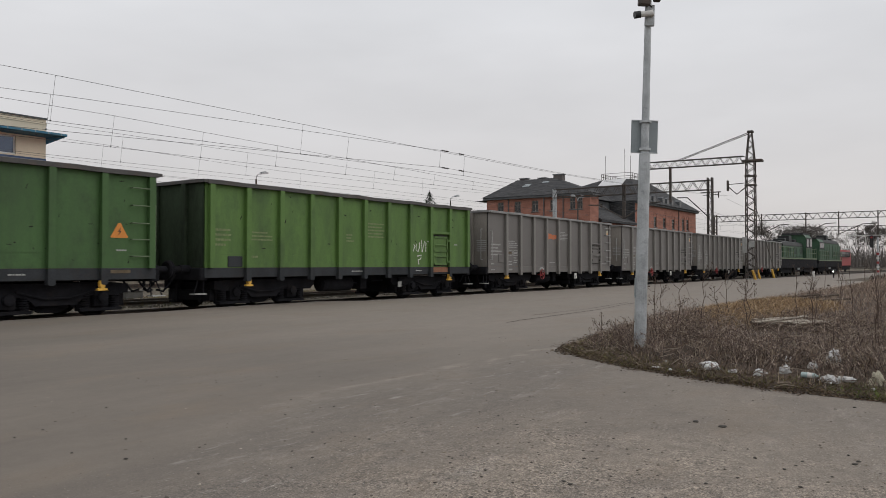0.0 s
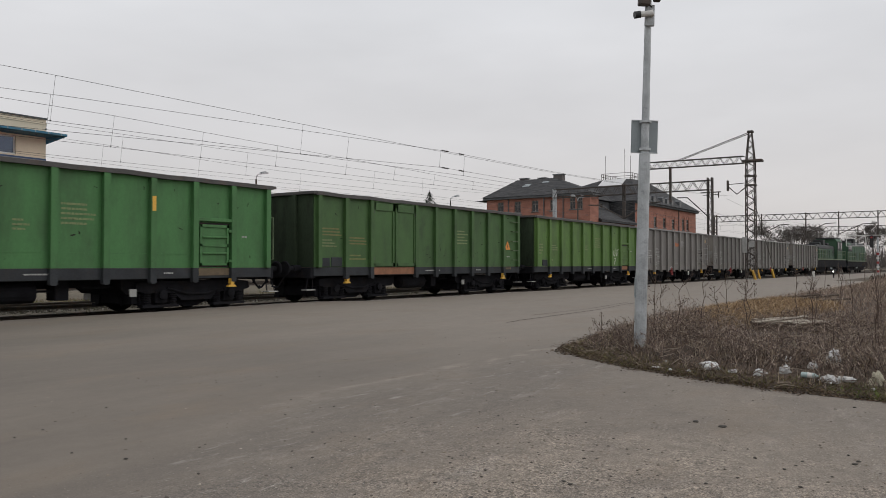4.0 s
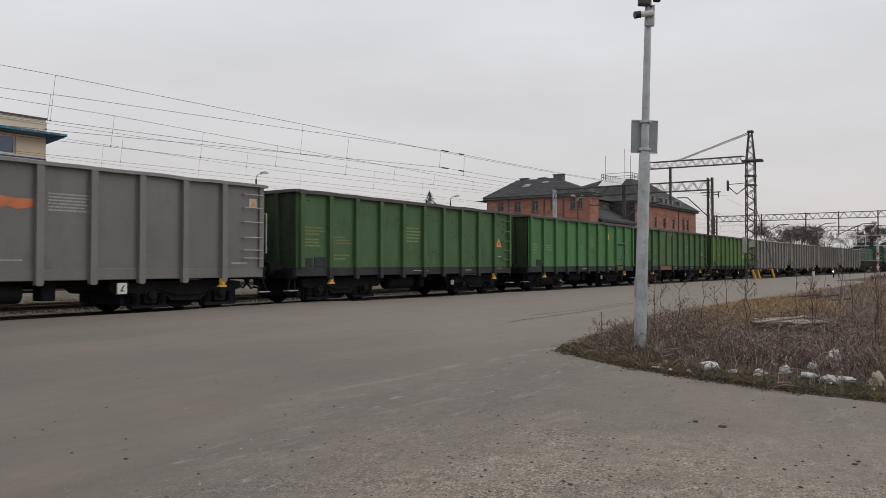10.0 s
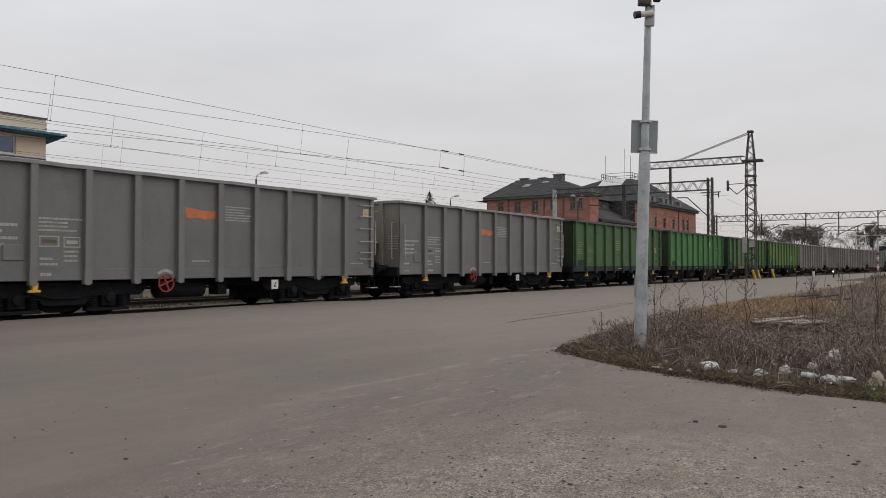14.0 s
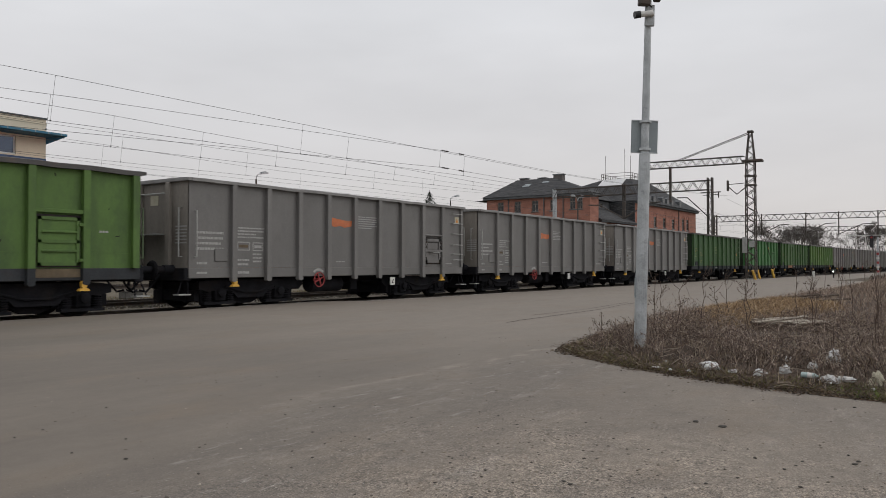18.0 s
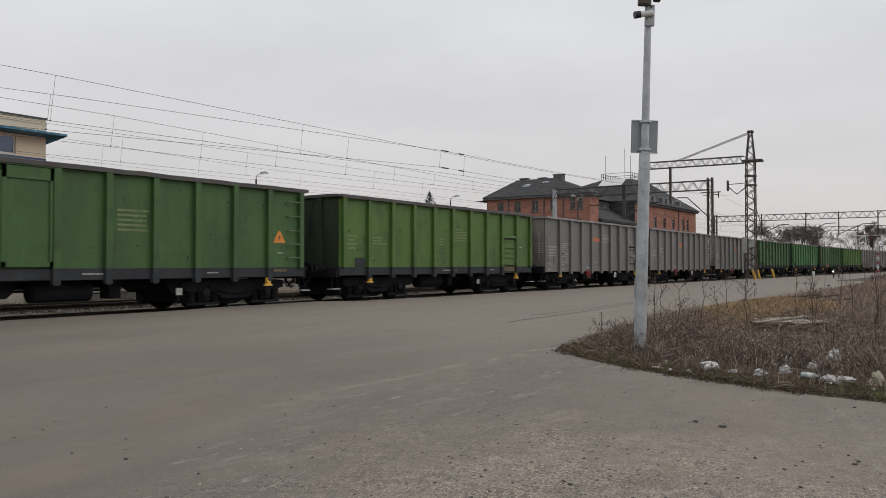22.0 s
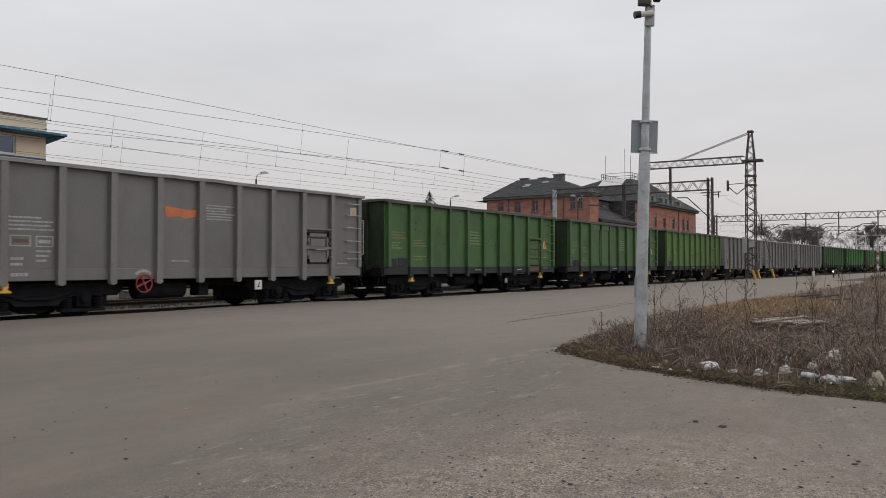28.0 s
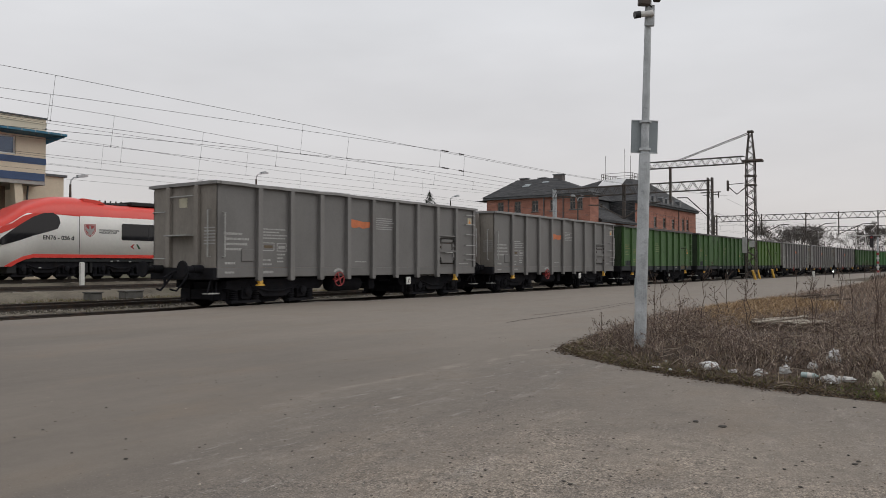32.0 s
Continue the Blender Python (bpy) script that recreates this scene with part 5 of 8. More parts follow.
side_panel("crest_rim", [(21.50, 3.19), (22.05, 3.19), (22.05, 2.87), (21.955, 2.7), (21.78, 2.585), (21.605, 2.7), (21.50, 2.87)], M["white"], body, 0.0075)
side_panel("crest_field", [(21.525, 3.165), (22.025, 3.165), (22.025, 2.88), (21.935, 2.72), (21.78, 2.615), (21.625, 2.72), (21.525, 2.88)], M["red"], body, 0.009)
side_panel("crest_figure", [(21.56, 3.1), (21.62, 3.0), (21.70, 2.97), (21.74, 3.02), (21.72, 3.1), (21.80, 3.12), (21.83, 3.06), (21.82, 2.98), (21.94, 3.0), (22.0, 3.1), (22.0, 2.92), (21.92, 2.80), (21.86, 2.78), (21.90, 2.70), (21.78, 2.66), (21.67, 2.70), (21.70, 2.78), (21.63, 2.80), (21.56, 2.92)], M["white_text"], body, 0.0105)
side_panel("operator_mark", [(24.05, 2.11), (24.22, 2.24), (24.3, 2.24), (24.2, 2.11), (24.3, 1.98), (24.22, 1.98)], M["red"], body, 0.006)
side_panel("operator_mark", [(24.4, 2.24), (24.5, 2.24), (24.66, 1.98), (24.54, 1.98)], M["loco_green"], body, 0.006)


def lettering(text, x, y, z, size, mat, parent, label):
    cu = bpy.data.curves.new("lettering", "FONT")
    cu.body, cu.size, cu.extrude, cu.offset = text, size, 0.002, size * 0.025
    tmp = new("lettering_source", cu)
    me = bpy.data.meshes.new_from_object(tmp.evaluated_get(bpy.context.evaluated_depsgraph_get()))
    bpy.data.objects.remove(tmp)
    bpy.data.curves.remove(cu)
    me.materials.clear()
    me.materials.append(mat)
    ob = part("lettering", me, None, parent, label)
    ob.matrix_basis = pose(x, y, z, 90, 0, 0)
    return ob


lettering("EN76 - 036 d", 19.36, EY - 0.006, 2.38, 0.29, M["black"], body, "black class lettering")
lettering("WOJEWÓDZTWO", 22.27, EY - 0.006, 2.88, 0.135, M["black"], body, "small black lettering")
lettering("WIELKOPOLSKIE", 22.27, EY - 0.006, 2.76, 0.135, M["black"], body, "")
part("roof_fairing", prism([(21.6, 4.3), (22.8, 4.3), (22.5, 4.47), (21.6, 4.55)], "y", EY + 0.35, EY + 2.5), M["emu_red"], body)
rg = box(22.3, 24.3, EY + 0.7, EY + 2.0, 4.34, 4.44)
for k in range(6):
    disc_lathe([(0, 0.035), (0.03, 0.05), (0.06, 0.03), (0.09, 0.05), (0.12, 0.03)], 4.43, rg, 8, "z")
    for v in list(rg.verts)[-40:]:
        v.co.x += 22.45 + 0.31 * k
        v.co.y += EY + 0.8
part("roof_equipment", rg, M["black"], body)
part("roof_unit", box(24.4, 26.6, EY + 0.5, EY + 2.3, 4.34, 4.56, None, 0.04), M["emu_dark"], body)
part("underframe", box(17.8, 44, EY + 0.5, EY + 2.4, 0.62, 1.49), M["emu_dark"], emu)
part("floor_edge", box(18.4, 44, EY + 0.06, EY + 0.44, 1.30, 1.48), M["emu_dark"], emu)
for bx_ in (19.55, 23.6, 36.0):
    bg = new("bogie")
    bg.parent = emu
    bg.matrix_basis = pose(bx_, EY + 1.42, EZ) @ Matrix.Diagonal((1.0, 1.15, 1.2, 1))
    part("bogie_frame", FRAME_MESH, None, bg)
    for ax in (-AXLE, AXLE):
        ws = part("wheelset", WHEEL_MESH, None, bg)
        ws.matrix_basis = pose(ax, 0, 0.455)
for x0, x1 in ((17.75, 18.2), (21.3, 21.75), (21.85, 22.0), (25.3, 26.6), (26.8, 28.5), (29.0, 31.5)):
    part("equipment_box", box(x0, x1, EY + 0.12, EY + 0.9, 0.72, 1.25, None, 0.03), M["emu_dark"], emu)
for x, z in ((19.2, 0.98), (20.6, 0.95), (22.95, 1.3), (23.3, 1.32), (24.6, 0.98), (24.0, 1.28)):
    part("warning_tab", box(x, x + 0.12, EY + 0.02, EY + 0.05, z, z + 0.05), M["white_text"], emu)
part("headlamp", box(17.2, 17.4, EY - 0.008, EY + 0.01, 2.2, 2.42), M["frame_white"], emu)

mk = thing("track_marker", "short white concrete marker post between the tracks", "marker post", pose(20.9, 18.55, 0.12))
part("post", prism([(-0.10, 0), (0.10, 0), (0.10, 1.10), (0.05, 1.16), (-0.05, 1.16), (-0.10, 1.10)], "y", -0.08, 0.08), M["white"], mk)
for x, y, w in ((16.4, 9.9, 0.5), (18.2, 10.2, 0.8)):
    pm = thing("point_machine", "grey concrete cable box beside the track", "cable box", pose(x, y, GROUND_Z))
    part("case", box(-w / 2, w / 2, -0.25, 0.25, 0.0, 0.28, None, 0.03), M["cable_box"], pm)
    part("lid", box(-w / 2 - 0.03, w / 2 + 0.03, -0.28, 0.28, 0.282, 0.33, None, 0.01), M["cable_box"], pm)

# ---- wall helper: a wall with real openings ----


def wall_mesh(u0, u1, z0, z1, holes, thick):
    """A wall in its own plane (u along, outer face at v = 0, running back to v = thick)."""
    us = sorted({u0, u1, *[h[0] for h in holes], *[h[1] for h in holes]})
    zs = sorted({z0, z1, *[h[2] for h in holes], *[h[3] for h in holes]})
    bm = bmesh.new()
    for a, b in zip(us, us[1:]):
        run = None
        for c, e in zip(zs, zs[1:]):
            mu, mz = (a + b) / 2, (c + e) / 2
            solid = not any(h[0] < mu < h[1] and h[2] < mz < h[3] for h in holes)
            if solid:
                run = [c, e] if run is None else [run[0], e]
            if run and (not solid or e == zs[-1]):
                box(a, b, 0, thick, run[0], run[1], bm)
                run = None
    bmesh.ops.remove_doubles(bm, verts=bm.verts[:], dist=0.0005)
    return bm


def window(parent, u0, u1, z0, z1, m, arched=False, mullions=1, sill=True, frame_mat=None, pane_mat=None):
    """Frame, panes and sill set back in an opening of a wall whose plane is m."""
    fr = bmesh.new()
    t = 0.09
    box(u0, u0 + t, 0.12, 0.2, z0, z1, fr)
    box(u1 - t, u1, 0.12, 0.2, z0, z1, fr)
    box(u0 + t, u1 - t, 0.12, 0.2, z1 - t, z1, fr)
    box(u0 + t, u1 - t, 0.12, 0.2, z0, z0 + t, fr)
    for i in range(mullions):
        c = u0 + (u1 - u0) * (i + 1) / (mullions + 1)
        box(c - 0.045, c + 0.045, 0.12, 0.2, z0 + t, z1 - t, fr)
    zc = z0 + (z1 - z0) * 0.68
    if mullions:
        box(u0 + t, u1 - t, 0.125, 0.195, zc - 0.04, zc + 0.04, fr)
    w = part("window", fr, frame_mat or M["frame_old"], parent)
    w.matrix_basis = m
    part("pane", box(u0 + t, u1 - t, 0.155, 0.165, z0 + t, z1 - t), pane_mat or M["pane"], w)
    if sill:
        part("sill", box(u0 - 0.12, u1 + 0.12, -0.1, 0.12, z0 - 0.12, z0), M["trim_dark"], w)
    if arched:
        ar = bmesh.new()
        c, r = (u0 + u1) / 2, (u1 - u0) / 2
        pts = [(c + (r + 0.22) * math.cos(a), z1 + (r * 0.75 + 0.2) * math.sin(a)) for a in (math.pi * i / 8 for i in range(9))] + [(c + r * math.cos(a), z1 + r * 0.75 * math.sin(a)) for a in (math.pi * (8 - i) / 8 for i in range(9))]
        prism(pts, "y", -0.06, 0.02, ar)
        part("arch", ar, M["brick_red"], w)
    return w


def hip_roof(x0, x1, y0, y1, z0, ridge, ins, far=None, east=None):
    """Hip roof over a rectangle; ridge height and how far the hips run in (far: on the y1 side)."""
    bm = bmesh.new()
    far = ins[1] if far is None else far
    east = ins[0] if east is None else east
    lo = [bm.verts.new(q) for q in ((x0, y0, z0), (x1, y0, z0), (x1, y1, z0), (x0, y1, z0))]
    hi = [bm.verts.new(q) for q in ((x0 + ins[0], y0 + ins[1], ridge), (x1 - east, y0 + ins[1], ridge), (x1 - east, y1 - far, ridge), (x0 + ins[0], y1 - far, ridge))]
    for i in range(4):
        bm.faces.new((lo[i], lo[(i + 1) % 4], hi[(i + 1) % 4], hi[i]))
    bm.faces.new(hi)
    bm.faces.new(lo[::-1])
    bmesh.ops.recalc_face_normals(bm, faces=bm.faces[:])
    return bm


# ---- brick station building ----
st = thing("station_building", "red brick station building with grey slate hip roofs", "station building", kind="thing")
SX0, SX1, SY0, SY1, EAVE = 102.2, 152.0, 27.9, 45.3, 11.5
WEST = Matrix(((0, 1, 0, SX0), (-1, 0, 0, SY1), (0, 0, 1, 0), (0, 0, 0, 1)))   # u runs from the far corner towards the tracks
holes = []
us_top = [2.5, 5.5, 8.5, 11.6]
for c in us_top:
    holes.append((c - 0.55, c + 0.55, 9.1, 10.75))
    holes.append((c - 0.55, c + 0.55, 5.2, 7.0))
holes += [(14.2, 15.1, 9.2, 10.9), (15.35, 16.25, 9.2, 10.9), (14.2, 15.1, 5.6, 7.6), (15.35, 16.25, 5.6, 7.6)]
ob = part("wall", wall_mesh(0, SY1 - SY0, -0.3, EAVE - 0.1, holes, 0.5), M["brick_red"], st)
ob.matrix_basis = WEST
for h in holes:
    window(st, *h, WEST, arched=h[2] < 8)
FRONT = Matrix(((1, 0, 0, 0), (0, 1, 0, SY0), (0, 0, 1, 0), (0, 0, 0, 1)))
ob = part("wall", wall_mesh(SX0 + 0.5, SX0 + 3.0, -0.3, EAVE - 0.1, [], 0.5), M["brick_red"], st)
ob.matrix_basis = FRONT
fh = [(x - 0.75, x + 0.75, 7.6, 9.4) for x in (124.4, 129.1, 133.8, 138.6)] + [(143.6, 145.0, 7.6, 9.7), (146.2, 147.6, 7.6, 9.7)] + [(x - 0.75, x + 0.75, 2.2, 5.4) for x in (124.4, 129.1, 133.8, 138.6, 144.3, 146.9)]
ob = part("wall", wall_mesh(119.5, SX1, -0.3, EAVE - 0.1, fh, 0.5), M["brick_red"], st)
ob.matrix_basis = FRONT
for h in fh:
    window(st, *h, FRONT, arched=True)
part("wall", box(SX1 - 0.5, SX1, SY0 + 0.5, SY1 + 4, -0.3, EAVE - 0.1), M["brick_red"], st)
part("wall", box(SX0 + 13, SX1 - 0.5, SY1 + 3.5, SY1 + 4, -0.3, EAVE - 0.1), M["brick_red"], st)
part("wall", box(119.5, 120.0, SY0 + 0.5, SY0 + 9, -0.3, EAVE - 0.1), M["brick_red"], st)
part("wall", box(SX0 + 0.5, SX0 + 13, SY1 - 0.5, SY1, -0.3, EAVE - 0.1), M["brick_red"], st)
part("wall", box(SX0 + 12, SX0 + 12.5, SY0 + 9, SY1, -0.3, EAVE - 0.1), M["brick_red"], st)
part("cornice", prism([(SX0 - 0.45, SY0 - 0.45), (105.9, SY0 - 0.45), (SX0 + 13, SY1 + 0.45), (SX0 - 0.45, SY1 + 0.45)], "z", EAVE - 0.35, EAVE), M["trim_dark"], st)
part("cornice", box(119.3, SX1 + 0.5, SY0 - 0.5, SY1 + 4.4, EAVE - 0.35, EAVE, None, 0.05), M["trim_dark"], st)
r1_bm = hip_roof(SX0 - 0.6, SX0 + 13.4, SY0 - 0.6, SY1 + 0.6, EAVE + 0.003, 14.65, (6.0, 9.0), 3.0)
for v in r1_bm.verts:
    if v.co.x > SX0 + 13 and v.co.y < SY0:
        v.co.x = 106.1
r1 = part("roof", r1_bm, M["slate"], st, "grey slate hip roof")
for x, y, w, d, z in ((SX0 + 6.2, 42.0, 0.9, 1.3, 14.85), (SX0 + 6.6, 38.9, 0.8, 1.3, 14.8), (SX0 + 6.5, 36.0, 0.9, 1.6, 15.15)):
    ch = part("chimney", box(x - w / 2, x + w / 2, y - d / 2, y + d / 2, 13.0, z, None, 0.03), M["chimney"], r1)
    part("chimney_cap", box(x - w / 2 - 0.1, x + w / 2 + 0.1, y - d / 2 - 0.1, y + d / 2 + 0.1, z, z + 0.14), M["trim_dark"], ch)
for y, zz in ((39.9, 13.4), (38.3, 14.0)):
    sk = prism([(SX0 + 2.6, 12.95), (SX0 + 3.9, 13.52), (SX0 + 3.85, 13.66), (SX0 + 2.55, 13.09)], "y", y - 0.55, y + 0.55)
    ob = part("skylight", sk, M["grey_metal"], r1)
    ob.location = (0, 0, 0.16) if y > 39 else (1.2, -1.2, 0.74)
part("roof", hip_roof(106.0, 134.0, SY0 + 3.6, SY1 + 4.7, EAVE - 0.02, 14.7, (19.0, 5.0), 13.0, 6.0), M["slate"], st)
r2 = part("roof", hip_roof(119.0, SX1 + 0.8, SY0 - 0.8, SY1 + 4.8, EAVE, 16.0, (8.0, 4.3), 13.3, 17.8), M["slate"], st, "tall grey slate roof with a flat deck")
for i in range(9):
    x = 123.0 + i * 2.3
    if i % 4 != 3:
        dm = part("dormer", prism([(x - 0.7, EAVE + 0.05), (x + 0.7, EAVE + 0.05), (x + 0.7, EAVE + 1.25), (x, EAVE + 1.55), (x - 0.7, EAVE + 1.25)], "y", SY0 - 0.45, SY0 + 2.4), M["trim_dark"], r2)
        part("pane", box(x - 0.42, x + 0.42, SY0 - 0.465, SY0 - 0.452, EAVE + 0.3, EAVE + 1.15), M["pane"], dm)
dk = bmesh.new()
X0, X1, Y0, Y1, ZD = 127.0, 135.0, 31.4, 36.8, 16.0
n = 10
for i in range(n + 1):
    x = X0 + (X1 - X0) * i / n
    bar((x, Y0, ZD), (x, Y0, ZD + 1.1), 0.06, dk)
    bar((x, Y1, ZD), (x, Y1, ZD + 1.1), 0.06, dk)
for z in (0.55, 1.1):
    for a, b in (((X0, Y0), (X1, Y0)), ((X1, Y0), (X1, Y1)), ((X1, Y1), (X0, Y1)), ((X0, Y1), (X0, Y0))):
        bar((*a, ZD + z), (*b, ZD + z), 0.06, dk)
part("roof_railing", dk, M["lattice"], r2, "light metal railing round the roof deck")
for x, y, h in ((127.4, 36.2, 4.4), (129.5, 33.5, 5.6), (131.5, 33.2, 4.6), (134, 31.8, 3.8)):
    part("aerial", tube([(x, y, ZD), (x, y, ZD + h)], 0.04, None, 5), M["lattice"], r2)
part("roof_light", prism([(124.5, 14.62), (126.7, 15.86), (126.62, 16.0), (124.42, 14.76)], "y", 32.2, 36.4), M["frame_white"], r2, "pale glazed roof light")
# lower link between the two wings
lh = [(x - 0.55, x + 0.55, 10.28, 11.0) for x in (106.8, 109.0, 113.2, 116.0)]
# shaded link wall: its shade is painted, dark trim colour replacing brick
ob = part("wall", wall_mesh(SX0 + 3.0, 119.5, 7.6, EAVE - 0.1, lh, 0.4), M["trim_dark"], st)
ob.matrix_basis = Matrix(((1, 0, 0, 0), (0, 1, 0, SY0 + 4.2), (0, 0, 1, 0), (0, 0, 0, 1)))
for h in lh:
    window(st, *h, Matrix(((1, 0, 0, 0), (0, 1, 0, SY0 + 4.2), (0, 0, 1, 0), (0, 0, 0, 1))))
part("wall", box(SX0 + 3.0, 119.5, SY0 + 0.2, SY0 + 0.7, -0.3, 7.5), M["brick_red"], st)
lean = bmesh.new()
prism([(SY0 - 0.5, 7.45), (SY0 - 0.5, 7.8), (SY0 + 4.15, 10.15), (SY0 + 4.15, 9.8)], "x", SX0 + 3.0, 119.4, lean)
part("roof", lean, M["slate"], st, "low slate lean-to roof")
part("slate_cladding", box(119.28, 119.49, SY0 - 0.1, SY0 + 4.15, 7.9, EAVE - 0.36), M["slate"], st, "slate-hung gable side")
for u in (3.95, 10.05, 13.2):
    part("downpipe", tube([(SX0 - 0.12, SY1 - u, -0.3), (SX0 - 0.12, SY1 - u, EAVE - 0.3)], 0.08, None, 6), M["trim_dark"], st)
part("downpipe", tube([(141.4, SY0 - 0.12, -0.3), (141.4, SY0 - 0.12, EAVE - 0.3)], 0.08, None, 6), M["trim_dark"], st)

# ---- cream control building with blue canopy ----
cb_ = thing("control_building", "cream rendered railway control building with blue bands", "building")
CX, CY = 23.45, 27.0
LEFT = Matrix(((1, 0, 0, 0), (0, 1, 0, CY), (0, 0, 1, 0), (0, 0, 0, 1)))
wh = [(20.2, 21.75, 7.44, 8.50), (17.4, 19.6, 7.44, 8.50), (14.6, 16.8, 7.44, 8.50), (11.8, 14.0, 7.44, 8.50), (9.0, 11.2, 7.44, 8.50)]
ob = part("wall", wall_mesh(6.0, CX, 6.02, 9.68, wh, 0.35), M["cream"], cb_)
ob.matrix_basis = LEFT
for h in wh:
    window(cb_, *h, LEFT, mullions=0, sill=False, frame_mat=M["frame_white"], pane_mat=M["tinted_pane"])
part("wall", box(CX - 0.35, CX, CY + 0.35, CY + 9, 6.02, 9.68), M["cream"], cb_)
part("wall", box(6, CX, CY + 8.65, CY + 9, 6.02, 9.68), M["cream"], cb_)
part("floor_slab", box(6, CX, CY + 0.02, CY + 9, 5.8, 6.018), M["concrete"], cb_)
part("roof", box(5.8, CX + 0.06, CY - 0.08, CY + 9.1, 9.68, 9.75), M["trim_dark"], cb_)
part("parapet_trim", box(6.0, CX + 0.02, CY - 0.03, CY - 0.002, 9.38, 9.44), M["cream"], cb_)
part("blue_band", box(6.0, CX + 0.015, CY - 0.015, CY - 0.001, 6.98, 7.36), M["blue_band"], cb_, "dark blue painted band")
part("blue_band", box(6.0, CX - 0.05, CY - 0.015, CY - 0.001, 6.02, 6.46), M["blue_band"], cb_)
cn = bmesh.new()
prism([(CY - 0.9, 8.70), (CY - 0.9, 8.83), (CY + 0.02, 8.95), (CY + 0.02, 8.60)], "x", 6.0, CX + 0.8, cn)
can = part("canopy", cn, M["blue_sheet"], cb_, "blue sheet metal canopy over the windows")
for k in range(24):
    x = 6.4 + k * 0.76
    part("canopy_rib", box(x, x + 0.05, CY - 0.912, CY - 0.901, 8.71, 8.82), M["grey_metal"], can)
sd = bmesh.new()
v = [sd.verts.new(q) for q in ((CX + 0.8, CY - 0.9, 8.70), (CX + 0.8, CY + 9, 8.70), (CX, CY + 9, 8.2), (CX, CY - 0.0, 8.2), (CX + 0.8, CY - 0.9, 8.82), (CX + 0.8, CY + 9, 8.82), (CX, CY + 9, 8.92), (CX, CY, 8.92))]
for q in ((0, 1, 5, 4), (3, 2, 1, 0), (4, 5, 6, 7), (0, 4, 7, 3), (1, 2, 6, 5), (2, 3, 7, 6)):
    sd.faces.new([v[i] for i in q])
bmesh.ops.recalc_face_normals(sd, faces=sd.faces[:])
part("canopy_return", sd, M["blue_sheet"], can)
part("pillar", prism([(21.75, 6.0), (22.2, 6.0), (22.75, 0.0), (22.25, 0.0)], "y", CY + 0.2, CY + 0.7), M["cream"], cb_, "slanting cream concrete pillar")
part("pillar", prism([(16.75, 6.0), (17.2, 6.0), (17.75, 0.0), (17.25, 0.0)], "y", CY + 0.2, CY + 0.7), M["cream"], cb_)
# wall below the raised floor, its shade painted in
part("base_wall", box(6, 22.4, CY + 2.6, CY + 3.0, GROUND_Z, 5.8), M["shaded_render"], cb_)
lowb = thing("low_annexe", "low cream rendered annexe with flat roof", "building")
part("wall", wall_mesh(0, 2.7, GROUND_Z, 6.5, [], 0.3), M["cream"], lowb).matrix_basis = Matrix(((1, 0, 0, 22.5), (0, 1, 0, CY + 1.2), (0, 0, 1, 0), (0, 0, 0, 1)))
part("wall", box(24.9, 25.2, CY + 1.5, CY + 8, GROUND_Z, 6.5), M["cream"], lowb)
part("roof", box(22.4, 25.35, CY + 1.05, CY + 8, 6.5, 6.64), M["trim_dark"], lowb)
part("downpipe", tube([(22.6, CY + 1.1, GROUND_Z), (23.0, CY + 1.1, 5.9), (23.05, CY + 1.1, 6.4)], 0.05, None, 6), M["trim_dark"], lowb)


def yard_lamp(x, y, h, arm, reach):
    p = thing("platform_lamp", "tall grey platform lamp with a bent arm", "street lamp", pose(x, y, GROUND_Z), group="platform lamps")
    part("post", tube([(0, 0, 0), (0, 0, h * 0.6), (0, 0, h - 0.3)], [0.11, 0.09, 0.06], None, 8), M["lattice"], p)
    part("arm", tube([(0, 0, h - 0.3), (0.05 * arm, 0, h - 0.05), (reach * 0.4 * arm, 0, h + 0.1), (reach * arm, 0, h + 0.18)], 0.04, None, 6), M["galvanised"], p)
    part("lamp_head", prism([(reach * arm - 0.1 * arm, h + 0.1), (reach * arm + 0.5 * arm, h + 0.2), (reach * arm + 0.5 * arm, h + 0.3), (reach * arm + 0.2 * arm, h + 0.36), (reach * arm - 0.1 * arm, h + 0.26)], "y", -0.13, 0.13), M["galvanised"], p)
    return p


yard_lamp(37.7, 25.0, 7.85, 1, 0.55)
yard_lamp(62.6, 25.0, 8.0, 1, 0.9)
yard_lamp(23.85, 25.0, 6.3, 1, 0.5)
lp = yard_lamp(71.6, 15.5, 8.1, 1, 0.9)
part("arm", tube([(0, 0, 7.8), (-0.4, 0, 8.2), (-0.9, 0, 8.25)], 0.04, None, 6), M["galvanised"], lp)
part("lamp_head", box(-1.5, -0.8, -0.13, 0.13, 8.18, 8.36, None, 0.05), M["galvanised"], lp)

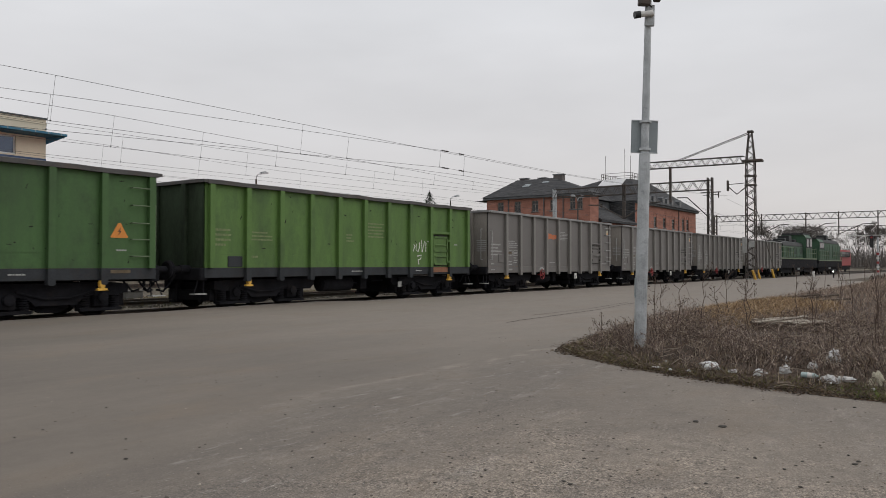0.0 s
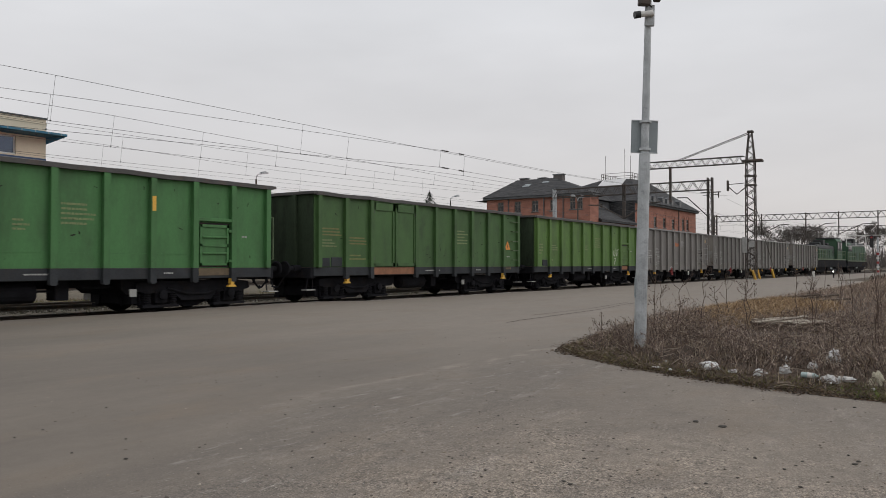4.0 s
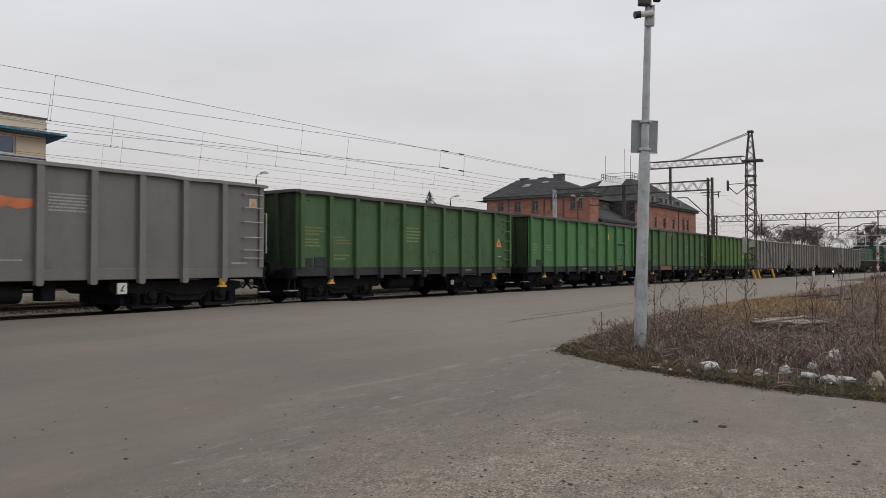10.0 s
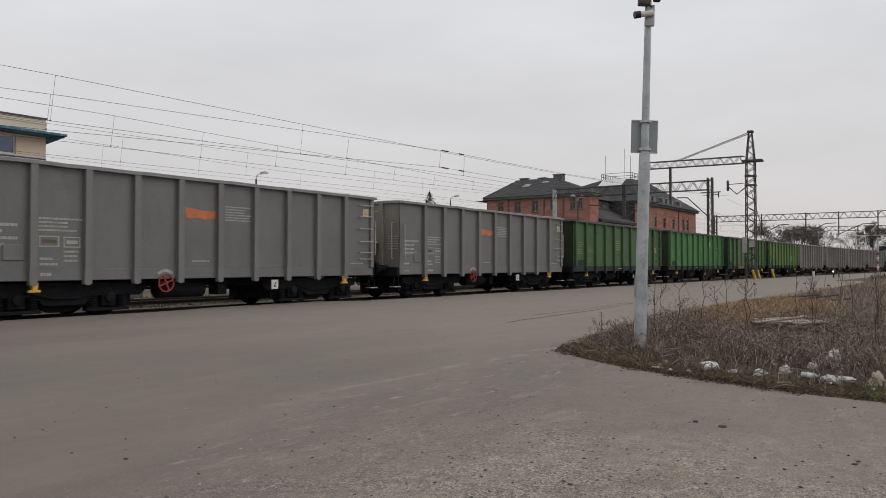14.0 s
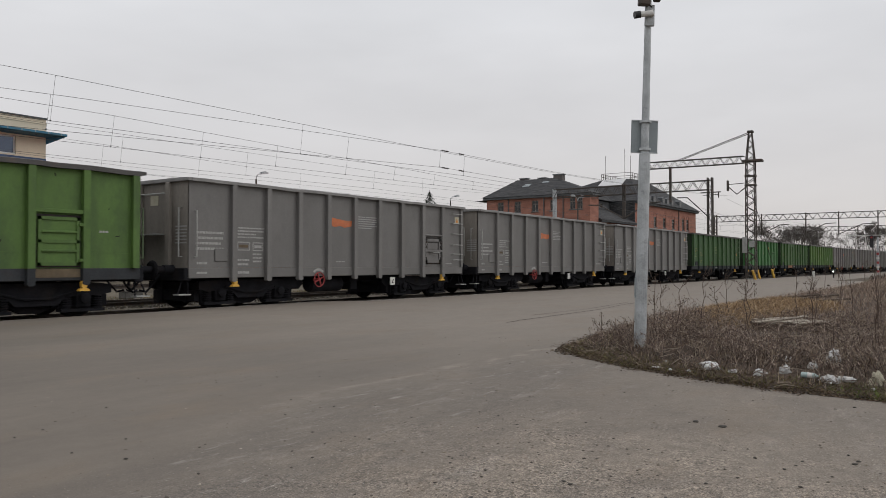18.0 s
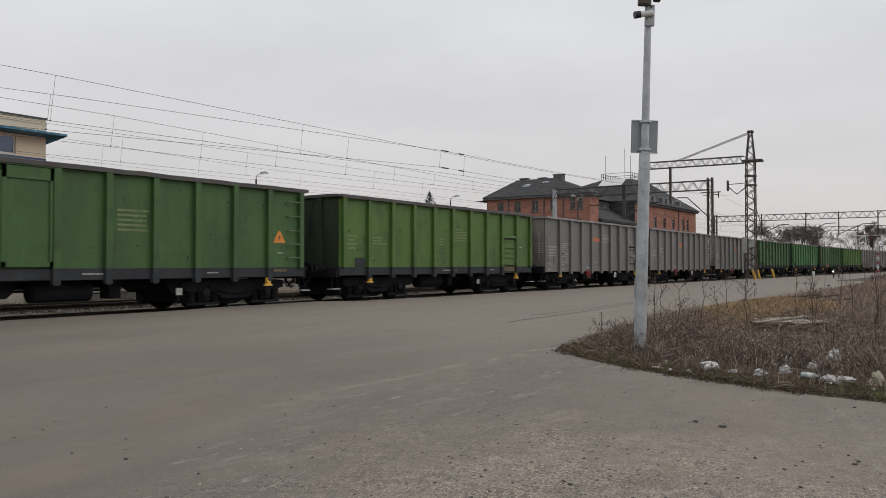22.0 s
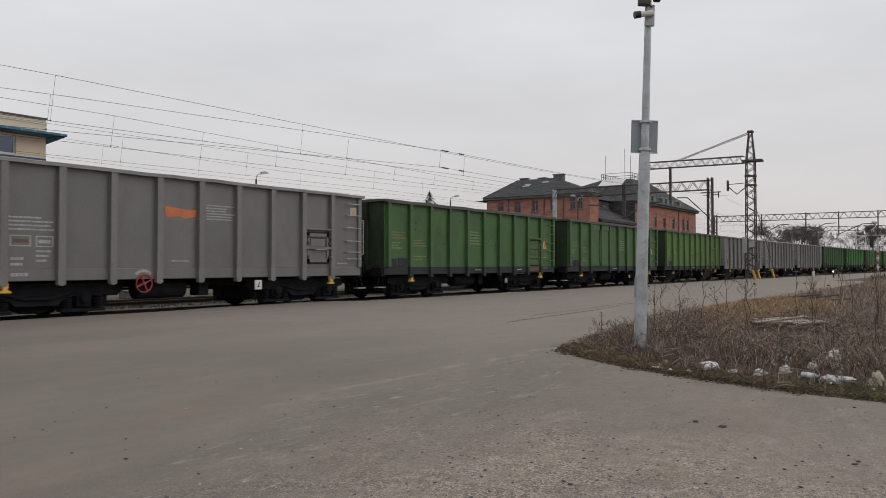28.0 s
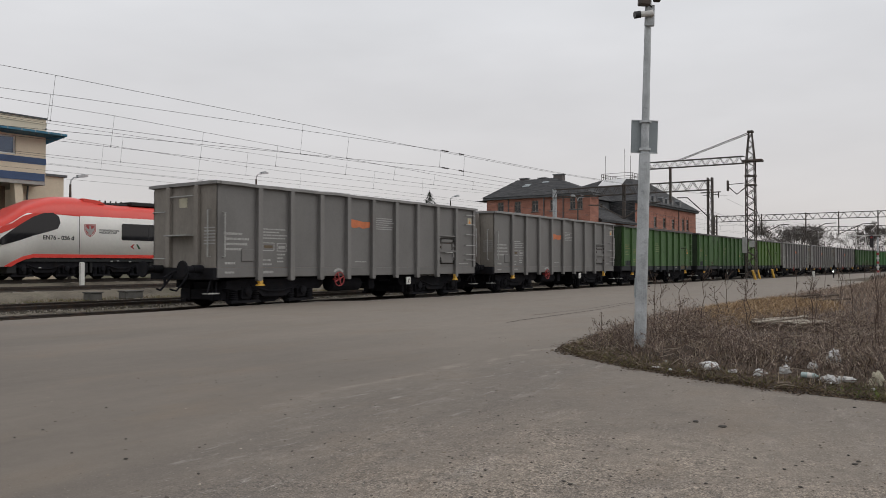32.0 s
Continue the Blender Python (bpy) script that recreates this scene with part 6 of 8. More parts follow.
# ---- overhead line masts and gantries ----


def lattice_beam(p0, p1, depth, width, panels, bm=None, chord=0.07, lace=0.045):
    """A four-chord lattice girder between two points, with zigzag lacing."""
    bm = bm or bmesh.new()
    a, b = Vector(p0), Vector(p1)
    d = (b - a).normalized()
    up = Vector((0, 0, 1)) if abs(d.z) < 0.9 else Vector((0, 1, 0))
    side = d.cross(up).normalized()
    up = side.cross(d).normalized()
    c = [(s * width / 2, t * depth / 2) for s in (-1, 1) for t in (-1, 1)]
    for s, t in c:
        o = side * s + up * t
        bar(a + o, b + o, chord, bm)
    for i in range(panels):
        q0, q1 = a.lerp(b, i / panels), a.lerp(b, (i + 1) / panels)
        k = 1 if i % 2 else -1
        for s in (-1, 1):
            bar(q0 + side * (s * width / 2) + up * (k * depth / 2), q1 + side * (s * width / 2) - up * (k * depth / 2), lace, bm)
        for t in (-1, 1):
            bar(q0 + up * (t * depth / 2) + side * (k * width / 2), q1 + up * (t * depth / 2) - side * (k * width / 2), lace, bm)
    return bm


def insulator(p0, p1, n, bm):
    """A ribbed insulator in one piece: sheds on a thin core."""
    a, b = Vector(p0), Vector(p1)
    pts, rad = [a], [0.02]
    for i in range(n):
        for k, r in ((0.2, 0.018), (0.45, 0.036), (0.7, 0.036), (0.85, 0.018)):
            pts.append(a.lerp(b, (i + k) / n))
            rad.append(r)
    return tube(pts + [b], rad + [0.02], bm, 8)


MX, MY = 62.8, -3.3
mast = thing("lattice_mast", "tall dark lattice overhead line mast with a cross boom", "overhead mast")
for s in (-1, 1):
    for t in (-1, 1):
        lg = tube([(MX + s * 0.30, MY + t * 0.36, 0), (MX + s * 0.25, MY + t * 0.31, 9.2), (MX + s * 0.10, MY + t * 0.11, 11.5)], 0.05, None, 4)
        part("leg", lg, M["lattice"], mast)
lc = bmesh.new()
n = 26
for i in range(n):
    z0, z1 = 11.4 * i / n, 11.4 * (i + 1) / n

    def half(z):
        return (0.30 - 0.05 * z / 9.2, 0.36 - 0.05 * z / 9.2) if z < 9.2 else (0.25 - 0.15 * (z - 9.2) / 2.3, 0.31 - 0.20 * (z - 9.2) / 2.3)
    (ax, ay), (bx, by) = half(z0), half(z1)
    k = 1 if i % 2 else -1
    for s in (-1, 1):
        bar((MX + s * ax, MY + k * ay, z0), (MX + s * bx, MY - k * by, z1), 0.05, lc)
        bar((MX + k * ax, MY + s * ay, z0), (MX - k * bx, MY + s * by, z1), 0.05, lc)
part("lacing", lc, M["lattice"], mast)
part("mast_head", box(MX - 0.2, MX + 0.2, MY - 0.22, MY + 0.22, 11.45, 11.62, None, 0.03), M["lattice"], mast)
part("collar", box(MX - 0.35, MX + 0.35, MY - 0.9, MY + 0.6, 9.15, 9.33, None, 0.03), M["lattice"], mast)
boom = part("boom", lattice_beam((MX, MY + 0.5, 9.38), (MX, 5.3, 9.45), 0.55, 0.4, 22, None, 0.06, 0.035), M["lattice"], mast, "horizontal lattice boom")
part("stay", tube([(MX, MY + 0.1, 11.5), (MX, 2.4, 9.75)], 0.03, None, 5), M["lattice"], mast)
part("stay", tube([(MX - 0.15, MY + 0.1, 11.35), (MX - 0.15, 2.0, 9.75)], 0.03, None, 5), M["lattice"], mast)
part("drop_post", box(MX - 0.09, MX + 0.09, 2.95, 3.13, 6.3, 9.2, None, 0.02), M["lattice"], boom, "hanging drop post")
part("bracket", tube([(MX, MY + 0.3, 7.27), (MX, MY + 1.04, 6.70), (MX, MY + 1.73, 7.35)], 0.045, None, 6), M["lattice"], mast)
part("bracket", bar((MX, MY + 0.3, 7.55), (MX, MY + 1.73, 7.5), 0.05), M["lattice"], mast)
part("insulator", insulator((MX, MY + 1.1, 6.75), (MX, MY + 1.6, 7.25), 5, bmesh.new()), M["ceramic"], mast, "brown ribbed insulator")
part("weight_stack", box(MX - 0.1, MX + 0.1, MY + 1.65, MY + 1.81, 6.98, 7.82, None, 0.03), M["lattice"], mast)
part("clamp", box(MX - 0.33, MX + 0.33, MY - 0.4, MY + 0.4, 8.0, 8.12), M["lattice"], mast)
part("clamp", box(MX - 0.33, MX + 0.33, MY - 0.4, MY + 0.4, 7.3, 7.4), M["lattice"], mast)
part("notice_board", box(MX - 0.40, MX - 0.36, MY + 0.22, MY + 0.58, 2.05, 3.3, None, 0.01), M["white_text"], mast, "pale sheet metal board on the mast")
part("notice_board", box(MX - 0.36, MX - 0.33, MY - 0.33, MY + 0.08, 2.5, 3.0, None, 0.01), M["white_text"], mast)
part("foot", box(MX - 0.5, MX + 0.5, MY - 0.5, MY + 0.5, -0.2, 0.05, None, 0.03), M["concrete"], mast)
part("guy_wire", tube([(MX, MY, 7.0), (MX + 6.5, MY - 0.5, 0)], 0.025, None, 5), M["lattice"], mast)
for x, y, lean in ((62.0, -3.78, -20), (65.5, -3.32, -20), (73.4, -2.75, -18)):
    gp = thing("guard_post", "leaning yellow painted steel guard post", "bollard", pose(x, y, 0, 0, 0, 0) @ pose(0, 0, 0, 0, lean, -35), group="yellow guard posts")
    part("post", box(-0.08, 0.08, -0.08, 0.08, -0.05, 0.74, None, 0.02), M["yellow"], gp)
    part("cap", box(-0.085, 0.085, -0.085, 0.085, 0.74, 0.76), M["yellow"], gp)


def portal(x, y0, y1, z, depth, panels, drops, label, end_posts=(True, True)):
    g = thing("catenary_gantry", label, "gantry", group="catenary gantries")
    beam = part("beam", lattice_beam((x, y0, z - depth / 2), (x, y1, z - depth / 2), depth, 0.5, panels, None, 0.075, 0.042), M["lattice"], g)
    for y, on in ((y0, end_posts[0]), (y1, end_posts[1])):
        if on:
            if y == 18.0:
                part("post", box(x - 0.17, x + 0.17, y - 0.17, y + 0.17, GROUND_Z, z + 0.1, None, 0.02), M["galvanised"], g, "pale tubular steel post")
            else:
                part("post", lattice_beam((x, y, GROUND_Z), (x, y, z + 0.25), 0.4, 0.4, 18, None, 0.09, 0.05), M["lattice"], g)
            part("foot", box(x - 0.6, x + 0.6, y - 0.6, y + 0.6, GROUND_Z - 0.1, GROUND_Z + 0.2), M["concrete"], g)
    for y, zb, arm in drops:
        d = part("drop_post", box(x - 0.07, x + 0.07, y - 0.07, y + 0.07, zb, z + 0.15), M["lattice"], g)
        part("arm", tube([(x - 0.1, y, zb + 0.1), (x - 0.1, y + arm, zb + 1.45), (x - 0.1, y + arm * 1.5, zb + 1.5)], 0.06, None, 6), M["lattice"], d)
        part("insulator", insulator((x - 0.1, y + arm * 0.25, zb + 0.45), (x - 0.1, y + arm * 0.5, zb + 0.8), 4, bmesh.new()), M["ceramic"], d)
    return g


portal(71.4, 2.25, 18.0, 8.85, 0.85, 30, [(10.6, 5.6, 2.4), (10.4, 5.6, -2.4)], "dark steel lattice gantry over the station tracks")
pb = thing("mast_bracket", "steel cantilever bracket with brown insulators", "cantilever")
part("arm", tube([(71.4, 2.3, 5.4), (71.4, 4.33, 7.37), (71.4, 5.3, 7.40)], 0.055, None, 6), M["lattice"], pb)
part("insulator", insulator((71.4, 2.9, 7.5), (71.4, 1.5, 7.55), 7, bmesh.new()), M["ceramic"], pb)
part("upper_arm", tube([(71.4, 3.1, 7.75), (71.4, 1.3, 7.75)], 0.05, None, 6), M["lattice"], pb)
part("hanger", bar((71.4, 1.5, 7.2), (71.4, 1.5, 7.75), 0.08), M["lattice"], pb)
portal(122.0, 15.8, -16.5, 8.6, 0.85, 56, [(2.9, 5.6, -2.6), (-1.4, 5.4, -3.0), (-6.3, 5.0, -2.6), (9.0, 5.6, -2.6)], "long dark lattice gantry across the far tracks")
portal(172.0, 12.0, -22.0, 8.8, 0.85, 56, [(2.0, 5.6, -2.6), (-6.0, 5.4, -3.0)], "far lattice gantry across the tracks")

# ---- overhead wires ----
CATS = [((11.82, 4.5), (30.56, 2.26), 5.4, 6.78, 6.34, (11.9, 21.0, 30.6), 0.8),
        ((13.2, 5.88), (27.34, 1.31), 5.4, 6.53, 6.14, (12.6, 22.9, 27.3), 0.2),
        ((15.78, 7.72), (36.74, 5.51), 5.4, 6.55, 5.84, (15.8, 19.4, 23.0, 27.0, 30.2, 33.2, 36.5), 4.5),
        ((20.11, 13.95), (36.03, 12.43), 5.8, 7.08, 6.87, (20.1, 26.8, 36.0, 41.0), 12.6),
        ((22.2, 18.87), (31.48, 18.8), 6.0, 7.32, 7.15, (22.1, 28.0, 36.0), 18.7)]
for (ax, ay), (bx, by), zc, m0, m1, drops, goal in CATS:
    cat = thing("catenary_wires", "thin dark overhead contact and carrier wires", "overhead wire", group="overhead wires")
    k = (by - ay) / (bx - ax)

    def wy(x):
        return ay + k * (x - ax) if x < bx else by + (goal - by) * (x - bx) / (71.4 - bx)

    def wm(x):
        lin = m0 + (m1 - m0) * (x - ax) / (bx - ax)
        if x > bx:
            return m1 + 0.0006 * (x - bx) ** 2
        if x < ax:
            return m0 + 0.012 * (ax - x)
        return lin
    xs = [-45, -20, -5, ax, (ax + bx) / 2, bx, 38, 46, 55, 63, 71.4]
    xs = sorted({x for x in xs if x <= ax or x >= bx or x == (ax + bx) / 2})
    part("contact_wire", tube([(x, wy(x), zc) for x in xs], 0.0078, None, 4), M["wire"], cat)
    part("carrier_wire", tube([(x, wy(x), wm(x)) for x in xs], 0.0078, None, 4), M["wire"], cat)
    for x in drops:
        part("dropper", tube([(x + 0.08, wy(x), wm(x)), (x - 0.06, wy(x), zc)], 0.0045, None, 4), M["wire"], cat)
        part("clip", box(x - 0.08, x - 0.04, wy(x) - 0.012, wy(x) + 0.012, zc - 0.015, zc + 0.03), M["wire"], cat)
    if abs(ay - 5.88) < 0.01:
        for z in (6.15, 5.4):
            part("insulator", insulator((27.4, wy(27.4), z), (27.9, wy(27.9), z), 4, bmesh.new()), M["ceramic"], cat)
            part("insulator", insulator((28.7, wy(28.7), z), (29.1, wy(29.1), z), 3, bmesh.new()), M["ceramic"], cat)
for k, (y, z, dz) in enumerate(((27.5, 6.6, 1.2), (31.0, 6.6, 1.3))):
    cat = thing("catenary_wires", "thin dark overhead contact and carrier wires", "overhead wire", group="overhead wires")
    part("contact_wire", tube([(-30, y, z), (100, y - 3, z)], 0.0078, None, 4), M["wire"], cat)
    part("carrier_wire", tube([(-30, y, z + dz), (30, y - 1, z + dz - 0.4), (100, y - 3, z + dz)], 0.0078, None, 4), M["wire"], cat)

for y0, z0 in ((0.8, 5.6), (4.6, 5.6), (10.6, 5.7), (12.7, 5.8)):
    cat = thing("catenary_wires", "thin dark overhead contact and carrier wires", "overhead wire", group="overhead wires")
    xs = [71.4 + 50.6 * k / 8 for k in range(9)]
    part("contact_wire", tube([(x, track_y(x, y0), z0) for x in xs], 0.009, None, 4), M["wire"], cat)
    part("carrier_wire", tube([(x, track_y(x, y0), z0 + 0.55 + 0.95 * ((x - 96.7) / 25.3) ** 2) for x in xs], 0.009, None, 4), M["wire"], cat)
    for x in xs[1:-1:2]:
        part("dropper", tube([(x, track_y(x, y0), z0 + 0.55 + 0.95 * ((x - 96.7) / 25.3) ** 2), (x, track_y(x, y0), z0)], 0.006, None, 4), M["wire"], cat)

# ---- steel post with back of a sign and two cameras ----
pole = thing("camera_pole", "galvanised steel pole with blank sign back and cameras", "pole", pose(9.66, -14.32, 0) @ pose(0, 0, 0, 0, 0, -55) @ pose(0, 0, 0, 0, 1.75, 0))
part("shaft", tube([(0, 0, -0.1), (0, 0, 2.60), (0, 0, 2.62), (0, 0, 5.2)], [0.080, 0.072, 0.052, 0.038], None, 18), M["galvanised"], pole)
part("access_cap", box(-0.085, -0.06, -0.03, 0.03, 0.72, 0.98, None, 0.01), M["grey_metal"], pole)
part("sign_back", box(-0.165, 0.185, 0.07, 0.085, 2.62, 3.055, None, 0.004), M["grey_metal"], pole, "grey metal back of a traffic sign")
for z in (2.66, 3.02):
    part("clamp_band", disc_lathe([(0, 0.075), (0.03, 0.075)], z - 0.015, None, 16, "z"), M["galvanised"], pole)
part("sign_edge", box(-0.165, 0.185, 0.058, 0.07, 2.62, 2.632, box(-0.165, 0.185, 0.058, 0.07, 3.043, 3.055)), M["galvanised"], pole)
bp_ = part("camera_bracket", box(-0.06, 0.065, -0.085, -0.045, 4.26, 4.54, None, 0.008), M["galvanised"], pole)
cm = part("security_camera", tube([(-0.15, -0.16, 4.38), (0.02, -0.14, 4.41)], 0.038, None, 14), M["white"], pole, "white bullet camera with a black front")
part("lens_hood", tube([(-0.22, -0.165, 4.367), (-0.145, -0.16, 4.381)], 0.046, None, 14), M["black"], cm)
part("camera_arm", tube([(0.0, -0.14, 4.44), (0.03, -0.1, 4.40), (0.02, -0.06, 4.38)], 0.025, None, 8), M["white"], cm)
fl = part("floodlight", box(-0.17, -0.02, -0.2, -0.1, 4.50, 4.66, None, 0.012), M["lattice"], pole, "dark finned floodlight")
part("floodlight", box(0.03, 0.12, -0.2, -0.1, 4.56, 4.72, None, 0.012), M["lattice"], pole)
part("cable", tube([(-0.05, -0.1, 4.62), (-0.02, -0.13, 4.52), (0.02, -0.1, 4.5)], 0.008, None, 5), M["black"], pole)

# ---- signals and far things ----
sg = thing("light_signal", "tall railway light signal with a white cage", "railway signal", pose(100, -8.35, 0))
part("post", tube([(0, 0, -0.2), (0, 0, 4.3)], 0.09, None, 8), M["galvanised"], sg)
part("signal_head", box(-0.12, 0.12, 0.40, 0.82, 3.1, 4.5, None, 0.04), M["black"], sg)
part("lamp", tube([(-0.14, 0.61, 4.25), (-0.12, 0.61, 4.25)], 0.11, None, 10), M["red"], sg)
cg = bmesh.new()
for a, b in (((0, -2.0, 3.3), (0, 3.2, 3.3)), ((0, -2.0, 4.5), (0, 3.2, 4.5)), ((0, -2.0, 3.3), (0, -2.0, 4.5)), ((0, 3.2, 3.3), (0, 3.2, 4.5)), ((0, 1.2, 3.3), (0, 1.2, 4.5)), ((0, 2.2, 3.3), (0, 2.2, 4.5)), ((0, -1.0, 3.3), (0, -1.0, 4.5))):
    bar(a, b, 0.07, cg)
part("cage", cg, M["white"], sg)
for i in range(5):
    part("band", box(-0.13, 0.13, -0.13, 0.13, 0.25 + i * 0.5, 0.5 + i * 0.5), M["white"] if i % 2 else M["red"], sg)
sh = thing("ground_signal", "low ground signal with a lit white lamp", "railway signal", pose(74.5, -7.4, 0))
part("post", tube([(0, 0, 0), (0, 0, 0.4)], 0.06, None, 8), M["black"], sh)
part("housing", box(-0.1, 0.12, -0.16, 0.16, 0.36, 0.74, None, 0.03), M["black"], sh)
part("lens", tube([(-0.125, 0.0, 0.55), (-0.1, 0.0, 0.55)], 0.066, None, 12), M["lamp_white"], sh, "glowing white lens")
part("marker", box(-0.025, 0.025, -0.41, -0.36, 0.0, 1.3), M["lattice"], sh)
for x, y, h in ((80.0, -4.9, 0.5),):
    mp_ = thing("trackside_marker", "small white trackside marker post", "marker post", pose(x, y, 0), group="trackside markers")
    part("post", box(-0.07, 0.07, -0.12, 0.12, 0, h, None, 0.03), M["white"], mp_)
rc = thing("red_railcar", "parked red and white rail vehicle beyond the locomotives", "rail vehicle", pose(133.2, track_y(133.2, 2.8), 0, 0, 0, track_turn(133.2)))
part("body", prism([(-5, 1.0), (4.2, 1.0), (4.6, 2.0), (4.0, 3.4), (-4.6, 3.4)], "y", -1.2, 1.2), M["red"], rc)
part("white_front", box(-5.03, -5.0, -1.3, 1.3, 1.1, 2.3), M["white"], rc)
part("windscreen", box(-5.04, -5.0, -1.15, 1.15, 2.4, 3.2), M["train_glass"], rc)
part("side_window", box(-4.0, 3.0, -1.42, -1.4, 2.3, 3.1), M["train_glass"], rc)
part("underframe", box(-4.8, 4.2, -1.1, 1.1, 0.35, 1.0), M["bogie"], rc)
for x in (-3.2, 2.6):
    part("wheelset", WHEEL_MESH, None, rc).matrix_basis = pose(x, 0, 0.455)


def bare_tree(name, x, y, h, spread, seed, label, twigs=5, group=""):
    """A leafless tree: tapered trunk, forking limbs, a crown of fine twigs."""
    r = random.Random(seed)
    t = thing(name, label, "tree", pose(x, y, GROUND_Z), group=group)
    trunk, crown = bmesh.new(), bmesh.new()
    tv = [(0, 0, 0), (r.uniform(-.1, .1), r.uniform(-.1, .1), h * 0.15), (r.uniform(-.2, .2), r.uniform(-.2, .2), h * 0.32)]
    tube(tv, [h * 0.022, h * 0.018, h * 0.014], trunk, 7)

    def grow(p, d, length, rad, depth):
        q = p + d * length * 0.5 + Vector((r.uniform(-1, 1), r.uniform(-1, 1), r.uniform(-0.3, 1))) * length * 0.07
        e = q + (d + Vector((r.uniform(-1, 1), r.uniform(-1, 1), r.uniform(-0.2, 0.6))) * 0.22).normalized() * length * 0.5
        tube([p, q, e], [rad, rad * 0.8, rad * 0.55], trunk if depth < 2 else crown, 5 if depth < 2 else 3, False)
        if depth >= twigs:
            return
        for i in range(3 if depth < 2 else 4):
            base = p.lerp(e, r.uniform(0.45, 1.0)) if i else e
            nd = (d + Vector((r.uniform(-1, 1), r.uniform(-1, 1), r.uniform(-0.45, 0.7))) * 0.85 * spread).normalized()
            grow(base, nd, length * r.uniform(0.55, 0.8), max(0.012, rad * 0.48), depth + 1)
    for i in range(4):
        a = i * 1.7 + r.random()
        grow(Vector(tv[-1]) - Vector((0, 0, h * 0.04 * i)), Vector((math.cos(a) * 0.6 * spread, math.sin(a) * 0.6 * spread, 1)).normalized(), h * 0.25, h * 0.010, 0)
    part("trunk", trunk, M["bark"], t)
    part("crown", crown, M["bark"], t, "leafless crown of fine twigs")
    return t


for i, (x, y, h, s) in enumerate(((196, 22.5, 12.5, 1.15), (203, 18.0, 12.5, 1.1), (192, 15.5, 10.5, 1.1), (215, 16.0, 12.0, 1.1), (152, -2.6, 8.8, 0.8), (162, -7.0, 9.5, 0.9), (175, 42.0, 10.5, 1.0), (182, 39.0, 9.5, 1.0), (230, 9.0, 12.0, 1.0), (190, -8.5, 11.0, 1.0), (260, -8.0, 12.0, 1.1), (170, 30.0, 8.5, 1.1))):
    bare_tree("bare_tree", x, y, h, s, 3 + i, "leafless grey-brown tree beyond the station tracks", 6 if i in (0, 1, 2, 4, 5) else 5, group="bare trees")

sp = thing("spruce_tree", "narrow dark green spruce behind the platform", "tree", pose(107.2, 60, GROUND_Z))
part("trunk", tube([(0, 0, 0), (0, 0, 14.2)], [0.2, 0.03], None, 6), M["bark"], sp)
fo = bmesh.new()
r = random.Random(8)
for i in range(2200):
    z = 13.9 - 9 * (i / 2200) ** 0.8
    rad = (14.3 - z) * 0.6 * r.uniform(0.3, 1.0)
    a = r.uniform(0, 6.283)
    p = Vector((rad * math.cos(a), rad * math.sin(a), z - rad * 0.25))
    q = Vector((math.cos(a), math.sin(a), -0.25)) * 0.35
    s = Vector((-math.sin(a), math.cos(a), 0)) * 0.12
    fo.faces.new([fo.verts.new(p - q * 0.6 + s), fo.verts.new(p - q * 0.6 - s), fo.verts.new(p + q)])
part("crown", fo, M["spruce"], sp)

# ---- far wooded skyline: a rough low hedge of bare scrub ----
sk_v, sk_f = [], []
r = random.Random(21)
for i in range(34000):
    x, y = r.uniform(240, 420), r.uniform(-60, 120)
    h = (1.0 + 8.0 * r.random() ** 1.4) * (0.75 + 0.6 * noise.noise((x * 0.05, y * 0.05, 0)))
    a = r.uniform(0, 3.14)
    dx, dy = math.cos(a) * 0.06, math.sin(a) * 0.06
    lx, ly = r.uniform(-2, 2), r.uniform(-2, 2)
    k = len(sk_v)
    sk_v += [(x - dx, y - dy, GROUND_Z), (x + dx, y + dy, GROUND_Z), (x + lx + dx * 0.5, y + ly + dy * 0.5, h), (x + lx - dx * 0.5, y + ly - dy * 0.5, h)]
    sk_f.append((k, k + 1, k + 2, k + 3))
tagged(part("scrub", mesh_of("scrub", sk_v, sk_f, M["far_twigs"]), None), "distant leafless scrub along the horizon", "scrub", kind="stuff")

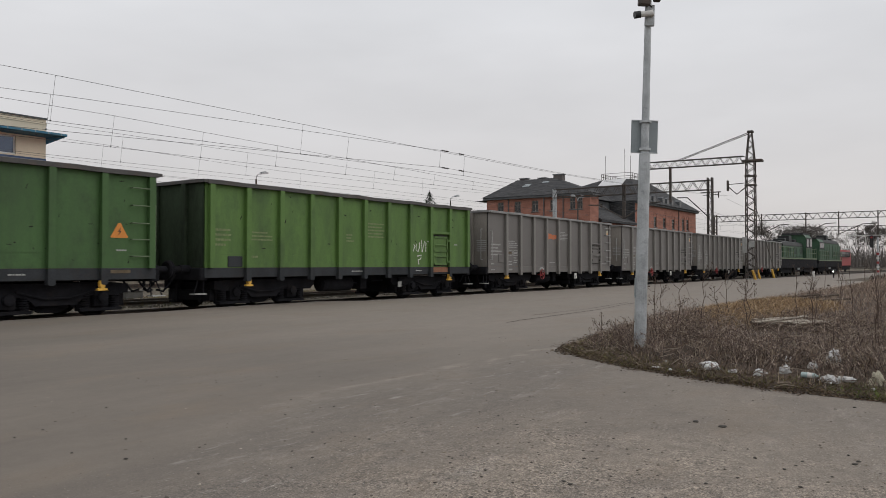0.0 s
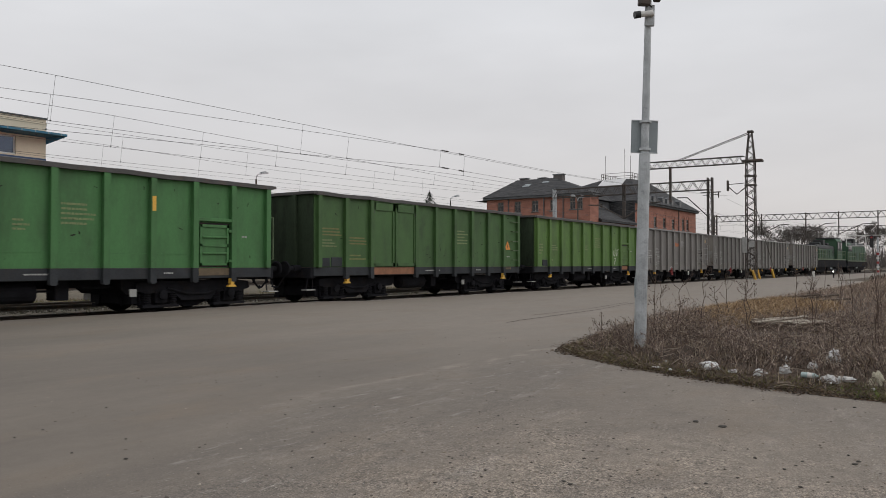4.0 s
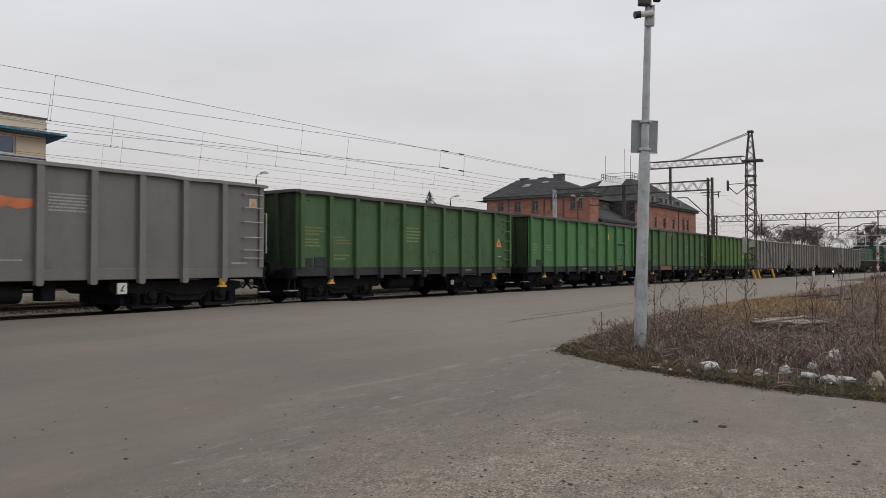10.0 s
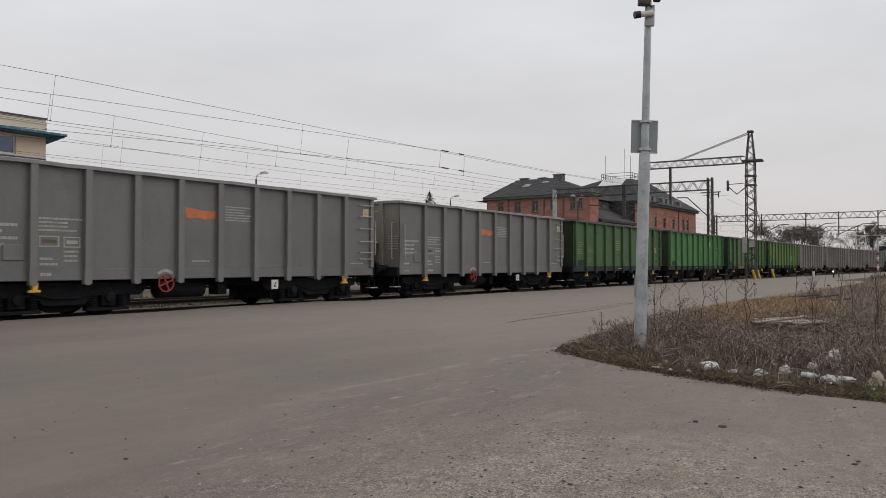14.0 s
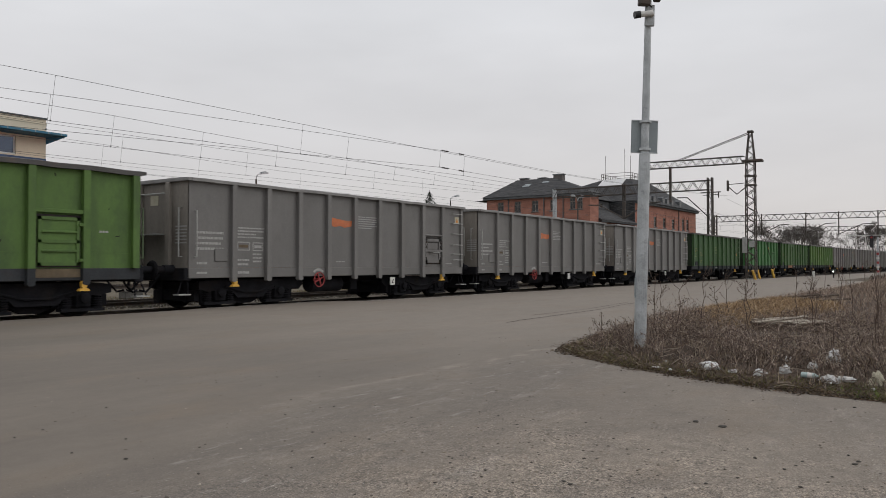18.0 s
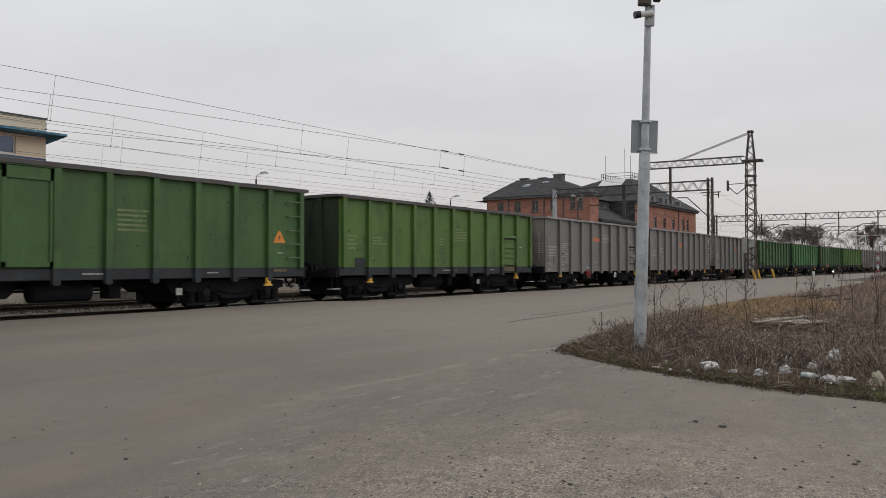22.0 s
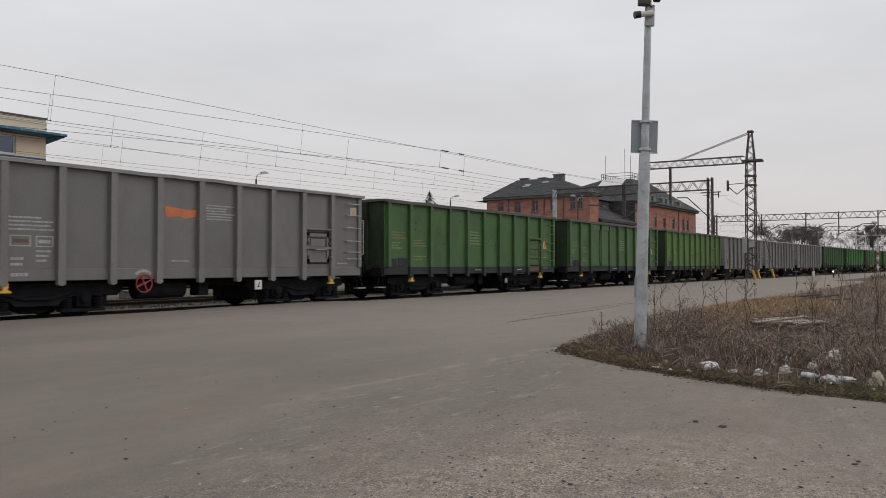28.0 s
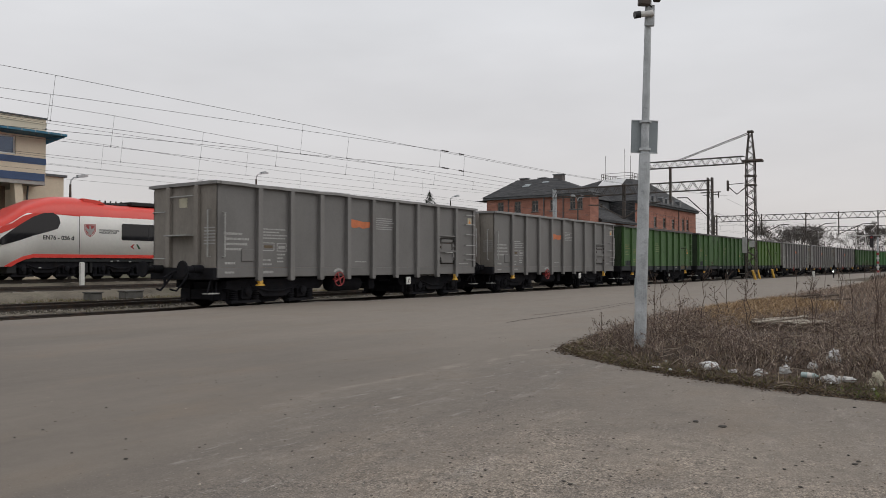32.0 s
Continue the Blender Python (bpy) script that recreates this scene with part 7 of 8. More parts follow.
# ---- verge growth ----


def blades(name, count, seed, place, hmin, hmax, wid, lean, mat, label, joints=3, tip=0.3):
    """Stalks and blades as bent tapered ribbons."""
    r = random.Random(seed)
    vs, fs = [], []
    made = 0
    while made < count:
        got = place(r)
        if got is None:
            continue
        x, y, f = got
        made += 1
        z = verge_z(x, y) - 0.02 if inside(x, y) else 0.0
        h = r.uniform(hmin, hmax) * f
        a = r.uniform(0, 6.283)
        la = r.uniform(0, 6.283)
        lx, ly = math.cos(la) * h * lean * r.uniform(0.2, 1), math.sin(la) * h * lean * r.uniform(0.2, 1)
        sx, sy = math.cos(a), math.sin(a)
        w = wid * r.uniform(0.6, 1.4)
        k = len(vs)
        for j in range(joints):
            t = j / joints
            b = t * t
            ww = w * (1 - (1 - tip) * t)
            cx, cy, cz = x + lx * b + r.uniform(-.01, .01), y + ly * b + r.uniform(-.01, .01), z + h * (t - 0.25 * lean * b)
            vs += [(cx - sx * ww, cy - sy * ww, cz), (cx + sx * ww, cy + sy * ww, cz)]
            if j:
                fs.append((k + 2 * j - 2, k + 2 * j - 1, k + 2 * j + 1, k + 2 * j))
        vs.append((x + lx, y + ly, z + h * (1 - 0.25 * lean)))
        fs.append((k + 2 * joints - 2, k + 2 * joints - 1, k + 2 * joints))
    tagged(part(name, mesh_of(name, vs, fs, mat), None), label, "weeds", kind="stuff")


STRAW = [(15.2, -13.4), (17.4, -12.7), (21.0, -12.3), (24.2, -12.9), (22.8, -14.7), (19.2, -15.3), (17.0, -15.0), (15.9, -14.7), (13.6, -14.9), (12.4, -14.7), (13.4, -14.1)]


def near_strip(r):
    x, y = r.uniform(7.2, 15), r.uniform(-21, -11.5)
    if not inside(x, y) or (inside(x, y, STRAW) and r.random() < 0.92) or ((x - 11.8) ** 2 + (y + 15.85) ** 2 < 0.8 and r.random() < 0.93):
        return None
    g = edge_gap(x, y)
    if g < 0.35 and r.random() > g / 0.35:
        return None
    dens = 0.45 + 0.9 * noise.noise((x * 1.3, y * 1.3, 4))
    if r.random() > dens + 0.12:
        return None
    clump = 0.62 + 0.75 * max(0.0, min(1.0, 0.5 + 0.9 * noise.noise((x * 2.4, y * 2.4, 12))))
    low = 0.62 if x > 9.2 and -16.6 < y < -14.4 else 0.9
    return x, y, low * clump * (0.4 + 0.6 * min(1, g / 1.0)) * (0.85 + 0.15 * min(1, max(0, (x - 8.6 - 0.35 * (y + 14)) / 1.5)))


def mid_field(r):
    x, y = r.uniform(14, 66), r.uniform(-29, -9.6)
    if not inside(x, y) or (inside(x, y, STRAW) and r.random() < 0.85):
        return None
    return x, y, 0.5 + 0.5 * min(1, edge_gap(x, y) / 1.0)


def far_field(r):
    x, y = r.uniform(60, 150), r.uniform(-30, -8.5)
    if not inside(x, y) and x < 135:
        return None
    return x, y, 1.0


def straw_patch(r):
    x, y = r.uniform(11.8, 24.5), r.uniform(-15.5, -12.3)
    return (x, y, 1.0) if inside(x + r.gauss(0, 0.15), y + r.gauss(0, 0.12), STRAW) else None


def edge_band(r):
    x, y = r.uniform(7.0, 12), r.uniform(-20, -12)
    if not inside(x, y) or edge_gap(x, y) > 0.55:
        return None
    return x, y, 1.0


blades("matted_undergrowth", 36000, 30, near_strip, 0.05, 0.26, 0.0045, 1.3, M["dark_stalks"], "dark matted undergrowth of dead weeds on the verge", 3)
blades("tangled_weeds", 9000, 31, near_strip, 0.10, 0.40, 0.0030, 0.8, M["pale_stalks"], "tangle of pale dry weed stalks on the verge", 3)
blades("weed_field", 46000, 32, mid_field, 0.10, 0.42, 0.006, 0.9, M["dry_stalks"], "dry brown weed stalks covering the far verge", 2)
blades("far_weeds", 12000, 33, far_field, 0.25, 0.75, 0.02, 0.7, M["dark_stalks"], "dry brown weeds along the far road", 2)
blades("straw_grass", 16000, 34, straw_patch, 0.08, 0.26, 0.007, 1.0, M["straw"], "patch of matted yellow straw grass", 3)
blades("edge_grass", 9000, 35, edge_band, 0.02, 0.09, 0.006, 1.2, M["green_blades"], "short dull green grass and litter at the kerbless edge", 2)


def green_corner(r):
    x, y = r.uniform(7.3, 9.2), r.uniform(-18.2, -16.7)
    if not inside(x, y) or edge_gap(x, y) > 0.5 or r.random() > 0.05 + (-16.8 - y):
        return None
    return x, y, 1.0


blades("fresh_grass", 1500, 36, green_corner, 0.03, 0.09, 0.005, 1.0, M["fresh_blades"], "tuft of fresh green grass at the verge edge", 2)

# small dead weeds: a crooked stem with forking side shoots and dry heads
r = random.Random(57)
vs, fs = [], []


def ribbon(p, q, w0, w1, turn):
    """A thin crooked twig from p to q."""
    sx, sy = math.cos(turn), math.sin(turn)
    m = p.lerp(q, 0.5) + Vector((r.gauss(0, 0.012), r.gauss(0, 0.012), r.gauss(0, 0.008)))
    k = len(vs)
    for c, w in ((p, w0), (m, (w0 + w1) / 2), (q, w1)):
        vs.extend(((c.x - sx * w, c.y - sy * w, c.z), (c.x + sx * w, c.y + sy * w, c.z)))
    fs.extend(((k, k + 1, k + 3, k + 2), (k + 2, k + 3, k + 5, k + 4)))


plants = 0
while plants < 3000:
    got = near_strip(r)
    if got is None:
        continue
    x, y, f = got
    plants += 1
    h = r.uniform(0.18, 0.46) * (1.35 if r.random() < 0.12 else 1.0) * f
    base = Vector((x, y, verge_z(x, y) - 0.02))
    tilt = Vector((r.gauss(0, 0.28), r.gauss(0, 0.28), 1)).normalized()
    tip = base + tilt * h
    turn = r.uniform(0, 3.14)
    ribbon(base, tip, 0.0042, 0.0018, turn)
    for k in range(r.randint(4, 8)):
        p = base.lerp(tip, r.uniform(0.3, 0.95))
        a = r.uniform(0, 6.283)
        q = p + Vector((math.cos(a), math.sin(a), r.uniform(0.2, 1.1))).normalized() * h * r.uniform(0.15, 0.45)
        ribbon(p, q, 0.0024, 0.0012, a + 1.57)
        if r.random() < 0.6:
            c = p.lerp(q, r.uniform(0.4, 0.8))
            a += r.uniform(-1.2, 1.2)
            ribbon(c, c + Vector((math.cos(a), math.sin(a), 0.7)) * h * r.uniform(0.06, 0.16), 0.0016, 0.001, a)
        if r.random() < 0.35:
            e = r.uniform(0.006, 0.013)
            k0 = len(vs)
            vs.extend([(q.x - e, q.y, q.z), (q.x, q.y - e, q.z - e * 0.4), (q.x + e, q.y, q.z + e * 0.3), (q.x, q.y + e, q.z + e), (q.x, q.y, q.z + e * 1.4)])
            fs.extend(((k0, k0 + 1, k0 + 4), (k0 + 1, k0 + 2, k0 + 4), (k0 + 2, k0 + 3, k0 + 4), (k0 + 3, k0, k0 + 4)))
M["twigs"] = island_material("dead_twigs", [(0.18, 0.135, 0.112), (0.10, 0.075, 0.064), (0.28, 0.22, 0.18), (0.07, 0.052, 0.045), (0.36, 0.295, 0.24), (0.21, 0.155, 0.125)])
tagged(part("branched_weeds", mesh_of("branched_weeds", vs, fs, M["twigs"]), None), "dead brown branching weeds with dry seed heads", "weeds", kind="stuff")

# long arching bramble canes
r = random.Random(52)
vs, fs = [], []
while len(fs) < 5000:
    got = near_strip(r)
    if got is None:
        continue
    x, y, f = got
    z = verge_z(x, y)
    a = r.uniform(0, 6.283)
    reach, rise, w = r.uniform(0.15, 0.6) * f, r.uniform(0.10, 0.30) * f, r.uniform(0.0018, 0.0035)
    dx, dy = math.cos(a), math.sin(a)
    drop = r.uniform(0.4, 1.25)
    k = len(vs)
    for j in range(9):
        t = j / 8
        cx, cy = x + dx * reach * t + r.uniform(-.006, .006), y + dy * reach * t + r.uniform(-.006, .006)
        cz = z + rise * 2.2 * t * (1 - drop * t * 0.8) + r.uniform(-.006, .006)
        ww = w * (1 - 0.6 * t)
        vs += [(cx + dy * ww, cy - dx * ww, cz - ww), (cx - dy * ww, cy + dx * ww, cz + ww)]
        if j:
            fs.append((k + 2 * j - 2, k + 2 * j - 1, k + 2 * j + 1, k + 2 * j))
tagged(part("bramble_canes", mesh_of("bramble_canes", vs, fs, M["cane"]), None), "arching bare bramble canes tangled on the verge", "weeds", kind="stuff")

# crumbs, leaves and soil spilt over the asphalt along the verge
r = random.Random(53)
vs, fs = [], []
near_outline = verge_edge[-3:] + verge_edge[:12]
for i in range(11000):
    (ax, ay), (bx, by) = r.choice(list(zip(near_outline, near_outline[1:])))
    q, off = r.random(), r.gauss(0.03, 0.10)
    if off < 0 and noise.noise((ax + (bx - ax) * q, ay * 3 + (by - ay) * q * 3, 6)) < -0.15:
        off *= 0.4
    d = math.hypot(bx - ax, by - ay)
    x, y = ax + (bx - ax) * q - (by - ay) / d * off, ay + (by - ay) * q + (bx - ax) / d * off
    z = verge_z(x, y) + 0.004 if inside(x, y) else 0.004
    s = 0.004 + 0.016 * r.random() ** 2
    a = r.uniform(0, 6.28)
    k = len(vs)
    vs += [(x + s * math.cos(a), y + s * math.sin(a), z), (x + s * 0.6 * math.cos(a + 1.8), y + s * 0.6 * math.sin(a + 1.8), z + s * 0.5), (x + s * math.cos(a + 3.3), y + s * math.sin(a + 3.3), z), (x + s * 0.5 * math.cos(a + 4.8), y + s * 0.5 * math.sin(a + 4.8), z + s * 0.3)]
    fs += [(k, k + 1, k + 2, k + 3)]
M["crumbs"] = island_material("soil_crumbs", [(0.06, 0.045, 0.035), (0.11, 0.08, 0.055), (0.20, 0.155, 0.11), (0.04, 0.03, 0.024), (0.15, 0.10, 0.07)])
tagged(part("edge_debris", mesh_of("edge_debris", vs, fs, M["crumbs"]), None), "dead leaves and soil crumbs spilt along the verge edge", "debris", kind="stuff")


def fallen(r):
    x, y = r.uniform(7.2, 15), r.uniform(-20, -11.8)
    return (x, y, 1.0) if inside(x, y) else None


r = random.Random(44)
vs, fs = [], []
for i in range(5500):
    got = None
    while got is None:
        got = fallen(r)
    x, y, _ = got
    if edge_gap(x, y) < 0.1 and r.random() < 0.6:
        continue
    z = verge_z(x, y) + r.uniform(0.005, 0.20) * min(1, edge_gap(x, y) / 0.8)
    a = r.uniform(0, 6.283)
    l = r.uniform(0.08, 0.36)
    dz = r.uniform(-0.09, 0.09)
    w = r.uniform(0.0015, 0.004)
    dx, dy = math.cos(a) * l / 2, math.sin(a) * l / 2
    k = len(vs)
    b = r.uniform(-0.05, 0.08)
    vs += [(x - dx, y - dy, z - dz), (x - dx, y - dy, z - dz + 2 * w), (x, y, z + b), (x, y, z + b + 2 * w), (x + dx, y + dy, z + dz)]
    fs += [(k, k + 2, k + 3, k + 1), (k + 2, k + 4, k + 3)]
tagged(part("fallen_stalks", mesh_of("fallen_stalks", vs, fs, M["cane"]), None), "bent and fallen dry stalks lying in the weeds", "weeds", kind="stuff")

M["stem"] = material("dead_stem", (0.11, 0.082, 0.066), 0.9, 0, 0.3, 6, 50, 0.1)


def tall_weed(x, y, h, seed, lean):
    """A dead tall weed with side shoots and seed heads."""
    r = random.Random(seed)
    t = thing("tall_weed", "tall dead brown weed with dried seed heads", "weed", pose(x, y, verge_z(x, y) - 0.03), group="tall weeds")
    stem, shoots = bmesh.new(), bmesh.new()
    pts = [Vector((lean * h * (k / 5) ** 2 + r.uniform(-.015, .015), r.uniform(-.03, .03), h * k / 5)) for k in range(6)]
    tube(pts, [0.008, 0.007, 0.006, 0.005, 0.004, 0.003], stem, 5)
    heads = bmesh.new()
    tips = [pts[-1]]
    for k in range(7):
        i = r.randint(2, 4)
        p = pts[i].lerp(pts[i + 1], r.random())
        a = r.uniform(0, 6.283)
        e = p + Vector((math.cos(a) * 0.16, math.sin(a) * 0.16, r.uniform(0.08, 0.22))) * r.uniform(0.5, 1.1)
        tube([p, p.lerp(e, 0.5) + Vector((0, 0, -0.02)), e], [0.004, 0.003, 0.002], shoots, 4)
        tips.append(e)
    for q in tips:
        for k in range(7):
            c = q + Vector((r.gauss(0, .018), r.gauss(0, .018), r.gauss(0, .018)))
            s = r.uniform(0.004, 0.009)
            vv = [heads.verts.new(c + Vector((r.gauss(0, s), r.gauss(0, s), r.gauss(0, s)))) for _ in range(4)]
            for f in ((0, 1, 2), (0, 2, 3), (0, 3, 1), (1, 3, 2)):
                heads.faces.new([vv[i] for i in f])
    part("stem", stem, M["stem"], t)
    part("side_shoot", shoots, M["stem"], t, "", "stuff")
    part("seed_head", heads, M["stem"], t, "", "stuff")


for i, (x, y, h, lean) in enumerate(((10.3, -13.5, 0.42, 0.25), (10.8, -14.0, 0.8, -0.12), (10.4, -14.25, 0.95, 0.1), (10.9, -14.4, 0.8, 0.35), (11.2, -14.9, 0.75, -0.2), (12.5, -14.3, 0.9, 0.1), (13.0, -14.9, 0.8, -0.3),
                                      (11.5, -15.2, 0.9, 0.15), (12.5, -15.9, 0.8, -0.1), (11.0, -16.2, 0.75, 0.1), (10.9, -16.9, 1.0, 0.08), (12.4, -17.2, 0.9, 0.2), (9.9, -17.0, 1.0, -0.1), (9.3, -14.2, 0.4, 0.3),
                                      (14.2, -13.0, 0.8, 0.1), (15.5, -13.9, 0.9, -0.15), (16.2, -15.0, 0.95, 0.2), (17.6, -15.8, 1.0, -0.1), (14.5, -16.6, 1.0, 0.15), (20.5, -15.2, 1.0, 0.1), (23.0, -14.2, 0.95, -0.2), (26.0, -14.5, 1.0, 0.1),
                                      (24.0, -12.2, 0.9, 0.1), (29.0, -13.2, 1.0, -0.1), (33.0, -13.0, 1.1, 0.1), (28.0, -11.5, 0.9, 0.2), (36.0, -14.0, 1.1, -0.1), (40.0, -12.5, 1.0, 0.1))):
    tall_weed(x, y, h, 100 + i, lean)

# ---- litter ----


def crumpled(name, x, y, size, flat, seed, mat, label, category):
    """A crumpled bag or sheet: a dented lump, lying in the weeds."""
    bm = bmesh.new()
    bmesh.ops.create_icosphere(bm, subdivisions=3, radius=1.0)
    for v in bm.verts:
        n_ = v.co.normalized()
        k = 1 + 0.45 * noise.noise(n_ * 1.7 + Vector((seed, 0, 0))) + 0.28 * noise.noise(n_ * 4.3 + Vector((0, seed, 0)))
        v.co = Vector((n_.x * size[0] * k, n_.y * size[1] * k, max(-0.02, n_.z * size[2] * k)))
        v.co.z = max(v.co.z, -flat)
    t = thing(name, label, category, pose(x, y, verge_z(x, y) + flat * 0.5, 0, 0, seed * 37), group="roadside litter")
    part("film", bm, mat, t)


def bottle(x, y, turn, mat, label):
    t = thing("plastic_bottle", label, "bottle", pose(x, y, verge_z(x, y) + 0.05, 0, 4, turn) @ Matrix.Diagonal((0.5, 0.58, 0.58, 1)), group="roadside litter")
    b = part("bottle_body", disc_lathe([(-0.16, 0.02), (-0.155, 0.042), (-0.05, 0.044), (-0.04, 0.040), (0.03, 0.044), (0.09, 0.042), (0.13, 0.018), (0.15, 0.014)], 0, None, 14, "x"), mat, t)
    part("bottle_label", disc_lathe([(-0.045, 0.0455), (0.04, 0.0455)], 0, None, 14, "x"), M["white"], b)
    part("cap", disc_lathe([(0.15, 0.016), (0.172, 0.016)], 0, None, 10, "x"), M["loco_pale"], b)


crumpled("plastic_bag", 8.40, -15.58, (0.19, 0.08, 0.05), 0.03, 1, M["plastic"], "crumpled white plastic bag in the weeds", "plastic bag")
crumpled("paper_scrap", 8.22, -15.86, (0.05, 0.04, 0.03), 0.01, 2, M["plastic"], "small scrap of white paper", "litter")
crumpled("plastic_cup", 8.13, -16.15, (0.07, 0.05, 0.05), 0.02, 3, M["plastic"], "crushed white plastic cup", "litter")
crumpled("plastic_cup", 8.31, -16.34, (0.05, 0.05, 0.065), 0.02, 4, M["plastic"], "crushed white plastic cup", "litter")
crumpled("plastic_bag", 8.70, -16.54, (0.12, 0.06, 0.04), 0.02, 5, M["plastic"], "torn white plastic bag among stalks", "plastic bag")
crumpled("plastic_bag", 8.96, -16.69, (0.08, 0.07, 0.14), 0.03, 6, M["plastic"], "upright greyish plastic bag caught in weeds", "plastic bag")
crumpled("paper_sheet", 8.06, -17.18, (0.065, 0.05, 0.10), 0.03, 8, M["paper"], "crumpled yellowed paper sheet", "paper")
crumpled("plastic_bag", 8.04, -16.79, (0.10, 0.07, 0.05), 0.02, 11, M["plastic"], "flattened white plastic bag on the verge edge", "plastic bag")
crumpled("plastic_cup", 9.03, -16.24, (0.045, 0.045, 0.05), 0.02, 9, M["plastic"], "small crushed white cup", "litter")
bottle(8.02, -16.62, -78, M["pet"], "clear pale blue plastic bottle lying on its side")
bottle(7.96, -16.95, -70, M["plastic"], "white milky plastic bottle lying on its side")
r = random.Random(77)
for i in range(16):
    x, y = r.uniform(7.5, 9.0), r.uniform(-17.4, -14.6)
    if inside(x, y) and edge_gap(x, y) < 0.7:
        crumpled("paper_scrap", x, y, (r.uniform(0.015, 0.04), r.uniform(0.015, 0.03), 0.015), 0.005, 20 + i, M["plastic"], "tiny scrap of pale litter", "litter")

# a broken pallet and some loose boards
pal = thing("broken_pallet", "weathered broken wooden pallet lying in the weeds", "pallet", pose(13.5, -15.43, verge_z(13.5, -15.43) + 0.05, 2, -1, -28))
for i in range(5):
    ob = part("board", box(-0.50 + r.uniform(-.15, .1), 0.46 + r.uniform(-.1, .15), -0.055, 0.05 + r.uniform(-.015, .015), 0.0, 0.022, None, 0.004), M["old_wood"], pal)
    ob.matrix_basis = pose(0, -0.38 + i * 0.19, 0.062 + r.uniform(-.004, .012), 0, r.uniform(-2, 2), r.uniform(-5, 5))
for x in (-0.4, 0.36):
    part("bearer", box(x - 0.045, x + 0.045, -0.45, 0.45, -0.045, 0.055, None, 0.004), M["dark_wood"], pal)
for x, y, a, l in ((23.6, -13.3, 38, 2.6), (24.4, -13.9, 30, 2.2), (22.8, -14.6, 50, 1.2)):
    bd = thing("loose_board", "dark weathered wooden board lying in the grass", "board", pose(x, y, verge_z(x, y) + 0.09, 0, -3, -a), group="loose boards")
    part("plank", box(-l / 2, l / 2, -0.09, 0.09, -0.02, 0.025, None, 0.006), M["dark_wood"], bd)

# ---- stones on the asphalt ----


def pebble_mesh(seed):
    bm = bmesh.new()
    bmesh.ops.create_icosphere(bm, subdivisions=1, radius=1.0)
    for v in bm.verts:
        v.co *= 1 + 0.35 * noise.noise(v.co * 1.3 + Vector((seed, 2, 1)))
        v.co.z *= 0.42
        v.co.x *= 1.25
    me = bpy.data.meshes.new("stone")
    bm.to_mesh(me)
    bm.free()
    me.materials.append(M["stone"])
    return me


PEB = [pebble_mesh(i * 3.7) for i in range(4)]
for i, (x, y, s) in enumerate(((5.70, -16.24, 0.031), (5.63, -16.45, 0.038), (2.67, -13.80, 0.016), (2.97, -13.33, 0.010), (4.62, -13.65, 0.011), (3.89, -14.65, 0.011), (3.53, -12.18, 0.010), (2.80, -12.60, 0.010), (2.57, -12.68, 0.009),
                               (5.01, -17.36, 0.020), (5.09, -17.37, 0.017), (5.22, -17.30, 0.012), (4.34, -17.19, 0.014), (4.12, -16.77, 0.013), (6.99, -17.12, 0.018), (6.63, -15.32, 0.012), (3.68, -15.68, 0.012), (3.21, -15.89, 0.012), (4.84, -16.85, 0.014),
                               (3.76, -16.68, 0.011), (4.27, -16.09, 0.010), (5.48, -12.05, 0.013), (5.76, -12.38, 0.012), (4.99, -12.36, 0.011), (4.62, -10.96, 0.010), (3.79, -15.38, 0.010), (4.66, -17.05, 0.013), (4.5, -16.5, 0.009), (4.9, -17.1, 0.011), (3.70, -16.19, 0.019), (3.73, -16.14, 0.015))):
    ob = part("stone", PEB[i % 4], None)
    ob.matrix_basis = pose(x, y, 0.004, 0, 0, i * 50) @ Matrix.Diagonal((s * 0.85, s * 0.8, s * 0.85, 1))
    tagged(ob, "small dark stone lying on the asphalt", "stone", "loose stones")
vs, fs = [], []
r = random.Random(61)
for i in range(60000):
    x = r.uniform(0.3, 10.5)
    y = r.uniform(-19.5, -11.0)
    if inside(x, y):
        continue
    loose = min(1, max(0, (5.9 - x) / 1.4)) * min(1, max(0, (-14.2 - y) / 1.2))
    thick = 0.05 if y > -13.3 + 0.06 * x else 0.14 + 0.86 * loose
    if r.random() > thick * (0.4 + 1.4 * max(0, noise.noise((x * 0.9, y * 1.1, 8)) + 0.3)):
        continue
    s = 0.0019 + 0.0105 * r.random() ** 5
    k = len(vs)
    ring = [(a, s * r.uniform(0.7, 1.25)) for a in (6.283 * j / 5 + r.uniform(-.3, .3) for j in range(5))]
    vs += [(x + q * math.cos(a), y + q * math.sin(a), 0.0) for a, q in ring] + [(x + q * 0.6 * math.cos(a), y + q * 0.6 * math.sin(a), s * r.uniform(0.2, 0.5)) for a, q in ring]
    fs += [(k + j, k + (j + 1) % 5, k + 5 + (j + 1) % 5, k + 5 + j) for j in range(5)] + [tuple(k + 5 + j for j in range(5))]
M["grit"] = island_material("loose_grit", [(0.19, 0.16, 0.13), (0.10, 0.085, 0.072), (0.32, 0.28, 0.235), (0.06, 0.052, 0.046), (0.15, 0.125, 0.105), (0.25, 0.21, 0.17), (0.22, 0.185, 0.15)])
tagged(part("loose_grit", mesh_of("loose_grit", vs, fs, M["grit"]), None), "loose grit and small stones on the old asphalt", "grit", kind="stuff")

# ballast stones lying loose between the rails and tracks


def bed_z(y):
    return -0.22 if y < 2.2 else (-0.16 if abs(y - 4.5) < 1.6 else GROUND_Z)


vs, fs = [], []
r = random.Random(91)
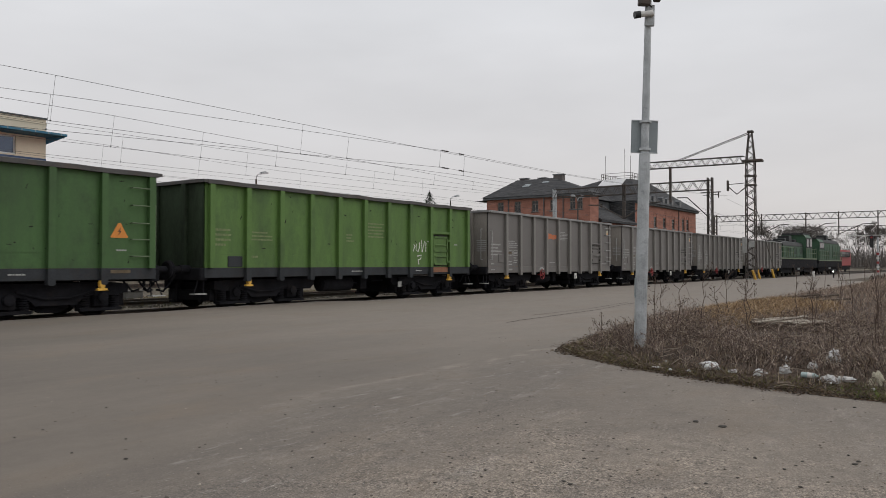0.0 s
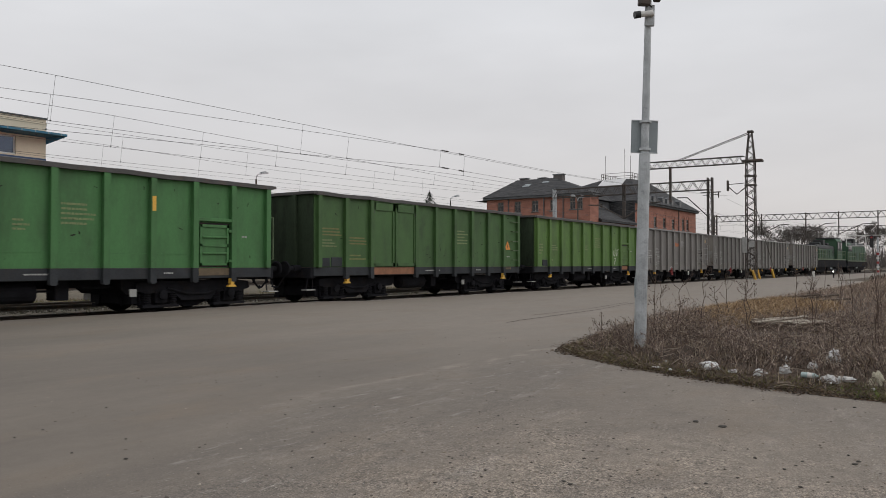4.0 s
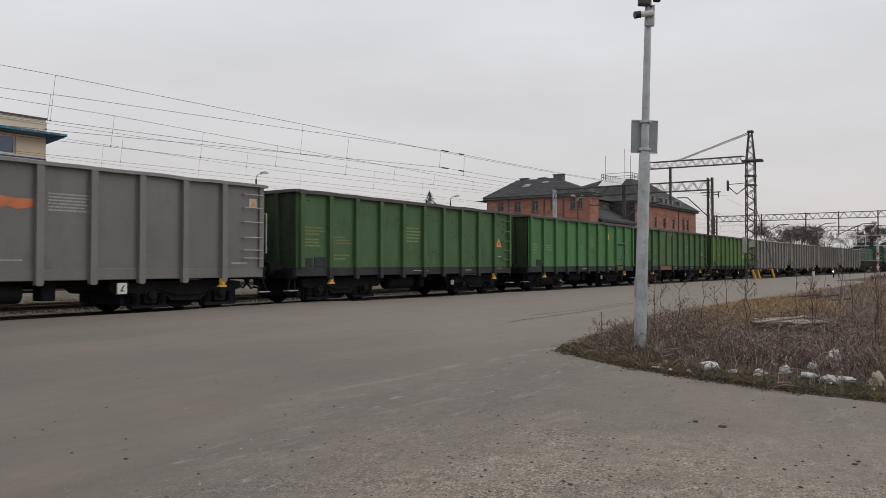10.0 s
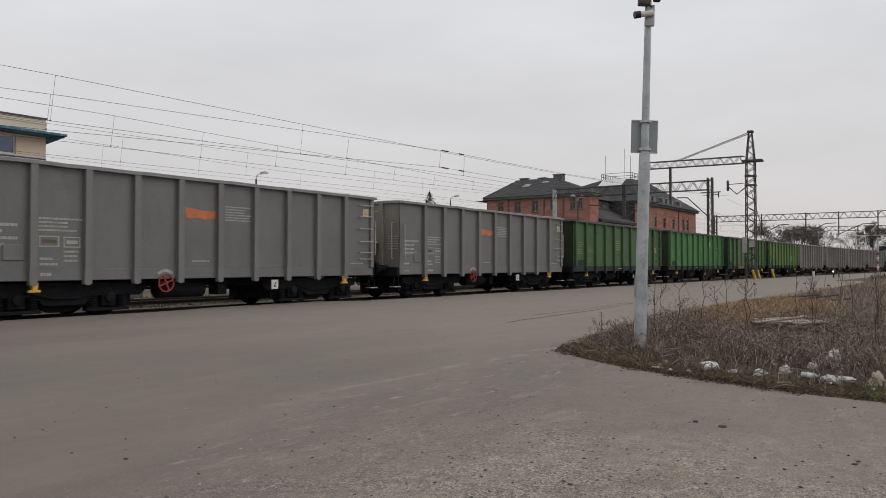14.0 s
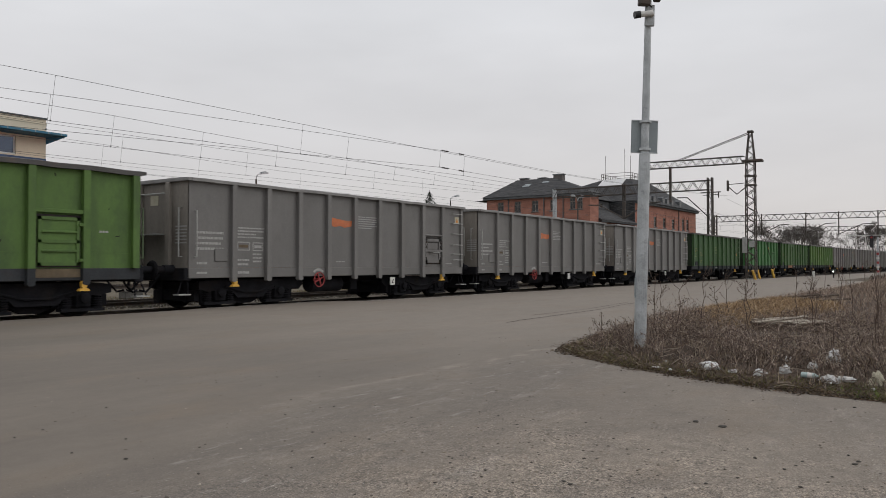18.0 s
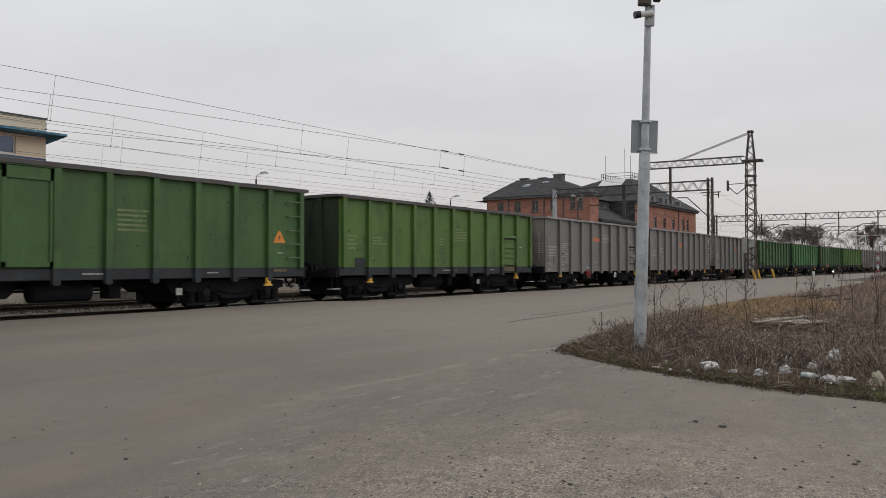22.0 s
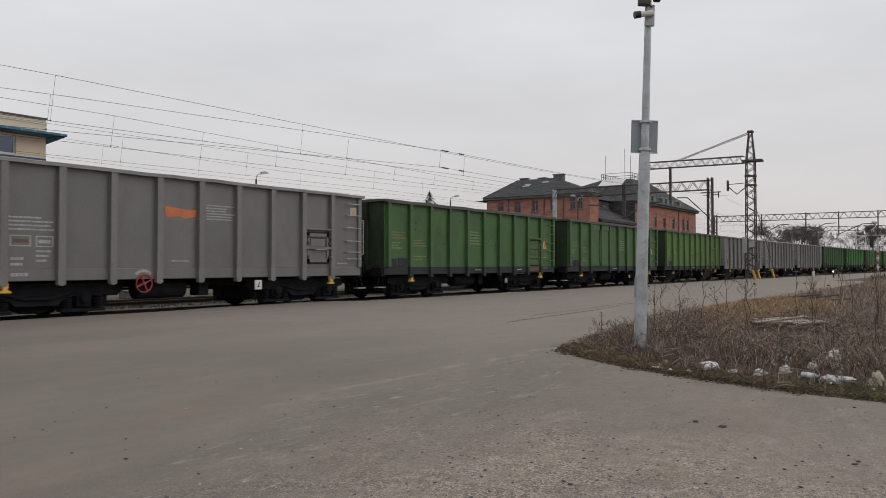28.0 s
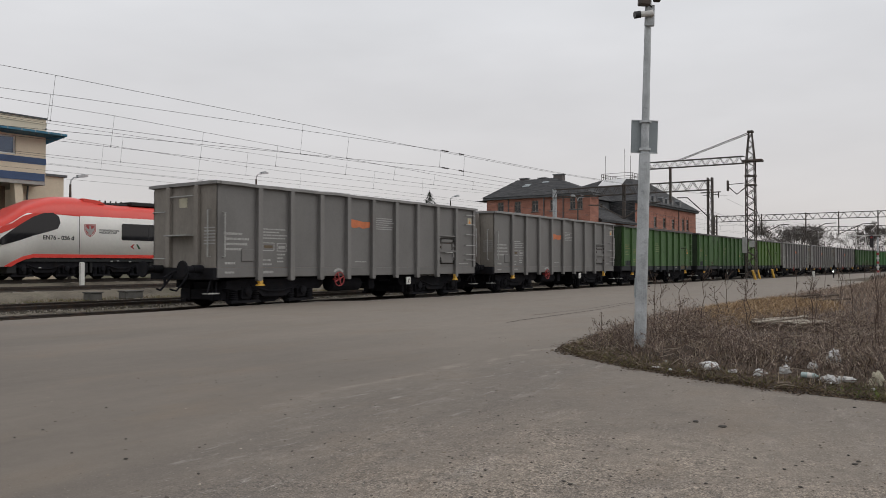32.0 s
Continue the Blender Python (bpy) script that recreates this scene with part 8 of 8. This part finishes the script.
for i in range(26000):
    x, y = r.uniform(3, 30), r.uniform(-1.5, 9.5)
    if noise.noise((x * 0.5, y * 0.6, 3)) < -0.25:
        continue
    z, q, a = bed_z(y), r.uniform(0.02, 0.06), r.uniform(0, 6.28)
    k = len(vs)
    for j in range(4):
        b = a + j * 1.57 + r.uniform(-0.3, 0.3)
        vs.append((x + q * math.cos(b), y + q * math.sin(b), z - 0.005))
    vs += [(x + r.uniform(-.4, .4) * q - q * 0.3, y, z + q * r.uniform(0.6, 1.1)), (x + q * 0.4, y + r.uniform(-.4, .4) * q, z + q * r.uniform(0.6, 1.1))]
    fs += [(k, k + 1, k + 4), (k + 1, k + 2, k + 5, k + 4), (k + 2, k + 3, k + 5), (k + 3, k, k + 4, k + 5)]
M["bed_stones"] = island_material("bed_stones", [(0.10, 0.088, 0.072), (0.20, 0.18, 0.15), (0.06, 0.052, 0.044), (0.28, 0.255, 0.215), (0.13, 0.115, 0.09), (0.085, 0.078, 0.06)])
tagged(part("ballast_stones", mesh_of("ballast_stones", vs, fs, M["bed_stones"]), None), "loose grey-brown ballast stones between the tracks", "ballast", kind="stuff")

# sparse weeds along the tracks
def trackside(r):
    x, y = r.uniform(2, 40), r.uniform(-1.3, 12)
    if (abs(y - 0.3) < 1.2 and r.random() < (0.55 if x < 13 else 0.9)) or (abs(y - 4.5) < 1.6 and r.random() < 0.8):
        return None
    if noise.noise((x * 0.35, y * 0.5, 7)) < -0.05 and r.random() < 0.8:
        return None
    return (x, y, 1.0)


r = random.Random(90)
vs, fs = [], []
for i in range(42000):
    got = trackside(r)
    if got is None:
        continue
    x, y, _ = got
    h, a, w = r.uniform(0.03, 0.15), r.uniform(0, 6.28), r.uniform(0.005, 0.012)
    k = len(vs)
    z = bed_z(y)
    vs += [(x - w * math.cos(a), y - w * math.sin(a), z), (x + w * math.cos(a), y + w * math.sin(a), z), (x + r.uniform(-.06, .06), y + r.uniform(-.06, .06), z + h)]
    fs.append((k, k + 1, k + 2))
for i in range(9000):
    x, y = r.uniform(4, 17), r.uniform(-1.42, -0.88)
    if noise.noise((x * 0.9, y, 5)) < -0.1:
        continue
    h, a, w = r.uniform(0.06, 0.22), r.uniform(0, 6.28), r.uniform(0.004, 0.010)
    k = len(vs)
    vs += [(x - w * math.cos(a), y - w * math.sin(a), -0.22), (x + w * math.cos(a), y + w * math.sin(a), -0.22), (x + r.uniform(-.08, .08), y + r.uniform(-.05, .05), -0.22 + h)]
    fs.append((k, k + 1, k + 2))
tagged(part("track_grass", mesh_of("track_grass", vs, fs, M["green_blades"]), None), "thin dull grass between the tracks", "grass", kind="stuff")


def rail_pose(x):
    return pose(x, track_y(x), 0, 0, 0, track_turn(x))


def motions():
    """The freight train draws away; its wheels turn with it."""
    times = [i * 0.5 for i in range(65)]
    ticks = [i * 0.1 for i in range(321)]
    for num, w in WAGONS.items():
        off = (16 - num) * PITCH + PITCH / 2 - 0.15 + SHIFT.get(num, 0.0)
        walk(w, [(t, rail_pose(tail_at(t) + off)) for t in times])
    for num, w in LOCOS.items():
        walk(w, [(t, rail_pose(tail_at(t) + LOCO_AT[num])) for t in times])
    start = tail_at(0)
    for num, w in [*WAGONS.items(), *LOCOS.items()]:
        for b in w.children:
            if b.name.startswith("bogie"):
                for ws in b.children:
                    if ws.name.startswith("wheelset"):
                        m = ws.matrix_basis.copy()
                        walk(ws, [(t, m @ pose(0, 0, 0, 0, math.degrees((tail_at(t) - start) / 0.455), 0)) for t in ticks])


motions()
